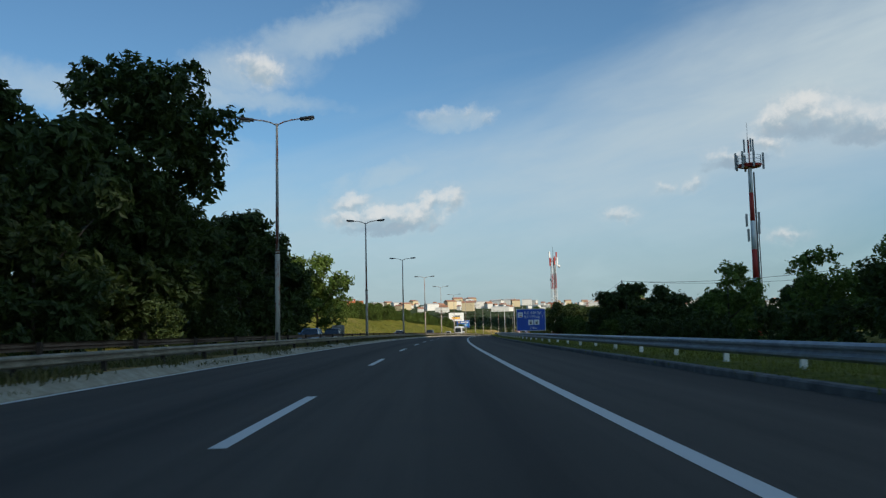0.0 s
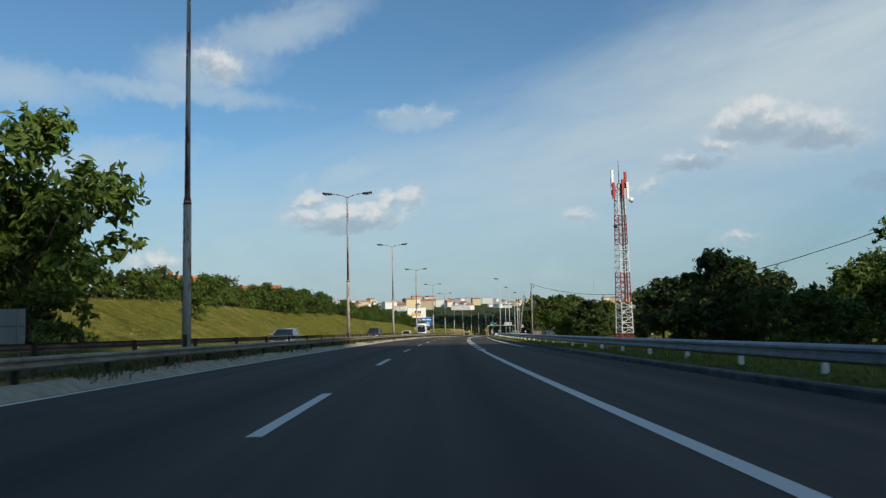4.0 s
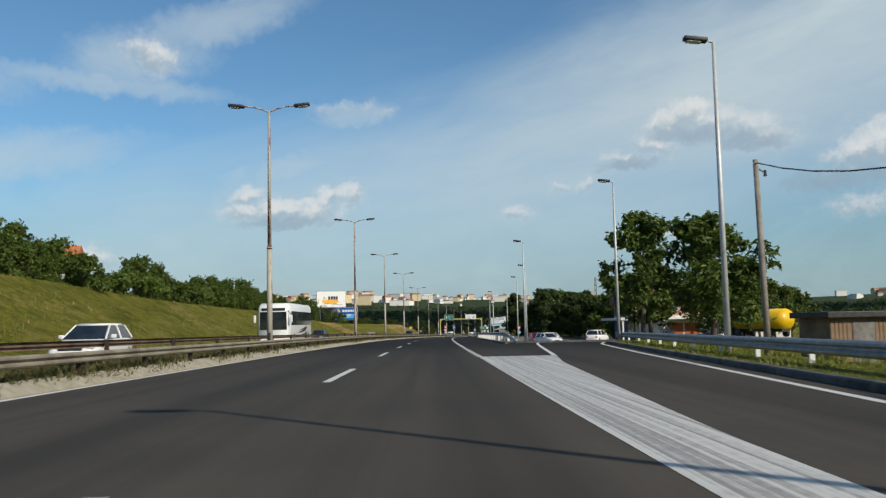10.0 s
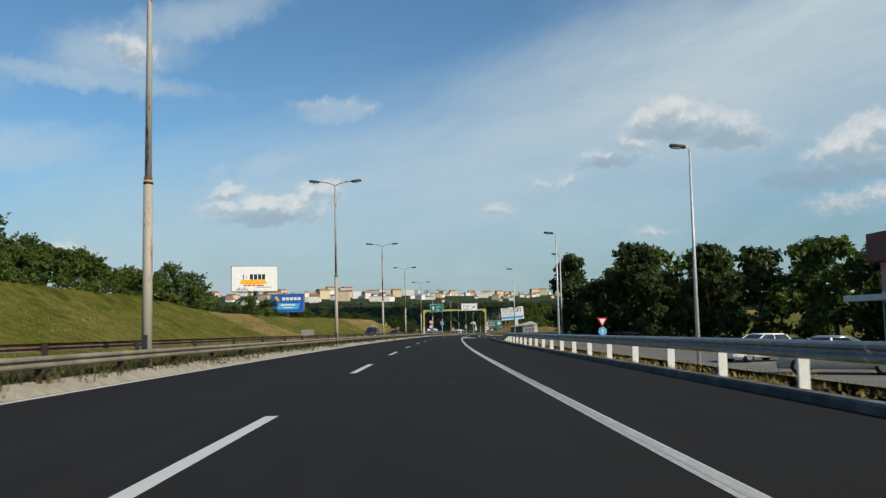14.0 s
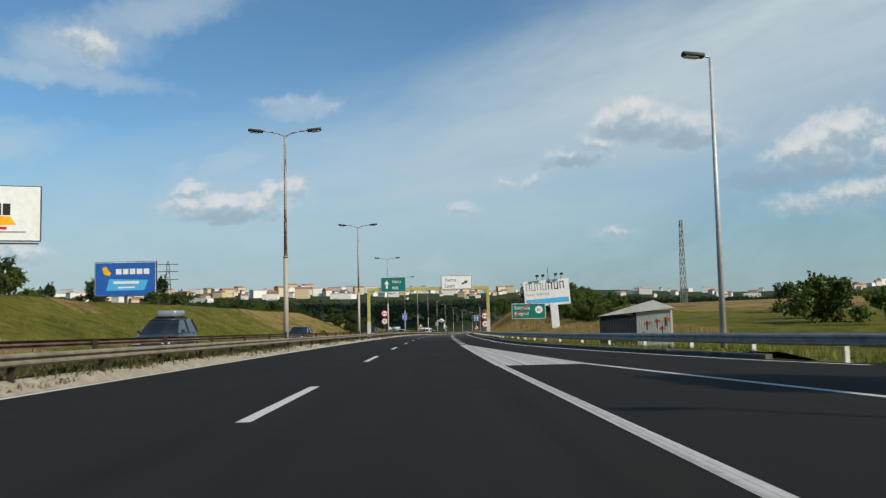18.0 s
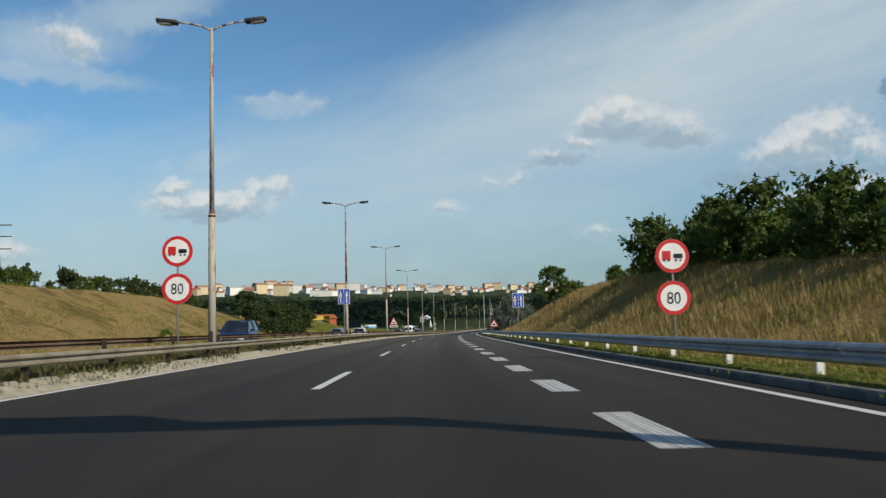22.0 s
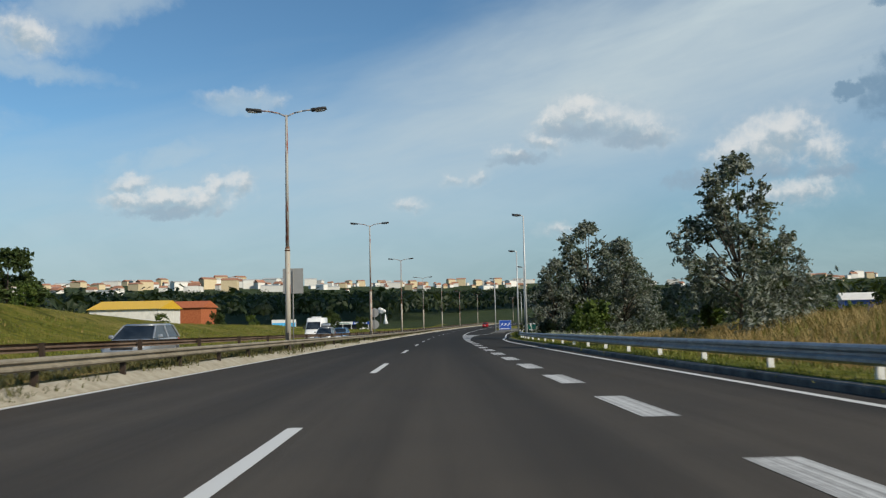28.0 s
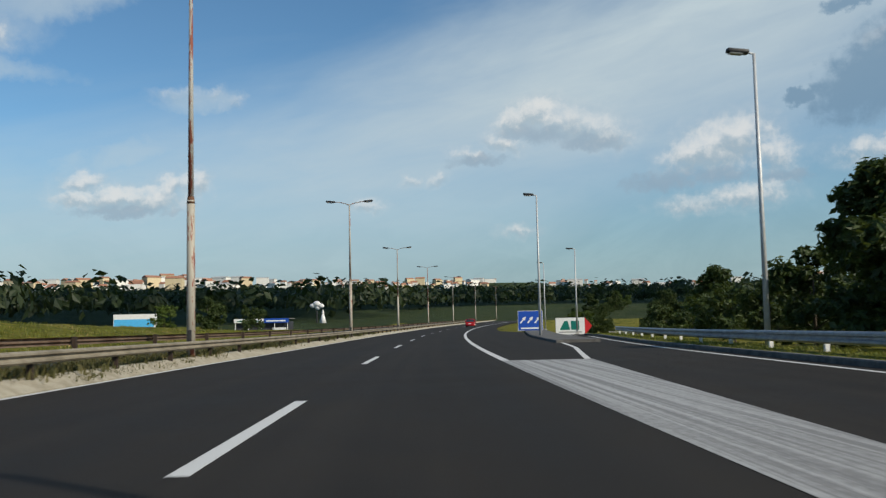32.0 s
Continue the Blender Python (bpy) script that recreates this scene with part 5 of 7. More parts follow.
def pylon(s, l, h, label, girth=2.6, arms=True):
    base = at(s, l)
    ob = empty("power_pylon", Matrix.Translation((base.x, base.y, ground_z(s, l))), label, "pylon", "distant pylons")
    n = 9
    bm = bmesh.new()
    w = lambda z: girth * (1 - z / h) + 0.5
    leg = [(-1, -1), (1, -1), (1, 1), (-1, 1)]
    for k in range(n):
        za, zb = h * k / n, h * (k + 1) / n
        for i in range(4):
            (xa, ya), (xb, yb) = leg[i], leg[(i + 1) % 4]
            tube(bm, (xa * w(za) / 2, ya * w(za) / 2, za), (xa * w(zb) / 2, ya * w(zb) / 2, zb), 0.09, seg=4)
            tube(bm, (xa * w(za) / 2, ya * w(za) / 2, za), (xb * w(zb) / 2, yb * w(zb) / 2, zb), 0.05, seg=4)
    part("tower", bm, SIGN_POST, ob)
    for z in (h * 0.72, h * 0.84, h * 0.95) if arms else ():
        part("crossarm", T((-3.0, 0, z), (3.0, 0, z), 0.12, seg=4), SIGN_POST, ob)


tube_mast()
lattice_mast()
pylon(620, 52.8, 18.8, "slim lattice mast standing behind the scrub", 0.6, False)
pylon(685, -87.4, road_z(685) + 24.0 - ground_z(685, -87.4), "grey lattice power pylon on the bank")
pylon(900, -150, 24, "grey lattice power pylon on the bank")


# ---- wooden poles and wires ----
def utility_pole(s, l, top, lean_x=0.0, lean_y=0.0):
    z = lift(s, l)
    ob = empty("utility_pole", stand(s, l, z), "weathered timber utility pole with insulators", "utility pole", "timber poles")
    h = top - z
    part("shaft", T((0, 0, -0.6), (lean_x, lean_y, h), 0.12, 0.085, 10), WOOD_POLE, ob, "", True)
    part("bracket", T((lean_x, lean_y, h - 0.25), (lean_x + 0.3, lean_y, h - 0.45), 0.02, seg=5), DARK_METAL, ob)
    part("insulator", T((lean_x + 0.3, lean_y, h - 0.55), (lean_x + 0.3, lean_y, h - 0.35), 0.06, 0.04, 8), DARK_METAL, ob)
    return at(s, l, z) + stand(s, l).to_3x3() @ Vector((lean_x, lean_y, h - 0.1))


def wire(a, b, sag, r=0.022):
    n = 14
    verts, faces = [], []
    pts = [a.lerp(b, i / n) - Vector((0, 0, sag * 4 * (i / n) * (1 - i / n))) for i in range(n + 1)]
    side = Vector((b.y - a.y, a.x - b.x, 0)).normalized()
    for i, p in enumerate(pts):
        for j in range(5):
            c = 6.28319 * j / 5
            verts.append(p + side * (r * math.cos(c)) + Vector((0, 0, r * math.sin(c))))
        if i:
            for j in range(5):
                faces.append(((i - 1) * 5 + j, (i - 1) * 5 + (j + 1) % 5, i * 5 + (j + 1) % 5, i * 5 + j))
    me = mesh_of("overhead_wire", verts, faces, [], smooth=True)
    me.materials.append(DARK_METAL)
    tagged(new("overhead_wire", me), "thin black overhead wire sagging between timber poles", "wire", "overhead wires")


_p0 = utility_pole(123, 23.8, 7.6)
_p1 = utility_pole(203.8, 9.9, 6.75, 0.05)
_p2 = utility_pole(240, 9.9, 6.9, 1.0, 0.3)
_p3 = utility_pole(269, 11.0, 6.3, -0.1)
wire(_p0, utility_pole(118, 62, 8.2), 1.0)
wire(_p0, _p1, 3.2)
wire(_p1, _p2, 2.7)
wire(_p2, _p3, 2.3)
wire(utility_pole(60, 50, 8.0), _p0, 1.6)


# ---- trees and scrub ----
KINDS = {
    "big_dark": tree(11, 23, 12.6, 2.4, 84, 19000, 0.40, LEAF_DARK, "tall dark broadleaf tree towering over the far verge", trunk=0.45, cone=-1, lump=0.85, shoot=0.6),
    "dark": tree(12, 13, 10, 1.4, 34, 8000, 0.40, LEAF_DARK, "dense dark green roadside tree in heavy leaf", trunk=0.26, shoot=0.6),
    "dark_low": tree(13, 8, 8, 0.5, 26, 5200, 0.34, LEAF_DARK, "bushy dark green tree branching near the ground", trunk=0.2, shoot=0.8),
    "green": tree(14, 12, 10, 1.2, 26, 5200, 0.36, LEAF_LIGHT, "bright green leafy tree on the grass bank", trunk=0.24),
    "mid": tree(15, 10, 9, 2.2, 24, 4600, 0.34, LEAF_MID, "mid-green broadleaf tree with a rounded crown", trunk=0.24),
    "mid_tall": tree(16, 11, 8, 2.6, 22, 4600, 0.30, LEAF_MID, "tall mid-green tree with a loose crown", trunk=0.22),
    "bush": tree(17, 3.6, 4.6, 0.2, 16, 1700, 0.24, LEAF_MID, "rounded green bush on the grass bank", "bush", trunk=0.07, limbs=2, category="bush", shoot=1.6),
    "bush_dark": tree(18, 4.2, 5.2, 0.2, 16, 1900, 0.26, LEAF_DARK, "dark green bush in thick leaf", "bush", trunk=0.08, limbs=2, category="bush", shoot=1.6),
    "bush_light": tree(19, 3.0, 4.0, 0.15, 14, 1500, 0.22, LEAF_LIGHT, "light yellow-green bush among the grass", "bush", trunk=0.06, limbs=2, category="bush", shoot=1.6),
    "silver": tree(20, 9.0, 8.6, 0.4, 90, 14000, 0.15, LEAF_SILVER, "silver-leaved poplar with ragged upright branches", cone=0.75, trunk=0.16, limbs=26, lump=0.5, shoot=2.6),
    "scrub": tree(22, 6.4, 5.6, 0.7, 26, 4200, 0.24, LEAF_MID, "crowded green scrub tree on the steep bank", trunk=0.11, shoot=1.8, limbs=4),
    "scrub_light": tree(23, 5.2, 4.6, 0.4, 22, 3400, 0.22, LEAF_LIGHT, "light green scrub tree with upright shoots", trunk=0.09, shoot=2.0, limbs=3),
    "pine": tree(21, 5.5, 6.0, 0.3, 20, 3400, 0.26, LEAF_DARK, "low spreading dark conifer on the bank", "conifer", cone=0.3, trunk=0.14, shoot=2.0),
}
_used = set()
_rng = random.Random(77)


def plant(kind, s, l, size=1.0, drop=0.0):
    p = at(s, l)
    p.z = ground_z(s, l) - 0.1 - drop
    sc = size * _rng.uniform(0.92, 1.08)
    m = Matrix.Translation(p) @ Matrix.Rotation(_rng.random() * 6.283, 4, "Z")
    src = KINDS[kind]
    if kind in _used:
        ob = copy_thing(src, m)
    else:
        _used.add(kind)
        ob = src
        ob.matrix_basis = m
    ob.scale = (sc * _rng.uniform(0.93, 1.07), sc * _rng.uniform(0.93, 1.07), sc)
    return ob


# left verge near the start
plant("big_dark", 69, -24.3, 0.95)
for s, l, k, z in ((22, -27, "dark", 1.1), (34, -26, "dark", 1.15), (46, -28, "dark", 1.2), (54, -24.5, "dark", 1.12), (40, -24, "dark", 1.05), (48, -22.6, "dark_low", 1.15), (63, -27, "dark", 1.3), (60, -33, "dark", 1.25), (78, -30, "dark", 1.05),
                   (84, -25, "dark", 0.95), (92, -30, "dark", 1.1), (97, -23.5, "dark", 1.1), (106, -28, "dark", 1.05), (111, -24.5, "dark", 1.05), (118, -30, "dark", 1.0),
                   (121, -25, "dark", 0.95), (128, -27, "dark", 0.9), (136, -27, "green", 1.05), (148, -25, "green", 1.15), (146, -29, "green", 1.1), (146, -23, "bush", 1.2), (152, -30, "mid", 0.8),
                   (8, -26, "dark", 1.1), (67, -26, "dark", 1.15), (72, -27, "dark", 1.2), (40, -21.5, "bush_dark", 1.0), (50, -21.5, "bush_dark", 1.1), (62, -20.9, "bush_dark", 1.0), (80, -21.4, "bush_dark", 1.1), (102, -21.2, "bush_dark", 1.0)):
    plant(k, s, l, z * (0.84 if s < 52 else 0.97))
# right scrub near the start
_s = 22.0
while _s < 186:
    plant(_rng.choice(("bush_dark", "dark_low", "bush_dark", "bush")), _s, 21 + _rng.uniform(-2.5, 3), _rng.uniform(0.55, 0.72) * (1.3 if 108 < _s < 155 else 1.0), 0.2)
    if _rng.random() < 0.8:
        plant(_rng.choice(("dark_low", "dark_low", "green")), _s + 3, 29 + _rng.uniform(-2, 4), _rng.uniform(0.52, 0.68) * (1.25 if 108 < _s < 155 else 1.0), 0.2)
    _s += _rng.uniform(3.6, 5.4)
for s, l, k, z in ((150, 17, "dark_low", 0.75), (166, 17.5, "dark_low", 0.7), (205, 17, "dark_low", 0.62), (212, 20, "mid", 0.55), (220, 17.5, "bush", 1.3), (199, 24, "dark_low", 0.65),
                   (228, 22, "bush_light", 1.4), (236, 26, "bush", 1.4), (215, 30, "mid", 0.6), (244, 32, "mid", 0.75), (252, 36, "bush", 1.4), (182, 26, "dark_low", 0.75), (218, 15.5, "scrub_light", 0.75), (223, 16.6, "scrub", 0.85), (229, 19, "scrub", 0.8), (235, 21, "scrub", 0.72), (243, 25, "scrub", 0.65), (251, 28, "scrub", 0.6), (260, 31, "scrub", 0.6), (268, 21.5, "scrub", 0.6), (273, 24, "scrub", 0.65), (280, 27.5, "scrub", 0.7), (287, 31, "scrub", 0.7), (346, 37.5, "mid", 0.7), (351, 41, "mid", 0.75), (357, 45, "mid", 0.75), (364, 50, "mid", 0.75), (209, 15, "scrub", 0.7),
                   (262, 42, "mid", 0.6), (274, 40, "bush", 1.3), (286, 44, "bush_light", 1.5), (296, 46, "mid", 0.55), (306, 44, "bush", 1.4), (318, 52, "mid", 0.6), (258, 30, "bush", 1.0)):
    plant(k, s, l, z)
# lay-by trees
for s, l, k, z in ((306, 15.8, "mid_tall", 0.9), (309, 22, "mid", 0.95), (314, 18.5, "mid_tall", 0.95), (322, 26, "mid_tall", 1.1), (349, 26.5, "mid", 0.42), (358, 37, "mid", 0.66), (366, 44, "mid", 0.6)):
    plant(k, s, l, z)
# dark grove past the lay-by
for s, l, k, z in ((433, 14.7, "dark", 0.74), (438, 18.5, "dark_low", 0.9), (428, 20.5, "dark", 0.84), (421, 20, "dark", 0.8), (416, 25, "dark", 0.82), (424, 27, "mid", 1.05), (410, 27.5, "dark", 0.78), (405, 32, "mid", 0.95),
                   (401, 34, "dark_low", 1.05), (414, 34, "dark", 0.8), (436, 23, "mid", 1.05), (443, 21, "dark_low", 0.95), (431, 30, "dark", 0.8), (425, 17.5, "dark_low", 0.8), (417, 21.5, "dark_low", 0.85),
                   (449, 27, "bush_dark", 1.1), (456, 24, "bush", 1.0), (462, 27, "bush_dark", 1.0), (470, 25, "bush", 0.9), (453, 33, "mid", 0.55), (464, 35, "bush", 1.1), (478, 32, "bush_dark", 0.9),
                   (472, 40, "scrub", 0.7), (484, 38, "bush", 1.0), (492, 34, "bush_light", 1.0), (500, 32, "bush", 1.0), (508, 36, "bush_dark", 1.0)):
    plant(k, s, l, z * (0.88 if s < 419 else 0.96 if s < 445 else 1.0))
# crest of the left bank
_s = 150.0
while _s < 448:
    plant(_rng.choice(("bush", "bush", "bush_light")), _s, -36 + _rng.uniform(-2.5, 2.0), _rng.uniform(0.8, 1.15), 0.2)
    plant(_rng.choice(("bush", "bush_dark", "scrub", "scrub")), _s + 1.6, -40 + _rng.uniform(-1.5, 2), _rng.uniform(0.75, 1.0), 0.3)
    _s += _rng.uniform(3.4, 4.8)
for s, l, k, z in ((388, -38, "mid", 0.45), (402, -38, "mid", 0.45), (420, -38, "mid", 0.45), (196, -30, "bush", 0.8), (455, -44, "bush", 0.9), (470, -38, "bush_light", 0.9),
                   (478, -34, "bush", 0.8), (488, -33, "bush_light", 0.8), (497, -35, "bush_dark", 0.8), (506, -38, "bush", 0.8), (516, -44, "bush", 0.9), (558, -42, "bush_dark", 1.0),
                   (572, -44, "bush", 0.8), (588, -48, "bush_dark", 0.9), (604, -46, "bush", 0.8), (620, -48, "bush_dark", 0.9), (632, -44, "bush", 0.8),
                   (560, -60, "bush_dark", 1.0), (580, -62, "bush", 1.0), (530, -62, "bush_dark", 1.0), (600, -24, "bush_light", 0.35)):
    plant(k, s, l, z)
for s, l, z in ((646, -24.5, 0.8), (653, -26, 0.85), (660, -25.5, 0.9), (667, -27, 0.85), (674, -26, 0.75), (682, -28, 0.6), (656, -31, 0.9), (668, -33, 0.8)):
    plant("pine", s, l, z)
for s, l, k, z in ((757, -43.5, "dark_low", 0.82), (742, -34, "bush", 0.5), (770, -60, "bush_dark", 0.7), (790, -66, "bush_dark", 0.7), (730, -60, "bush", 0.8), (812, -48, "bush", 0.6),
                   (836, -40, "bush", 0.6), (850, -52, "bush_dark", 0.8), (872, -34, "bush", 0.7), (895, -30, "bush_dark", 0.9), (915, -44, "dark_low", 0.8)):
    plant(k, s, l, z)
# low hedge along the left crest
_s = 584.0
while _s < 652:
    plant(_rng.choice(("bush_dark", "bush_dark", "bush")), _s, -36.5 + _rng.uniform(-1.0, 1.0), _rng.uniform(0.42, 0.62), 0.2)
    _s += _rng.uniform(3.0, 4.0)
# shrubs and trees behind the left bank
for s, l, k, z in ((470, -45, "mid", 0.42), (478, -42, "bush_dark", 1.0), (486, -44, "bush", 1.1), (496, -46, "dark_low", 0.42), (534, -35, "bush", 0.5),
                   (552, -50, "bush_dark", 0.9), (618, -60, "dark_low", 0.5), (626, -66, "dark_low", 0.55), (640, -62, "bush_dark", 1.0), (664, -70, "dark_low", 0.5), (676, -80, "mid", 0.6), (690, -76, "bush_dark", 1.1)):
    plant(k, s, l, z)
# trees along the valley road
for _i in range(30):
    _s = 862 + _i * 10.5
    plant(_rng.choice(("dark_low", "dark", "mid", "dark_low")), _s, (_sl(_s) + 10 + _rng.uniform(0, 9)) if _s < 965 else _rng.uniform(14, 30), _rng.uniform(0.45, 0.7), 1.2)
    plant(_rng.choice(("dark_low", "dark", "dark_low")), _s + 30, _rng.uniform(40, 60), _rng.uniform(0.5, 0.75), 0.8)
    if _i % 3 == 0:
        plant(_rng.choice(("dark_low", "dark_low", "bush_dark")), _s + 120, -_rng.uniform(88, 125), _rng.uniform(0.26, 0.38), 0.3)
# right bank
_s, _top = 520.0, lerp([(515, 0.5), (540, 0.62), (556, 0.62), (575, 0.82), (590, 0.72), (597, 0.5), (603, 0.3)])
while _s < 604:
    h = _top(_s)
    plant(_rng.choice(("scrub", "scrub", "scrub_light")), _s, 17.6 + _rng.uniform(-1.1, 1.4), h * _rng.uniform(0.78, 1.0), 0.2)
    plant(_rng.choice(("scrub", "scrub", "scrub_light")), _s + 1.5, 22 + _rng.uniform(-1.5, 2), h * (1.05 if _s < 590 else 0.8) * _rng.uniform(0.72, 0.92), 0.3)
    _s += _rng.uniform(2.5, 3.6)
_s = 605.0
while _s < 662:
    plant(_rng.choice(("bush", "bush_light", "scrub_light", "bush_dark")), _s, 18.6 + _rng.uniform(-1.2, 2.6), _rng.uniform(0.28, 0.46), 0.1)
    _s += _rng.uniform(2.2, 3.2)
for s, l, k, z in ((620.5, 12.6, "mid", 0.47), (446, -36, "scrub", 0.8), (452, -35, "scrub", 0.75), (458, -36.5, "bush", 0.9), (641, 17.5, "bush", 0.8), (648, 18.2, "bush_dark", 0.6), (656, 24, "scrub", 0.55), (668, 26, "bush_light", 0.7),
                   (500, 34, "bush", 0.9), (515, 40, "bush_dark", 0.9), (485, 42, "bush", 0.9), (535, 44, "bush", 1.0), (470, 44, "mid", 0.5)):
    plant(k, s, l, z)
# silver poplars
for s, l, z in ((709, 12.5, 0.93), (714, 16.5, 0.5), (755, 13.6, 1.27), (759, 17.5, 1.05), (752, 16.5, 1.1), (753, 10.4, 0.9)):
    plant("silver", s, l, z)
for s, l, k, z in ((746, 12.5, "bush", 0.7), (749, 12.8, "bush", 1.0), (755, 12.2, "bush_dark", 0.9), (763, 15, "bush_light", 0.9), (770, 15.5, "bush_light", 0.9), (776, 16.5, "bush", 1.0), (783, 17, "bush_light", 1.1),
                   (792, 20, "dark_low", 0.9), (797, 18.6, "dark_low", 0.82), (800, 14.9, "dark", 0.5), (805, 18, "dark_low", 0.72), (811, 17.2, "dark_low", 0.6), (817, 17.4, "dark_low", 0.44), (824, 18, "bush_dark", 0.8),
                   (831, 19, "bush_dark", 0.8), (839, 21, "bush_dark", 0.85), (812, 24, "dark_low", 0.6), (826, 25, "dark_low", 0.5), (848, 24, "bush", 0.9), (700, 30, "bush", 0.7), (712, 12, "bush_light", 0.5), (722, 22, "bush_light", 0.6), (722, 26, "bush_dark", 0.6), (732, 28, "bush", 0.7)):
    plant(k, s, l, z)
for k in list(KINDS):
    if k not in _used:
        plant(k, 900, -80)


# ---- buildings ----
RENDER_WHITE = mottled("white_render", (0.60, 0.58, 0.53), (0.72, 0.70, 0.65), 1.2, 0.9, vary=0.15)
RENDER_CREAM = mottled("cream_render", (0.50, 0.40, 0.24), (0.60, 0.50, 0.33), 1.2, 0.9, vary=0.2)
# orange tile again, dulled in colour to stand for distance haze
TOWN_ROOF = mottled("hazed_far_tile", (0.25, 0.115, 0.07), (0.37, 0.19, 0.12), 1.5, 0.9, grain=0.03, fine=9, vary=0.35)
TILE_ROOF = mottled("orange_tile", (0.34, 0.10, 0.035), (0.50, 0.18, 0.07), 1.5, 0.85, grain=0.03, fine=9, vary=0.3)
RED_SHEET = mottled("dark_red_sheet", (0.095, 0.016, 0.016), (0.14, 0.026, 0.024), 0.8, 0.55, 0.1)
PINK_PANEL = mottled("faded_pink_panel", (0.42, 0.20, 0.17), (0.52, 0.28, 0.24), 1.5, 0.8)
BLUE_DOOR = flat_paint("garage_blue", (0.012, 0.035, 0.16), 0.5)
BRICK_RED = mottled("orange_brick_paint", (0.32, 0.085, 0.03), (0.42, 0.13, 0.05), 2.0, 0.85)
WINDOW = mottled("window_glass", (0.03, 0.04, 0.05), (0.10, 0.13, 0.15), 0.8, 0.08, 0.0, spec=0.8)
SHED_GREY = mottled("weathered_sheet", (0.13, 0.12, 0.11), (0.27, 0.26, 0.24), 0.9, 0.8, 0.15, grain=0.01)
DARK_SHEET = mottled("dark_blue_sheet", (0.022, 0.024, 0.032), (0.05, 0.052, 0.062), 0.9, 0.8, 0.1)
PALE_SHEET = mottled("pale_sheet", (0.42, 0.42, 0.40), (0.56, 0.56, 0.53), 0.9, 0.6, 0.2)
BROWN_BOARD = mottled("brown_board", (0.16, 0.10, 0.06), (0.24, 0.17, 0.11), 2.0, 0.85)


def house(name, w, d, h, roof_h, wall, roof, label, category="house", group="", windows=True, m=None):
    ob = empty(name, m or Matrix(), label, category, group)
    part("wall", B(-w / 2, w / 2, -d / 2, d / 2, -8.0, h), wall, ob)
    bm = bmesh.new()
    e = 0.45
    pts = [(-w / 2 - e, -d / 2 - e, h), (w / 2 + e, -d / 2 - e, h), (w / 2 + e, d / 2 + e, h), (-w / 2 - e, d / 2 + e, h), (-w / 2 - e, 0, h + roof_h), (w / 2 + e, 0, h + roof_h)]
    v = [bm.verts.new(p) for p in pts]
    for f in ((0, 1, 5, 4), (2, 3, 4, 5), (0, 4, 3), (1, 2, 5), (3, 2, 1, 0)):
        bm.faces.new([v[i] for i in f])
    part("roof", bm, roof, ob)
    if windows:
        for x in (-w * 0.28, w * 0.28):
            for z in ((h - 2.2,) if h < 4.5 else (1.0, h - 2.2)):
                p = part("window", B(x - 0.7, x + 0.7, -d / 2 - 0.03, -d / 2 + 0.05, z, z + 1.4), SIGN_WHITE, ob, "white window frame")
                part("pane", B(x - 0.6, x + 0.6, -d / 2 - 0.045, -d / 2 - 0.032, z + 0.1, z + 1.3), WINDOW, p)
        part("chimney", B(w * 0.2, w * 0.2 + 0.6, 0.5, 1.1, h, h + roof_h + 0.7), BRICK_RED, ob)
    return ob


def on_ground(s, l, turn=0.0, sink=0.0):
    p = at(s, l)
    return Matrix.Translation((p.x, p.y, ground_z(s, l) - sink)) @ Matrix.Rotation(line_at(s)[2] + radians(turn), 4, "Z")


for s, l, w, d, h, rh, turn, wall in ((252, -56, 10, 8, 3.6, 2.6, 20, RENDER_WHITE), (297, -50, 10, 8, 4.2, 2.4, 10, RENDER_WHITE), (317, -48, 9, 8, 3.4, 2.3, -15, RENDER_WHITE),
                                      (343, -48.5, 11, 8, 3.6, 2.6, 12, RENDER_WHITE), (376, -70, 10, 8, 5.4, 2.8, 40, RENDER_CREAM), (388, -76, 10, 8, 5.8, 2.8, 30, RENDER_WHITE),
                                      (402, -80, 12, 9, 5.4, 2.8, -10, RENDER_CREAM), (276, -62, 10, 8, 4.4, 2.6, 30, RENDER_CREAM)):
    house("house", w, d, h, rh, wall, TILE_ROOF, "pale rendered house with an orange tiled roof behind the hedge", group="hillside houses", m=on_ground(s, l, turn, 0.9))
house("house", 9, 8, 3.0, 2.0, BROWN_BOARD, SHED_GREY, "low dark brown cottage on the bank", m=on_ground(515, -58, 30))


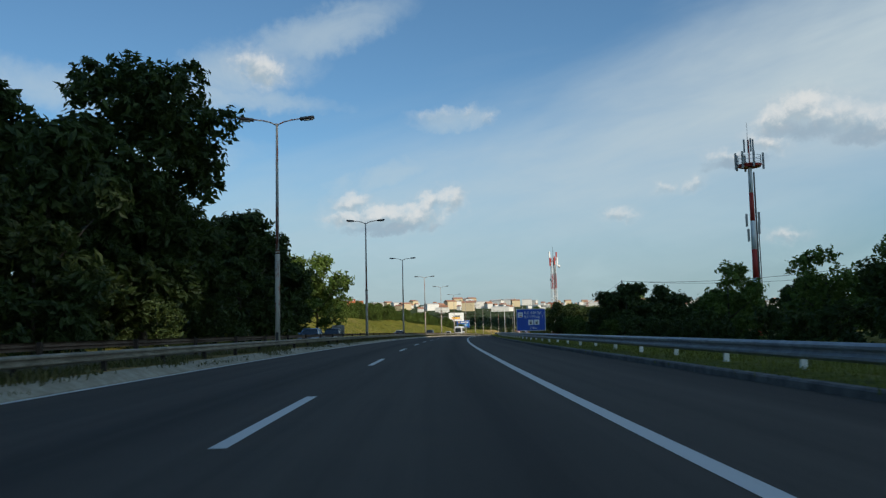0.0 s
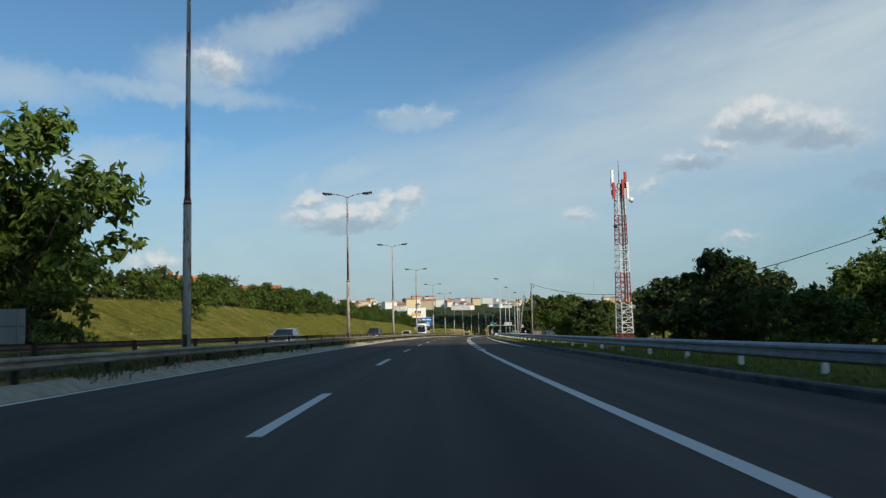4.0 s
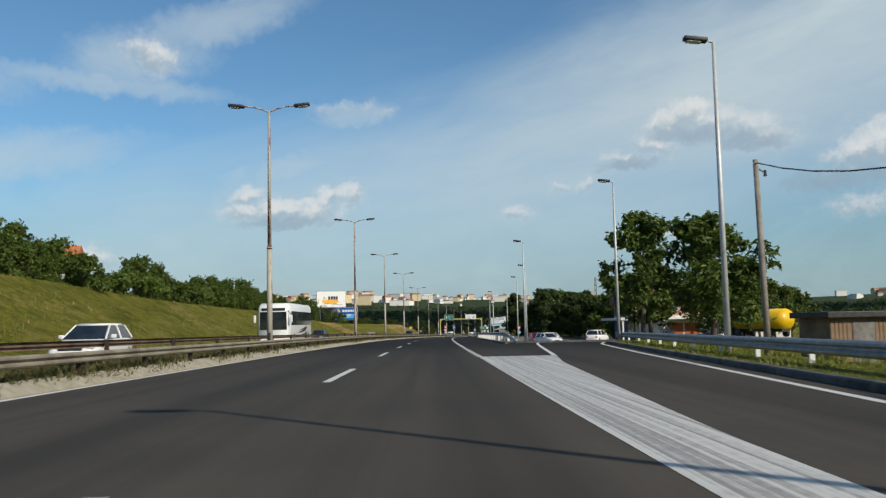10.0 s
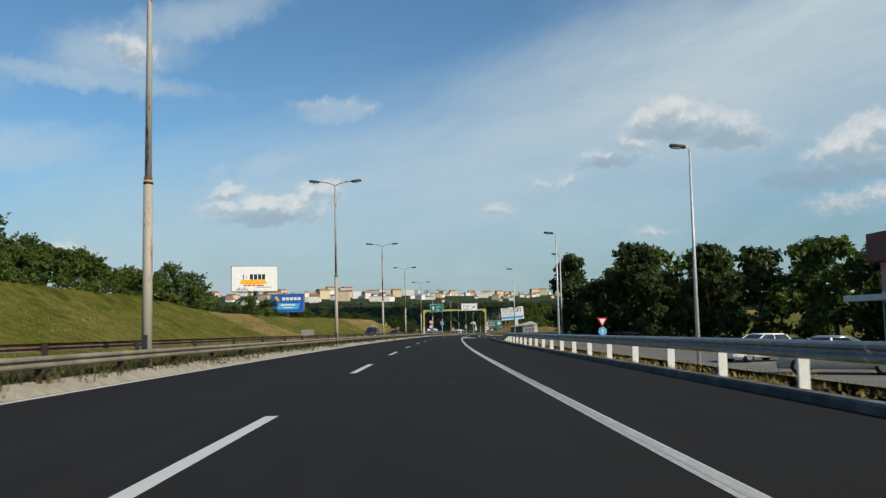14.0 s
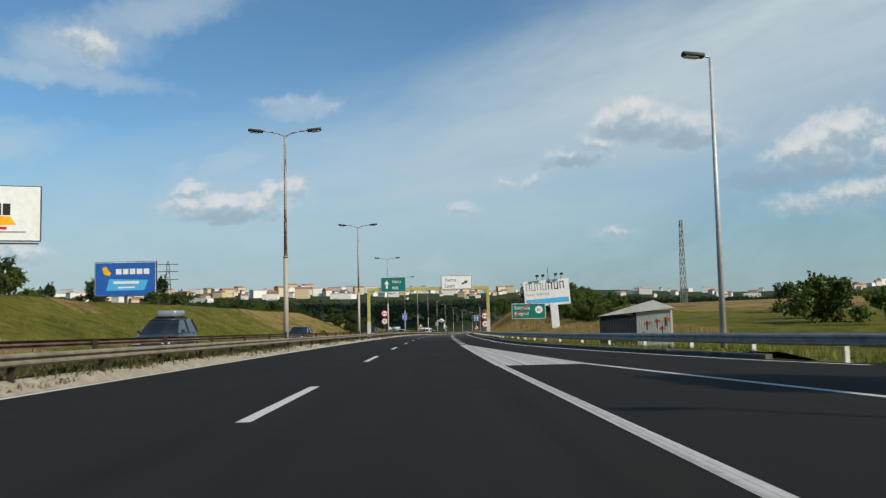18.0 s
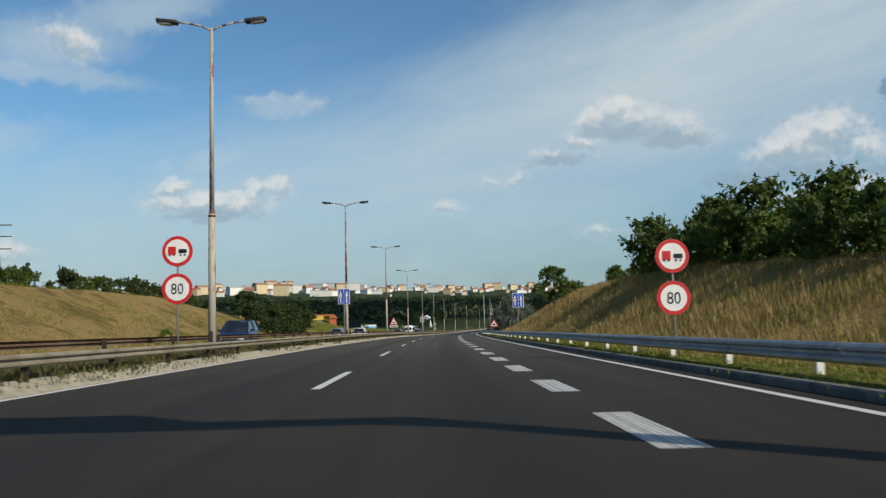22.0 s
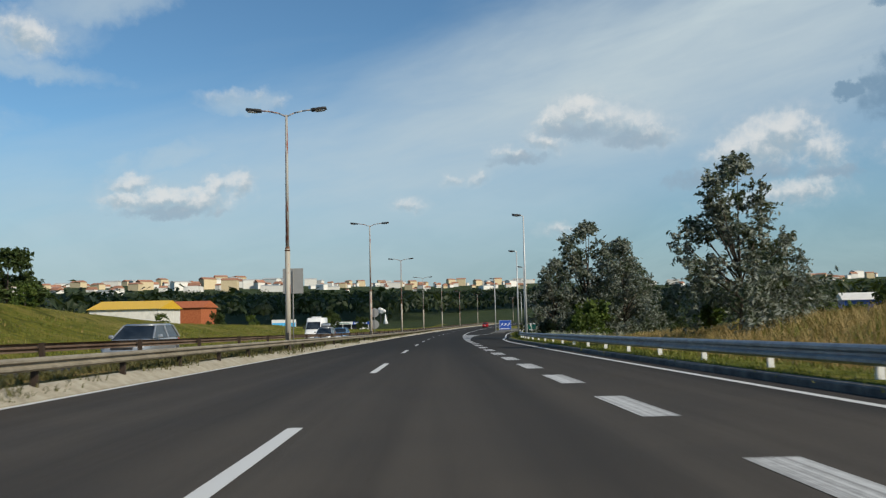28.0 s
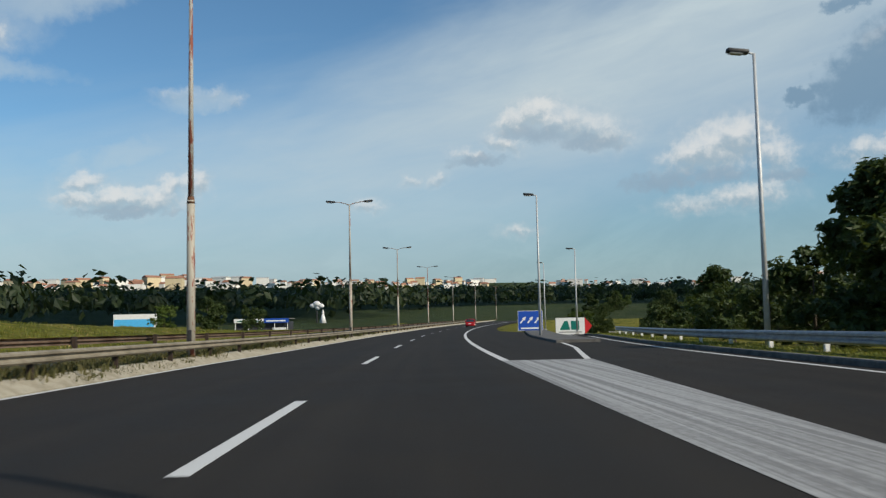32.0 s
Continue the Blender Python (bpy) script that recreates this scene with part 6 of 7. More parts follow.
def station():
    """Two-storey depot with a deep red sheet-metal fascia."""
    ob = empty("depot_building", stand(383.6, 41.2, -1.3, 0), "two-storey depot with a deep red metal fascia and blue doors", "building")
    part("wall", B(-11.0, 14, -6, 10, -0.8, 4.2), RENDER_WHITE, ob, "white ground floor")
    part("upper_wall", B(-11, 14, -6, 10, 4.2, 6.3), PINK_PANEL, ob, "faded pink upper wall")
    part("slab", B(-13.2, 15, -8.2, 11, 3.6, 4.0, bevel=0.04), RENDER_WHITE, ob, "white projecting canopy edge")
    part("fascia", B(-11.6, 14.6, -6.6, 10.6, 6.2, 8.2, bevel=0.05), RED_SHEET, ob, "dark red ribbed fascia")
    rib = mesh_of("rib", *box_data(-0.05, 0.05, -0.04, 0.0, 6.25, 8.15), RED_SHEET)
    for i in range(52):
        piece("rib", rib, ob, Matrix.Translation((-11.4 + i * 0.5, -6.6, 0)))
    for i in range(10):
        x = -10.4 + i * 2.4
        f = part("window", B(x, x + 1.9, -6.05, -5.95, 4.95, 6.15), SIGN_WHITE, ob, "white framed window")
        part("pane", B(x + 0.1, x + 0.9, -6.07, -6.052, 5.05, 6.05), WINDOW, f)
        part("pane", B(x + 1.0, x + 1.8, -6.07, -6.052, 5.05, 6.05), WINDOW, f)
    for i in range(4):
        y = -4.4 + i * 3.4
        f = part("window", B(-11.05, -10.95, y - 0.6, y + 2.75, 4.3, 6.18), DARK_METAL, ob, "dark framed side window")
        part("pane", B(-11.07, -11.052, y - 0.5, y + 1.0, 4.4, 6.08), WINDOW, f)
        part("pane", B(-11.07, -11.052, y + 1.1, y + 2.65, 4.4, 6.08), WINDOW, f)
    for i in range(4):
        x = -10.6 + i * 2.6
        part("garage_door", B(x, x + 2.3, -6.08, -5.95, -0.5, 3.0), BLUE_DOOR if i < 2 else BRICK_RED, ob, "tall garage door")
    for i in range(4):
        part("garage_door", B(-11.08, -10.95, -5.7 + i * 3.9, -2.0 + i * 3.9, -0.5, 3.5), BLUE_DOOR, ob, "dark blue side door")
    for x in (-12.8, -6.5, 0, 6.5):
        part("canopy_post", B(x - 0.12, x + 0.12, -8.0, -7.76, -0.8, 3.6), RENDER_WHITE, ob)
    part("air_conditioner", B(-6.5, -5.6, -6.5, -6.1, 4.2, 4.85, bevel=0.03), SIGN_WHITE, ob)
    part("aerial_mast", T((-3.6, 3.2, 8.1), (-3.6, 3.2, 19.0), 0.05, 0.02, 6), SIGN_POST, ob)
    part("aerial_arm", T((-4.4, 3.2, 12.8), (-2.6, 3.2, 12.8), 0.03, seg=5), SIGN_POST, ob)
    part("dish", T((-3.3, 3.1, 10.2), (-3.3, 2.9, 10.25), 0.4, 0.65, 16), SIGN_BACK, ob, "round grey dish", True)


def kiosk():
    ob = empty("kiosk", on_ground(270.5, 14.2, 8, 0.25), "small brown timber kiosk with a flat dark roof", "kiosk")
    part("wall", B(-1.1, 1.1, -0.9, 0.9, -0.2, 1.75), BROWN_BOARD, ob)
    part("roof", B(-1.3, 1.3, -1.15, 1.15, 1.75, 1.95, bevel=0.02), DARK_METAL, ob)
    part("door", B(-0.3, 0.5, -0.93, -0.9, -0.1, 1.6), SHED_GREY, ob)
    plank = mesh_of("plank", *box_data(-0.06, 0.06, -0.02, 0.0, -0.1, 1.7), BROWN_BOARD)
    for i in range(15):
        if not 5 <= i <= 10:
            piece("plank", plank, ob, Matrix.Translation((-1.02 + i * 0.146, -0.9, 0)))
    ob = empty("dark_kiosk", stand(322, 19.8, -0.94, 6), "dark glazed guard kiosk beside the lay-by", "kiosk")
    part("wall", B(-1.3, 1.3, -1.1, 1.1, -0.2, 2.6, bevel=0.03), DARK_METAL, ob)
    part("roof", B(-1.5, 1.5, -1.3, 1.3, 2.6, 2.8, bevel=0.03), SHED_GREY, ob)
    part("pane", B(-1.0, 1.0, -1.13, -1.1, 0.9, 2.2), WINDOW, ob)
    part("pane", B(-1.33, -1.3, -0.9, 0.9, 0.9, 2.2), WINDOW, ob)


def barn():
    g = on_ground(478.6, 12.0, -10, 0.1)
    ob = empty("sheet_shed", g, "weathered corrugated shed with graffiti and a pale pitched roof", "shed")
    ob.scale.x = 0.68
    w, d = 2.9, 4.4
    # side wall and its ribs coloured dark to stand for their shade
    part("wall", B(-w, 0, -d / 2, d / 2, -0.6, 2.05), DARK_SHEET, ob, "corrugated side wall, its shade put into the dark colour")
    part("wall", B(0, w, -d / 2 - 0.02, d / 2, -0.6, 2.3), PALE_SHEET, ob, "pale corrugated front wall")
    bm = bmesh.new()
    v = [bm.verts.new(p) for p in ((-w - 0.2, -d / 2 - 0.3, 2.0), (1.4, -d / 2 - 0.3, 2.85), (w + 0.2, -d / 2 - 0.3, 2.4), (-w - 0.2, d / 2, 2.0), (1.4, d / 2, 2.85), (w + 0.2, d / 2, 2.4))]
    for f in ((0, 1, 4, 3), (1, 2, 5, 4), (0, 2, 1), (3, 4, 5), (0, 3, 5, 2)):
        bm.faces.new([v[i] for i in f])
    part("roof", bm, PALE_SHEET, ob, "pale metal roof")
    rib = mesh_of("rib", *box_data(-0.04, 0.04, -0.05, 0.0, -0.5, 2.0), DARK_SHEET)
    rib2 = mesh_of("rib", *box_data(-0.04, 0.04, -0.05, 0.0, -0.5, 2.25), PALE_SHEET)
    for i in range(14):
        piece("rib", rib, ob, Matrix.Translation((-w + 0.1 + i * 0.205, -d / 2, 0)))
        piece("rib", rib2, ob, Matrix.Translation((0.1 + i * 0.205, -d / 2 - 0.02, 0)))
    for x, z in ((0.4, 0.9), (0.7, 1.5), (1.1, 0.8), (1.5, 1.6), (1.9, 1.2), (2.2, 1.7)):
        bar(ob, x, x + 0.45, z, z + 0.14, BRICK_RED, -d / 2 - 0.08, "graffiti_bar")
        bar(ob, x + 0.1, x + 0.2, z - 0.3, z + 0.2, SIGN_BLACK, -d / 2 - 0.085, "graffiti_bar")


def tank():
    ob = empty("tank_trailer", stand(343, 38, -0.45, -75), "yellow fuel tank trailer parked behind the trees", "tanker")
    part("tank", T((-5, 0, 2.0), (5, 0, 2.0), 1.2, seg=20), YELLOW_TANK, ob, "", True)
    for x in (-3.3, 0, 3.3):
        part("band", T((x - 0.08, 0, 2.0), (x + 0.08, 0, 2.0), 1.23, seg=20), STEEL, ob)
    part("chassis", B(-5, 5, -0.5, 0.5, 0.6, 0.95), DARK_METAL, ob)
    for x in (-4, -2.8, 3.6):
        for y in (-1.0, 1.0):
            part("wheel", T((x, y - 0.15, 0.5), (x, y + 0.15, 0.5), 0.5, seg=16), DARK_METAL, ob)


YELLOW_TANK = flat_paint("tank_yellow", (0.75, 0.45, 0.01), 0.4)
station()
kiosk()
barn()
tank()


def sheds_beyond():
    for s, l, w, d, h, wall, roof, turn, label in (
            (829, -59.6, 12, 15, 5.2, RENDER_WHITE, YELLOW_TANK, 6, "low workshop with a bright yellow roof"),
            (868, -68, 15, 10, 6.2, BRICK_RED, BRICK_RED, 0, "red brick shed under a red roof"),
            (860, 95, 30, 16, 6.0, SIGN_BLUE, RENDER_WHITE, -15, "blue-clad warehouse with pale lower wall")):
        house("shed", w, d, h, 1.6, wall, roof, label, "building", "distant sheds", False, stand(s, l, 0.4, turn) if l < 0 else on_ground(s, l, turn, 0.3))
    for s, l in ((920, -59.5),):
        ob = empty("box_trailer", on_ground(s, l, 15), "pale blue box trailer parked on the grass", "trailer")
        part("box", B(-3.5, 3.5, -1.2, 1.2, 0.9, 3.3, bevel=0.03), MAST_WHITE, ob)
        part("skirt", B(-3.4, 3.4, -1.22, -1.2, 1.0, 2.4), POSTER_CYAN, ob)
        for x in (-2.4, 2.4):
            part("wheel", T((x, -1.1, 0.45), (x, 1.1, 0.45), 0.45, seg=14), DARK_METAL, ob)


def roadside_shop():
    ob = empty("roadside_shop", on_ground(965, -51.5, 6, 0.3), "long low dark roadside shop under a white and blue fascia", "shop")
    part("wall", B(-6, 6, -2.5, 3, -1.0, 2.3), DARK_SHEET, ob)
    part("roof", B(-6.3, 6.3, -3.4, 3.2, 2.9, 3.05, bevel=0.02), SHED_GREY, ob)
    part("fascia", B(-6.3, 0.6, -3.5, -3.4, 2.2, 3.1, bevel=0.01), SIGN_WHITE, ob, "white fascia board")
    part("fascia", B(0.62, 6.3, -3.5, -3.4, 2.1, 3.1, bevel=0.01), SIGN_BLUE, ob, "pale blue fascia board")
    bar(ob, 1.1, 5.6, 2.4, 2.7, SIGN_WHITE, -3.52, "text_bar")
    bar(ob, -5.6, -0.6, 2.45, 2.65, SIGN_GREEN, -3.52, "text_bar")
    for x in (-6.0, -3.0, 0.0, 3.0, 6.0):
        part("post", B(x - 0.08, x + 0.08, -3.3, -3.14, -1.0, 2.9), MAST_WHITE, ob)
    part("counter", B(2.5, 5.6, -3.1, -2.6, -1.0, 1.0, bevel=0.02), MAST_WHITE, ob)


def white_tower():
    ob = empty("roadside_tower", on_ground(1047, -66, 0, 0.3), "white conical tower with a square cap beside the road", "tower")
    part("base", B(-1.1, 1.1, -1.1, 1.1, -1.0, 0.6, bevel=0.05), MAST_WHITE, ob)
    part("cone", T((0, 0, 0.6), (0, 0, 4.2), 1.25, 0.3, 14), MAST_WHITE, ob, "tapering white body", True)
    part("cap", T((0, 0, 4.1), (0, 0, 5.4), 0.45, 0.12, 10), MAST_WHITE, ob)
    ob = empty("roadside_sculpture", on_ground(1054, -71, 0, 0.3), "white sculpture of rounded lobes on a dark post", "sculpture")
    part("post", T((0, 0, -1), (0, 0, 6.2), 0.25, seg=8), DARK_METAL, ob)
    for x, z, r in ((-1.5, 6.6, 1.0), (0.0, 7.2, 1.25), (1.5, 6.5, 1.05), (0.4, 5.9, 0.9)):
        bm = bmesh.new()
        bmesh.ops.create_icosphere(bm, subdivisions=3, radius=r, matrix=Matrix.Translation((x, 0, z)) @ Matrix.Diagonal((1.1, 0.7, 0.8, 1)))
        part("lobe", bm, MAST_WHITE, ob, "", True)


sheds_beyond()
roadside_shop()
white_tower()


# ---- the town on the far ridge and the woods below it ----
def town():
    rnd = random.Random(9)
    kinds = []
    for k, (w, d, h, rh, wall, roof) in enumerate(((14, 11, 6, 4.2, RENDER_WHITE, TOWN_ROOF), (17, 12, 7.5, 4.5, RENDER_CREAM, TOWN_ROOF), (12, 11, 6.5, 4.6, RENDER_WHITE, TOWN_ROOF),
                                                   (26, 14, 10, 2.0, RENDER_WHITE, PALE_SHEET), (20, 13, 11, 3.0, RENDER_CREAM, TOWN_ROOF), (40, 20, 7, 1.5, RENDER_WHITE, PALE_SHEET))):
        kinds.append(house("house", w, d, h, rh, wall, roof, "pale town house with a tiled roof on the far ridge" if k < 3 else "long white block on the far ridge", "house", "town on the ridge", False))
    used = set()
    for i in range(260):
        a = rnd.uniform(-30, 46) if rnd.random() < 0.5 else rnd.uniform(-12, 18)
        r = 2350 + 1000 * rnd.random() ** 0.7
        x, y = r * math.sin(radians(a)), 300 + r * math.cos(radians(a))
        k = rnd.choice((0, 0, 1, 2, 2, 3, 4)) if rnd.random() < 0.93 else 5
        m = Matrix.Translation((x, y, far_hill(x, y) + 2.2)) @ Matrix.Rotation(radians(rnd.uniform(-50, 50) - a), 4, "Z") @ Matrix.Scale(rnd.uniform(1.1, 1.5) if a < 6 else rnd.uniform(0.75, 1.05), 4)
        if k in used:
            copy_thing(kinds[k], m)
        else:
            used.add(k)
            kinds[k].matrix_world = m
    for k in range(6):
        if k not in used:
            kinds[k].matrix_world = Matrix.Translation((0, 2600, far_hill(0, 2600)))


def woods():
    rnd = random.Random(31)
    bend = np.array([tuple(at(s, 0))[:2] for s in range(780, 1230, 30)])
    blobs = []
    for i in range(9000):
        a = rnd.uniform(-40, 55)
        r = 560 + 1560 * rnd.random()
        x, y = r * math.sin(radians(a)), 300 + r * math.cos(radians(a))
        q = noise.noise(Vector((x * 0.004, y * 0.004, 0.3)))
        if r > 1000 and q < -0.3:
            continue
        # keep clear of the road and its verges
        if np.hypot(bend[:, 0] - x, bend[:, 1] - y).min() < (110 if r < 760 else 62):
            continue
        h = rnd.uniform(5, 11) * (1.0 if r < 1500 else 0.9 if r < 2200 else 0.6)
        blobs.append((x, y, far_hill(x, y) + h * 0.5, h * 0.85))
    gen = np.random.default_rng(31)
    b = np.repeat(np.array(blobs), 34, axis=0)
    d = gen.normal(size=(len(b), 3))
    d[:, 2] = np.abs(d[:, 2]) * 0.9 - 0.2
    d /= np.linalg.norm(d, axis=1)[:, None]
    c = b[:, :3] + d * (b[:, 3] * gen.uniform(0.6, 1.15, len(b)))[:, None]
    t = np.cross(d, gen.normal(size=(len(b), 3)))
    t /= np.linalg.norm(t, axis=1)[:, None]
    u = np.cross(d, t)
    s = gen.uniform(0.9, 2.2, len(b))[:, None]
    v = np.stack([c - t * s, c - u * s * 0.6, c + t * s, c + u * s * 0.6 + d * 0.5], 1).reshape(-1, 3)
    f = [(k, k + 1, k + 2, k + 3) for k in range(0, len(v), 4)]
    ob = new("far_woods", mesh_of("far_woods", v, f, LEAF_FAR))
    tagged(ob, "dark green woods covering the valley and far slope", "woods", kind="stuff")


LEAF_FAR = leafy("leaf_far", (0.014, 0.025, 0.013), (0.040, 0.054, 0.021), (0.020, 0.032, 0.016))
town()
woods()


# ---- vehicles ----
TYRE = mottled("tyre_rubber", (0.012, 0.012, 0.012), (0.03, 0.03, 0.03), 8, 0.9)
RIM = flat_paint("alloy_rim", (0.38, 0.38, 0.39), 0.35, 0.7)
GLASS_DARK = mottled("tinted_glass", (0.008, 0.011, 0.014), (0.03, 0.038, 0.045), 1.0, 0.06, 0.0, spec=0.8)
HEADLIGHT = flat_paint("headlight_glass", (0.70, 0.72, 0.74), 0.1)
TAILLIGHT = flat_paint("tail_light_red", (0.35, 0.01, 0.01), 0.2)
COATS = {k: flat_paint("car_paint_" + k, c, 0.25, m, 0.06) for k, c, m in (
    ("white", (0.74, 0.74, 0.73), 0.0), ("silver", (0.38, 0.40, 0.42), 0.5), ("dark", (0.04, 0.045, 0.055), 0.2), ("navy", (0.015, 0.03, 0.09), 0.2),
    ("blue", (0.12, 0.22, 0.36), 0.3), ("red", (0.34, 0.012, 0.015), 0.1))}


def loft(sections):
    """Rings of equal length joined into one skin, ends closed."""
    bm = bmesh.new()
    rings = [[bm.verts.new(p) for p in r] for r in sections]
    n = len(rings[0])
    for a, b in zip(rings, rings[1:]):
        for j in range(n):
            bm.faces.new((a[j], a[(j + 1) % n], b[(j + 1) % n], b[j]))
    bm.faces.new(rings[0][::-1])
    bm.faces.new(rings[-1])
    bmesh.ops.recalc_face_normals(bm, faces=bm.faces)
    return bm


def hull(stations, width, z0):
    """Car skin: stations of (y, top, half-width factor); shoulders rounded."""
    rings = []
    for y, top, f in stations:
        w = width / 2 * f
        rings.append([(-w * 0.90, y, z0), (-w, y, z0 + 0.14), (-w, y, z0 + (top - z0) * 0.62), (-w * 0.94, y, top - 0.05), (-w * 0.78, y, top),
                      (w * 0.78, y, top), (w * 0.94, y, top - 0.05), (w, y, z0 + (top - z0) * 0.62), (w, y, z0 + 0.14), (w * 0.90, y, z0)])
    return loft(rings)


def wheel(ob, x, y, r, w):
    t = part("wheel", T((x - w / 2, y, r), (x + w / 2, y, r), r, seg=20), TYRE, ob, "black tyre", True)
    out = 1 if x > 0 else -1
    part("rim", T((x + out * (w / 2 - 0.03), y, r), (x + out * (w / 2 + 0.012), y, r), r * 0.64, r * 0.58, seg=14), RIM, t)
    for i in range(5):
        a = i * 1.2566
        part("spoke", B(x + out * (w / 2 + 0.012) - 0.008, x + out * (w / 2 + 0.012) + 0.008, -0.03, 0.03, 0.04, r * 0.56,
                        m=Matrix.Translation((0, y, r)) @ Matrix.Rotation(a, 4, "X")), RIM, t)


def car(paint, kind, label, m, roof_box=False, group="passing cars"):
    """Front towards -y."""
    tall = {"hatch": 1.46, "sedan": 1.44, "suv": 1.72, "estate": 1.48}[kind]
    L, W = {"hatch": (4.0, 1.70), "sedan": (4.5, 1.76), "suv": (4.6, 1.84), "estate": (4.6, 1.76)}[kind]
    belt = 0.92 if kind != "suv" else 1.06
    coat = COATS[paint]
    ob = empty("car", m, label, "car", group)
    h = L / 2
    tail = belt - 0.02 if kind == "sedan" else belt + 0.06
    part("body", hull([(-h, 0.55, 0.78), (-h + 0.12, 0.70, 0.93), (-h + 0.55, belt - 0.14, 0.99), (-h + 1.25, belt, 1.0), (0.2, belt + 0.02, 1.0), (h - 0.7, tail, 0.99), (h - 0.12, tail - 0.06, 0.93), (h, 0.6, 0.82)], W, 0.22), coat, ob, "", True)
    front, back = -h + 1.15, {"hatch": h - 0.25, "sedan": h - 0.85, "suv": h - 0.2, "estate": h - 0.2}[kind]
    w = W / 2
    # glazed cabin, pillars and roof
    cab = [[(-w * 0.93, front, belt - 0.02), (w * 0.93, front, belt - 0.02), (w * 0.95, back, belt), (-w * 0.95, back, belt)],
           [(-w * 0.72, front + 0.85, tall - 0.06), (w * 0.72, front + 0.85, tall - 0.06), (w * 0.74, back - 0.35, tall - 0.08), (-w * 0.74, back - 0.35, tall - 0.08)]]
    part("glazing", loft(cab), GLASS_DARK, ob, "dark tinted windows")
    roof = [[(-w * 0.73, front + 0.80, tall - 0.075), (w * 0.73, front + 0.80, tall - 0.075), (w * 0.75, back - 0.32, tall - 0.095), (-w * 0.75, back - 0.32, tall - 0.095)],
            [(-w * 0.64, front + 1.0, tall), (w * 0.64, front + 1.0, tall), (w * 0.66, back - 0.5, tall - 0.01), (-w * 0.66, back - 0.5, tall - 0.01)]]
    part("roof", loft(roof), coat, ob, "", True)
    for sx in (-1, 1):
        part("pillar", T((sx * w * 0.92, front + 0.02, belt - 0.02), (sx * w * 0.72, front + 0.86, tall - 0.06), 0.035, seg=6), coat, ob)
        part("pillar", T((sx * w * 0.955, (front + back) / 2 + 0.15, belt - 0.02), (sx * w * 0.745, (front + back) / 2 + 0.15, tall - 0.07), 0.035, seg=6), coat, ob)
        part("pillar", T((sx * w * 0.95, back - 0.02, belt), (sx * w * 0.745, back - 0.36, tall - 0.08), 0.05, seg=6), coat, ob)
        part("headlight", B(sx * w * 0.70 - 0.18, sx * w * 0.70 + 0.18, -h + 0.03, -h + 0.22, 0.58, 0.72, bevel=0.03), HEADLIGHT, ob, "clear headlight", True)
        part("tail_light", B(sx * w * 0.76 - 0.13, sx * w * 0.76 + 0.13, h - 0.16, h - 0.02, 0.66, 0.86, bevel=0.02), TAILLIGHT, ob, "red tail light")
        part("mirror", B(sx * (w + 0.09) - 0.09, sx * (w + 0.09) + 0.09, front + 0.32, front + 0.42, belt, belt + 0.14, bevel=0.03), coat, ob, "", True)
    part("grille", B(-0.42, 0.42, -h - 0.01, -h + 0.1, 0.52, 0.62, bevel=0.02), DARK_METAL, ob, "black grille")
    part("bumper", B(-w * 0.8, w * 0.8, -h - 0.04, -h + 0.15, 0.28, 0.46, bevel=0.05), coat, ob, "", True)
    part("bumper", B(-w * 0.8, w * 0.8, h - 0.15, h + 0.03, 0.32, 0.52, bevel=0.05), coat, ob, "", True)
    part("plate", B(-0.26, 0.26, -h - 0.055, -h - 0.04, 0.36, 0.46), SIGN_WHITE, ob, "plain white number plate")
    part("plate", B(-0.26, 0.26, h + 0.03, h + 0.04, 0.56, 0.66), SIGN_WHITE, ob, "plain white number plate")
    for sx in (-1, 1):
        for y in (-h + 0.82, h - 0.82):
            wheel(ob, sx * (w - 0.11), y, 0.32 if kind != "suv" else 0.36, 0.2)
    if roof_box:
        part("roof_box", B(-0.45, 0.45, front + 1.1, back - 0.6, tall + 0.06, tall + 0.38, bevel=0.09), COATS["silver"], ob, "grey roof box", True)
        for y in (front + 1.3, back - 0.9):
            part("roof_bar", B(-0.6, 0.6, y - 0.03, y + 0.03, tall - 0.01, tall + 0.07), DARK_METAL, ob)
    return ob


def facing(s, l, turn=0.0):
    """On the opposite carriageway: fronts look back along our road."""
    return stand(s, l, 0.0, turn)


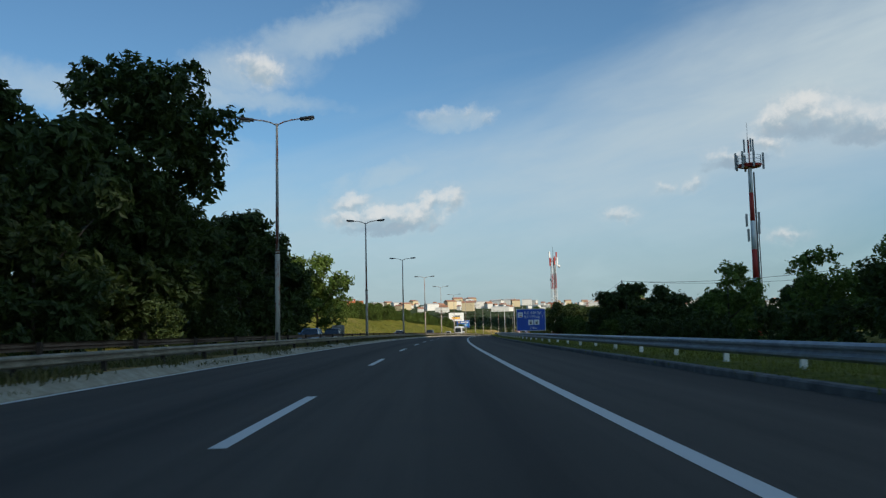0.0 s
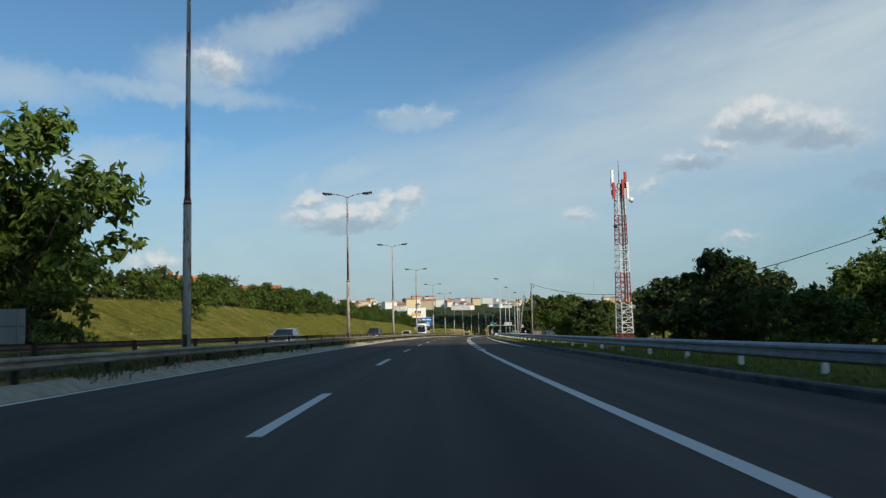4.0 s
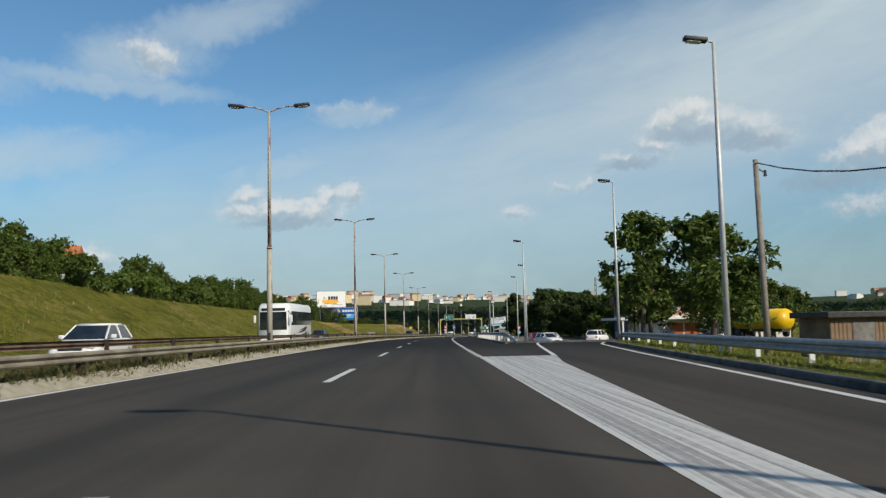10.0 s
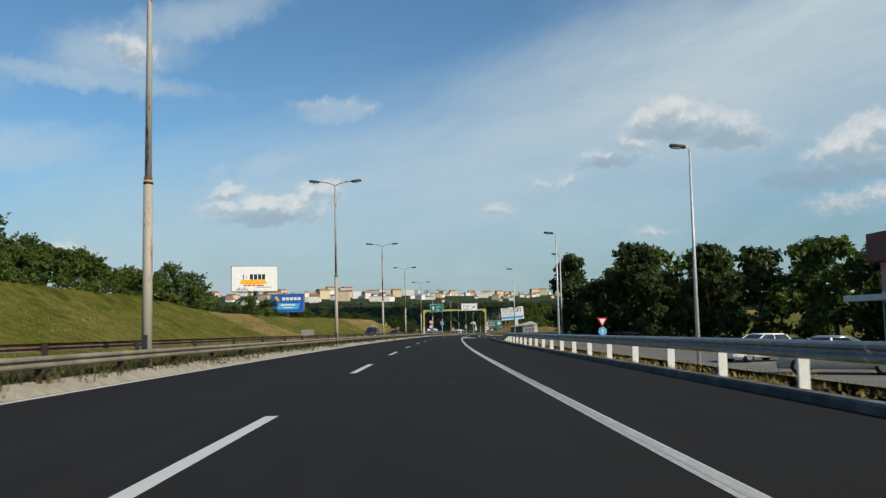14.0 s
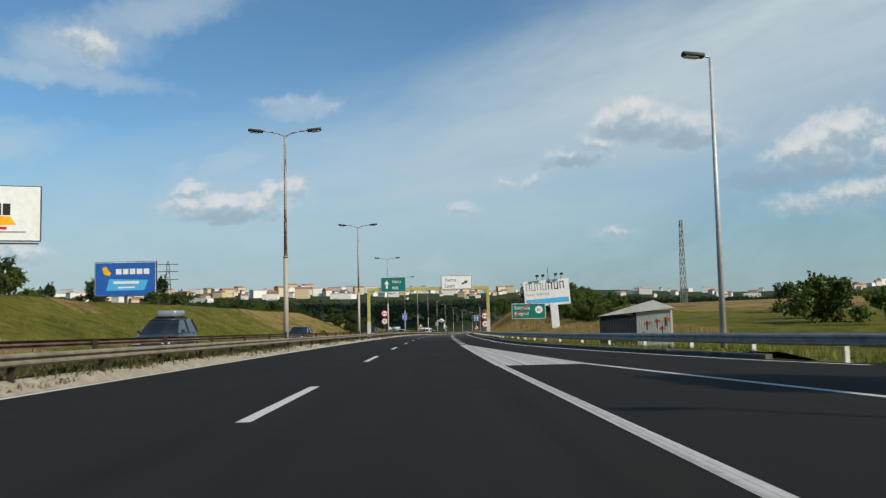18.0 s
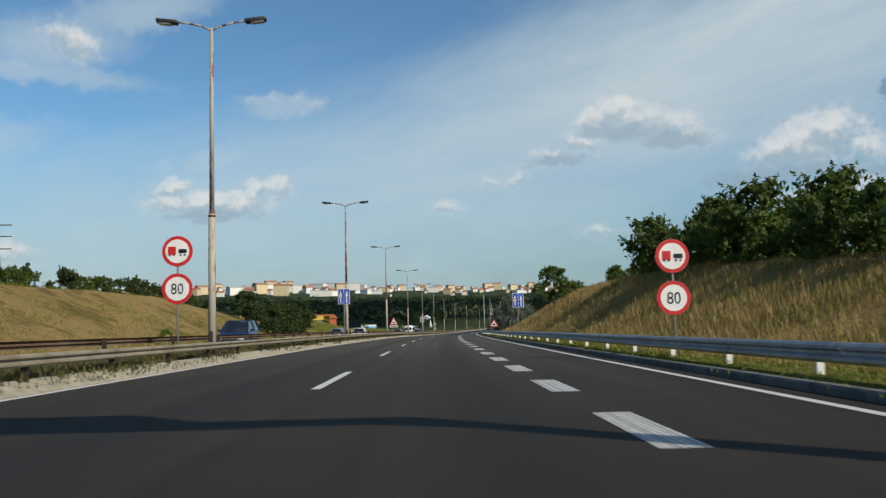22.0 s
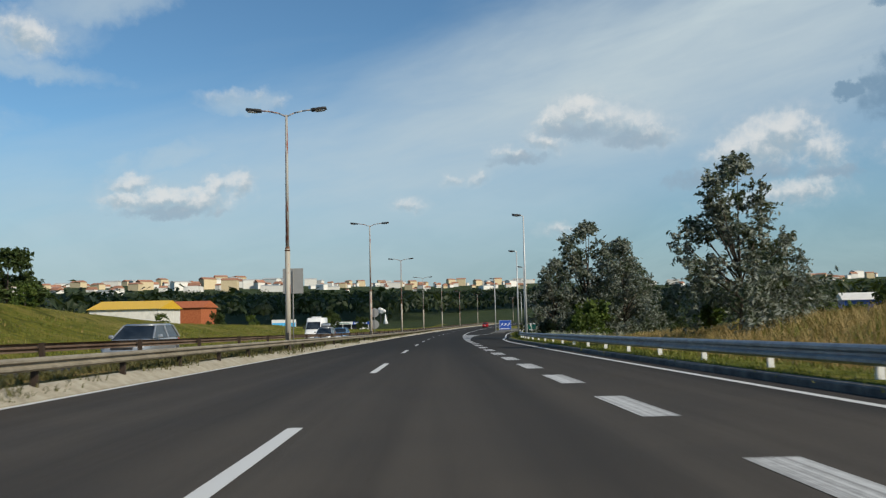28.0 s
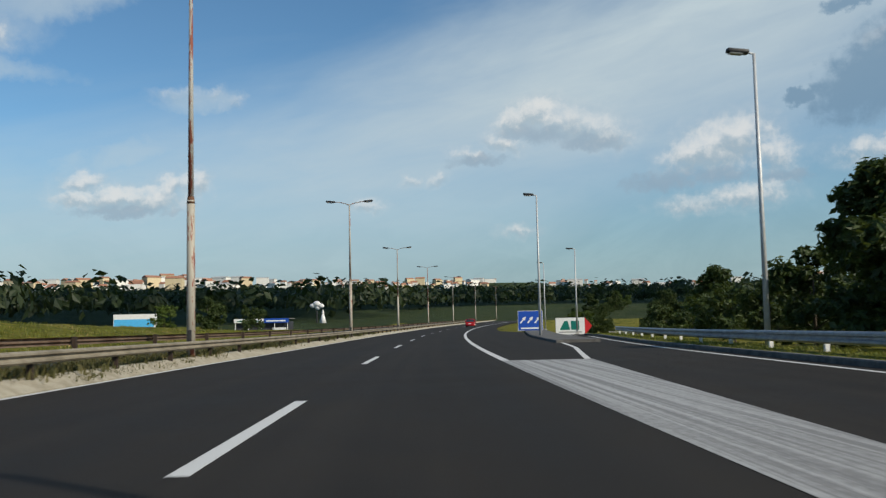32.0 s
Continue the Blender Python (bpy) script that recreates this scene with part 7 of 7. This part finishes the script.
def coach(m):
    ob = empty("coach", m, "white touring coach with dark glazing and a swoosh livery", "coach")
    L, W, H = 11.5, 2.5, 3.45
    h, w = L / 2, W / 2
    rings = []
    for y, f, top, low in ((-h, 0.86, H - 0.5, 0.5), (-h + 0.25, 0.97, H - 0.12, 0.34), (-h + 0.9, 1.0, H, 0.32), (h - 0.4, 1.0, H, 0.32), (h, 0.94, H - 0.25, 0.45)):
        a = w * f
        rings.append([(-a * 0.95, y, low), (-a, y, low + 0.2), (-a, y, top - 0.3), (-a * 0.85, y, top), (a * 0.85, y, top), (a, y, top - 0.3), (a, y, low + 0.2), (a * 0.95, y, low)])
    part("body", loft(rings), COATS["white"], ob, "", True)
    part("windscreen", loft([[(-w * 0.84, -h - 0.03, 1.35), (w * 0.84, -h - 0.03, 1.35), (w * 0.95, -h + 0.24, 1.35), (-w * 0.95, -h + 0.24, 1.35)],
                             [(-w * 0.82, -h - 0.01, 2.75), (w * 0.82, -h - 0.01, 2.75), (w * 0.93, -h + 0.24, 2.9), (-w * 0.93, -h + 0.24, 2.9)]]), GLASS_DARK, ob, "tall dark windscreen")
    part("header", B(-w * 0.75, w * 0.75, -h - 0.02, -h + 0.2, 2.82, 3.05, bevel=0.04), GLASS_DARK, ob, "dark destination box")
    for sx in (-1, 1):
        for i in range(7):
            y = -h + 1.0 + i * 1.45
            part("window", B(sx * (w + 0.005) - 0.015, sx * (w + 0.005) + 0.015, y, y + 1.38, 1.7, 2.8), GLASS_DARK, ob, "tinted side window")
        part("headlight", B(sx * w * 0.66 - 0.22, sx * w * 0.66 + 0.22, -h - 0.01, -h + 0.15, 0.72, 0.9, bevel=0.03), HEADLIGHT, ob)
        part("mirror", B(sx * (w + 0.18) - 0.09, sx * (w + 0.18) + 0.09, -h - 0.12, -h + 0.02, 1.9, 2.5, bevel=0.03), COATS["white"], ob, "long hanging mirror", True)
        part("mirror_arm", T((sx * w * 0.9, -h + 0.1, 2.85), (sx * (w + 0.18), -h - 0.05, 2.5), 0.03, seg=6), DARK_METAL, ob)
        for y in (-h + 2.4, h - 3.0, h - 1.8):
            wheel(ob, sx * (w - 0.14), y, 0.5, 0.28)
        for k, (y0, y1, z) in enumerate(((-1.5, 2.2, 1.05), (-0.8, 2.8, 1.25), (0.6, 3.0, 0.85))):
            part("livery_stroke", loft([[(sx * (w + 0.004), y0, z), (sx * (w + 0.012), y0, z), (sx * (w + 0.012), y0 + 0.05, z + 0.05), (sx * (w + 0.004), y0 + 0.05, z + 0.05)],
                                        [(sx * (w + 0.004), y1, z + 0.12), (sx * (w + 0.012), y1, z + 0.12), (sx * (w + 0.012), y1, z + 0.3), (sx * (w + 0.004), y1, z + 0.3)]]), SIGN_BLACK, ob)
    part("plate", B(-0.26, 0.26, -h - 0.03, -h, 0.48, 0.6), SIGN_WHITE, ob)
    part("bumper", B(-w * 0.82, w * 0.82, -h - 0.02, -h + 0.2, 0.35, 0.66, bevel=0.06), COATS["white"], ob, "", True)


def minibus(m):
    ob = empty("minibus", m, "white high-roof minibus with dark side windows", "van")
    h, w, H = 2.9, 1.0, 2.7
    rings = []
    for y, f, top in ((-h, 0.84, 0.95), (-h + 0.25, 0.95, 1.12), (-h + 0.85, 1.0, 1.32), (-h + 1.5, 1.0, 2.25), (-h + 1.9, 1.0, H), (h - 0.1, 1.0, H), (h, 0.97, H - 0.15)):
        a = w * f
        rings.append([(-a * 0.95, y, 0.3), (-a, y, 0.45), (-a, y, 0.3 + (top - 0.3) * 0.6), (-a * 0.9, y, top - 0.04), (-a * 0.75, y, top), (a * 0.75, y, top), (a * 0.9, y, top - 0.04), (a, y, 0.3 + (top - 0.3) * 0.6), (a, y, 0.45), (a * 0.95, y, 0.3)])
    part("body", loft(rings), COATS["white"], ob, "", True)
    part("windscreen", loft([[(-w * 0.84, -h + 0.82, 1.36), (w * 0.84, -h + 0.82, 1.36), (w * 0.84, -h + 0.95, 1.33), (-w * 0.84, -h + 0.95, 1.33)],
                             [(-w * 0.76, -h + 1.42, 2.22), (w * 0.76, -h + 1.42, 2.22), (w * 0.76, -h + 1.55, 2.18), (-w * 0.76, -h + 1.55, 2.18)]]), GLASS_DARK, ob, "raked dark windscreen")
    for sx in (-1, 1):
        for y0, y1 in ((-h + 1.35, -h + 2.05), (-h + 2.25, -h + 3.5), (-h + 3.6, -h + 4.6), (-h + 4.7, h - 0.3)):
            part("window", B(sx * (w + 0.004) - 0.015, sx * (w + 0.004) + 0.015, y0, y1, 1.35, 2.05, bevel=0.01), GLASS_DARK, ob, "dark side window")
        part("headlight", B(sx * 0.7 - 0.17, sx * 0.7 + 0.17, -h - 0.01, -h + 0.18, 0.68, 0.92, bevel=0.03), HEADLIGHT, ob, "clear headlight", True)
        part("mirror", B(sx * (w + 0.15) - 0.1, sx * (w + 0.15) + 0.1, -h + 1.1, -h + 1.22, 1.35, 1.7, bevel=0.03), DARK_METAL, ob, "", True)
        for y in (-h + 1.0, h - 1.2):
            wheel(ob, sx * (w - 0.12), y, 0.36, 0.22)
    part("grille", B(-0.5, 0.5, -h - 0.02, -h + 0.1, 0.62, 0.8, bevel=0.02), DARK_METAL, ob)
    part("bumper", B(-w * 0.85, w * 0.85, -h - 0.05, -h + 0.15, 0.3, 0.5, bevel=0.05), SIGN_BACK, ob, "grey bumper", True)
    part("plate", B(-0.26, 0.26, -h - 0.065, -h - 0.05, 0.36, 0.46), SIGN_WHITE, ob)
    part("roof_unit", B(-0.5, 0.5, -0.2, 1.0, H, H + 0.14, bevel=0.04), COATS["white"], ob, "", True)


INNER, OUTER_LANE = -12.2, -16.0
for paint, kind, s, l, label, rb in (
        ("blue", "sedan", 77.5, INNER, "grey-blue saloon car on the far carriageway", False),
        ("dark", "hatch", 90, INNER, "dark hatchback following on the far carriageway", False),
        ("silver", "sedan", 162, INNER, "silver saloon car on the far carriageway", False),
        ("dark", "suv", 224, INNER, "dark grey off-roader on the far carriageway", False),
        ("white", "hatch", 273, INNER, "small white hatchback on the far carriageway", False),
        ("navy", "estate", 357, OUTER_LANE, "dark navy estate car on the far carriageway", False),
        ("dark", "suv", 468.5, INNER, "dark off-roader carrying a grey roof box", True),
        ("navy", "estate", 507, INNER, "dark blue estate car on the far carriageway", False),
        ("navy", "suv", 577.5, INNER, "dark blue off-roader on the far carriageway", False),
        ("white", "sedan", 645, INNER, "white saloon car on the far carriageway", False),
        ("silver", "estate", 649.5, OUTER_LANE, "silver estate beside a white saloon", False),
        ("silver", "estate", 707.5, INNER, "silver-grey estate car on the far carriageway", False),
        ("silver", "hatch", 759.5, INNER, "pale silver hatchback on the far carriageway", True),
        ("blue", "sedan", 777, -13.0, "grey-blue saloon car by the median", False)):
    car(paint, kind, label, facing(s, l), rb)
coach(facing(314.5, -12.4))
minibus(facing(777, -16.0))
car("red", "hatch", "small red hatchback driving ahead in the lane", stand(925, 0.1, 0, 180))
for paint, kind, s, l, turn, label in (
        ("red", "hatch", 355, 13.0, 8, "red hatchback parked in the lay-by"), ("white", "hatch", 346.5, 13.6, 25, "white hatchback parked in the lay-by"),
        ("white", "suv", 361, 22, 150, "white off-roader parked before the depot"), ("dark", "sedan", 366, 39.5, 95, "dark saloon parked before the depot"),
        ("dark", "hatch", 354, 29.0, -30, "dark hatchback parked in the lay-by"), ("dark", "suv", 372, 34, 20, "dark off-roader parked at the depot"),
        ("silver", "sedan", 368, 15.5, 60, "silver saloon parked beside the grove"), ("dark", "estate", 372, 45, 80, "dark estate parked near the tankers"),
        ("white", "hatch", 381, 17, -70, "white hatchback parked beside the grove")):
    car(paint, kind, label, stand(s, l, -dip(s, l) - 0.01, turn), group="parked cars")


# striped barrier blocks and lay-by clutter
def striped_barrier():
    ob = empty("striped_barrier", stand(321, 10.6, -0.02 - dip(321, 10.6), 14), "concrete barrier with red and white slanting stripes", "barrier")
    part("block", loft([[(-1.3, -0.25, 0), (1.3, -0.25, 0), (1.3, 0.25, 0), (-1.3, 0.25, 0)], [(-1.3, -0.12, 0.75), (1.3, -0.12, 0.75), (1.3, 0.12, 0.75), (-1.3, 0.12, 0.75)]]), MAST_WHITE, ob)
    for i in range(6):
        x = -1.2 + i * 0.42
        bm = bmesh.new()
        pts = [(x, -0.256, 0.02), (x + 0.22, -0.256, 0.02), (x + 0.08, -0.135, 0.72), (x - 0.14, -0.135, 0.72)]
        pts = [(max(-1.29, p[0]), p[1] - 0.004, p[2]) for p in pts]
        bm.faces.new([bm.verts.new(p) for p in pts])
        r = bmesh.ops.extrude_face_region(bm, geom=bm.faces[:])
        bmesh.ops.translate(bm, vec=(0, 0.006, 0), verts=[v for v in r["geom"] if isinstance(v, bmesh.types.BMVert)])
        part("stripe", bm, SIGN_RED, ob)
    ob = empty("waste_bin", stand(360, 28, -0.92), "grey wheeled waste bin before the depot", "bin")
    part("tub", loft([[(-0.35, -0.35, 0.1), (0.35, -0.35, 0.1), (0.35, 0.35, 0.1), (-0.35, 0.35, 0.1)], [(-0.5, -0.45, 1.1), (0.5, -0.45, 1.1), (0.5, 0.45, 1.1), (-0.5, 0.45, 1.1)]]), SIGN_BACK, ob)
    part("lid", B(-0.52, 0.52, -0.47, 0.47, 1.1, 1.18, bevel=0.02), SIGN_BACK, ob)
    # pole with a round mirror at the lay-by exit
    ob = empty("mirror_pole", stand(343, 26, -0.6), "white pole with floodlights and round signs", "pole")
    part("shaft", T((0, 0, -0.3), (0, 0, 6.0), 0.07, seg=8), MAST_WHITE, ob)
    disc(ob, 0, 2.5, 0.45, BRICK_RED, -0.1, "round_plate")
    disc(ob, 0.9, 2.0, 0.45, SIGN_BACK, -0.1, "round_plate")
    part("floodlight", B(-0.2, 0.2, -0.2, 0.0, 5.9, 6.2, bevel=0.03), DARK_METAL, ob)


striped_barrier()
WORN_LOT = mottled("worn_lot", (0.12, 0.115, 0.10), (0.19, 0.18, 0.16), 0.6, 0.9)


def lay_by():
    """Sloping paving that leaves the road, dips behind the rail and climbs back to it."""
    ss, ls = list(range(299, 433, 3)), [6.9, 7.4, 8.0, 8.8, 10, 12, 15, 19, 24, 29, 34]
    verts = [at(s, l, -0.012 - dip(s, l)) for s in ss for l in ls]
    n = len(ls)
    faces = [(i * n + j, i * n + j + 1, (i + 1) * n + j + 1, (i + 1) * n + j) for i in range(len(ss) - 1) for j in range(n - 1)]
    structure("lay_by", mesh_of("lay_by", verts, faces, WORN_LOT, smooth=True), "dusty worn paving of the lay-by", "pavement")


lay_by()
structure("exit_island", sweep("exit_island", [(0.0, -1.4), (0.0, 0.12), (0.08, 0.15), (2.2, 0.15), (2.2, -1.4)], 815, 880, 3, KERB, True, lerp([(815, 6.0), (835, 6.6), (880, 9.0)])), "grey raised island between road and exit", "pavement")


# ---- grasses: blades in tufts ----
def blades(name, label, spots, low, high, lean, width, mat, per=4, seed=1, spread=0.14):
    """Tufts of curved blades: each bends once on its way to the tip."""
    rnd = random.Random(seed)
    verts, faces = [], []
    for p, k in spots:
        for _ in range(per):
            a = rnd.random() * 6.283
            h = rnd.uniform(low, high) * k
            b = p + Vector((rnd.gauss(0, spread), rnd.gauss(0, spread), -0.03))
            d = Vector((math.cos(a), math.sin(a), 0))
            w = Vector((-d.y, d.x, 0)) * (width * rnd.uniform(0.6, 1.3))
            q = lean * h * rnd.uniform(0.3, 1.0)
            mid = b + d * (q * 0.3) + Vector((0, 0, h * 0.6))
            tip = b + d * q + Vector((0, 0, h))
            n = len(verts)
            verts += [b - w, b + w, mid + w * 0.7, mid - w * 0.7, tip]
            faces += [(n, n + 1, n + 2, n + 3), (n + 3, n + 2, n + 4)]
    ob = new(name, mesh_of(name, verts, faces, mat))
    return tagged(ob, label, "grass", kind="stuff")


def scatter(s0, s1, l0, l1, density, seed, height=None, clump=0.0):
    rnd = random.Random(seed)
    out = []
    n = int((s1 - s0) * abs((l1 - l0) if not callable(l0) else l1) * density)
    for _ in range(n):
        s = rnd.uniform(s0, s1)
        l = (l0(s) + rnd.random() * l1) if callable(l0) else rnd.uniform(l0, l1)
        q = noise.noise(Vector((s * 0.25, l * 0.5, seed)))
        if clump and q < -0.25 + clump * 0.3:
            continue
        p = at(s, l)
        p.z = (road_z(s) + height(l)) if height else ground_z(s, l)
        out.append((p, 0.75 + 0.5 * max(-0.5, q)))
    return out


GRASS_BLADE = leafy("grass_blade", (0.10, 0.125, 0.018), (0.20, 0.20, 0.035), (0.15, 0.15, 0.025))
STRAW = leafy("straw_blade", (0.27, 0.19, 0.07), (0.40, 0.28, 0.115), (0.30, 0.22, 0.08))
WEED = leafy("weed_blade", (0.045, 0.05, 0.016), (0.14, 0.12, 0.045), (0.08, 0.075, 0.025))
_strip = lambda s: KERB_EDGE(s) + 0.22
for a, b, sd in ((-10, 292, 1), (452, 835, 3)):
    blades("verge_grass", "short green and dry verge grass behind the kerb", scatter(a, b, _strip, 1.75, 22, sd, lambda l: 0.11), 0.06, 0.20, 0.9, 0.014, GRASS_BLADE, 4, sd)
blades("verge_grass", "thin dry verge grass behind the kerb", scatter(302, 430, lambda s: KERB_IN(s) + 0.25, 2.6, 8, 2, lambda l: -0.10), 0.06, 0.2, 0.9, 0.014, STRAW, 4, 2)
_bank = lambda l: 0.23 if l < -7.05 else 0.22 - (l + 7.05) * 0.44
blades("median_weeds", "dull green and brown weeds under the old barrier", scatter(-20, 860, -8.4, -6.93, 34, 5, _bank, 0.1), 0.10, 0.30, 0.9, 0.016, WEED, 5, 5)
blades("median_weeds", "sparse dry weeds in the gravel edge", scatter(-20, 800, -7.0, -6.75, 26, 15, _bank, 1.2), 0.03, 0.13, 1.0, 0.014, WEED, 6, 15)
blades("meadow_grass", "tall straw-coloured grass on the roadside bank", scatter(486, 735, lambda s: EDGE_R(s) + 0.1, 13, 12.0, 6), 0.28, 0.72, 1.0, 0.012, STRAW, 6, 6, 0.25)
blades("meadow_grass", "long green grass among the straw on the bank", scatter(-10, 735, lambda s: EDGE_R(s) + 0.1, 10, 2.2, 7, None, 1.0), 0.25, 0.6, 0.8, 0.018, GRASS_BLADE, 6, 7, 0.2)
PALE_WEED = leafy("pale_weed", (0.20, 0.22, 0.13), (0.52, 0.52, 0.42), (0.30, 0.32, 0.2))
blades("flowering_weeds", "tall pale flowering weeds behind the steel rail", scatter(728, 792, lambda s: EDGE_R(s) + 0.8, 3.4, 7.0, 16, None, 0.4), 0.4, 1.1, 0.5, 0.024, PALE_WEED, 9, 16, 0.16)
blades("bank_grass", "long yellow-green grass covering the far bank", scatter(145, 900, -36, -21, 2.6, 8, None, 0.1), 0.12, 0.32, 1.0, 0.028, GRASS_BLADE, 5, 8, 0.25)
blades("bank_grass", "dry straw patches on the far bank", scatter(150, 900, -36, -21, 0.8, 9, None, 1.5), 0.12, 0.34, 1.0, 0.026, STRAW, 5, 9, 0.25)


# ---- unseen clouds added behind the camera to shade the first stretch and the valley ----
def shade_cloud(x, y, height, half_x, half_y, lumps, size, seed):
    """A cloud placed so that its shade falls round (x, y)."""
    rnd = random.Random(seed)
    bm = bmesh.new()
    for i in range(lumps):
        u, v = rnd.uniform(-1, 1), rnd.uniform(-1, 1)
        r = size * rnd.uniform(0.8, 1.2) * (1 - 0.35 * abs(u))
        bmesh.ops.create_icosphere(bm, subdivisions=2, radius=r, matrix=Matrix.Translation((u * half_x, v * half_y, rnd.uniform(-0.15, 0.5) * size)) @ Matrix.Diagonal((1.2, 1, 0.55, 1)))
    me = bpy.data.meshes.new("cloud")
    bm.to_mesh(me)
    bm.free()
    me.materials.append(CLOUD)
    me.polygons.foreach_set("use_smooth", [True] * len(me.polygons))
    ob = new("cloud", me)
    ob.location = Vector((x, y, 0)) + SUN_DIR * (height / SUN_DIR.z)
    tagged(ob, "unseen white heaped cloud added to shade the ground", "cloud", kind="structure")


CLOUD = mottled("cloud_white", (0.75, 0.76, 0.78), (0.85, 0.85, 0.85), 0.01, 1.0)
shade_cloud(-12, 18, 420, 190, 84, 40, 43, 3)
# added only to darken the valley woods
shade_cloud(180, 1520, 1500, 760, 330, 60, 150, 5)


# ---- rails and kerbs, piece by piece ----
guard_rail("guard_rail", -78, 294, RAIL_A, -1, 0.63, 4.0, GALV, POST_WHITE, "galvanised W-beam guard rail on pale posts", "outer guard rails")
guard_rail("guard_rail", 299.2, 428, lerp([(299.2, 5.8), (306, 5.95), (390, 6.2), (430, 6.35)]), -1, 0.72, 4.0, GALV, POST_WHITE, "galvanised W-beam guard rail with a ramped end", "outer guard rails", droop=0.55, first=301.6, post_w=0.18, drop_end=0.6)
guard_rail("guard_rail", 420, 835, RAIL_C, -1, 0.63, 4.0, GALV, POST_WHITE, "galvanised W-beam guard rail curving in from the slip road", "outer guard rails")
guard_rail("guard_rail", -78, 1000, lerp([(-80, -7.3), (130, -7.0), (200, -6.87)]), 1, 0.72, 4.0, OLD_RAIL, DARK_POST, "old dull steel guard rail along the median", "median guard rails", tall=0.72)
guard_rail("guard_rail", -78, 1000, lerp([(-80, -8.75)]), -1, 0.94, 6.0, FAR_RAIL, DARK_POST, "rust-brown guard rail on the far side of the median", "median guard rails", tall=0.6)
kerb_run(-40, 300, KERB_EDGE)
kerb_run(297, 432, KERB_IN)
kerb_run(450, 836, KERB_EDGE)
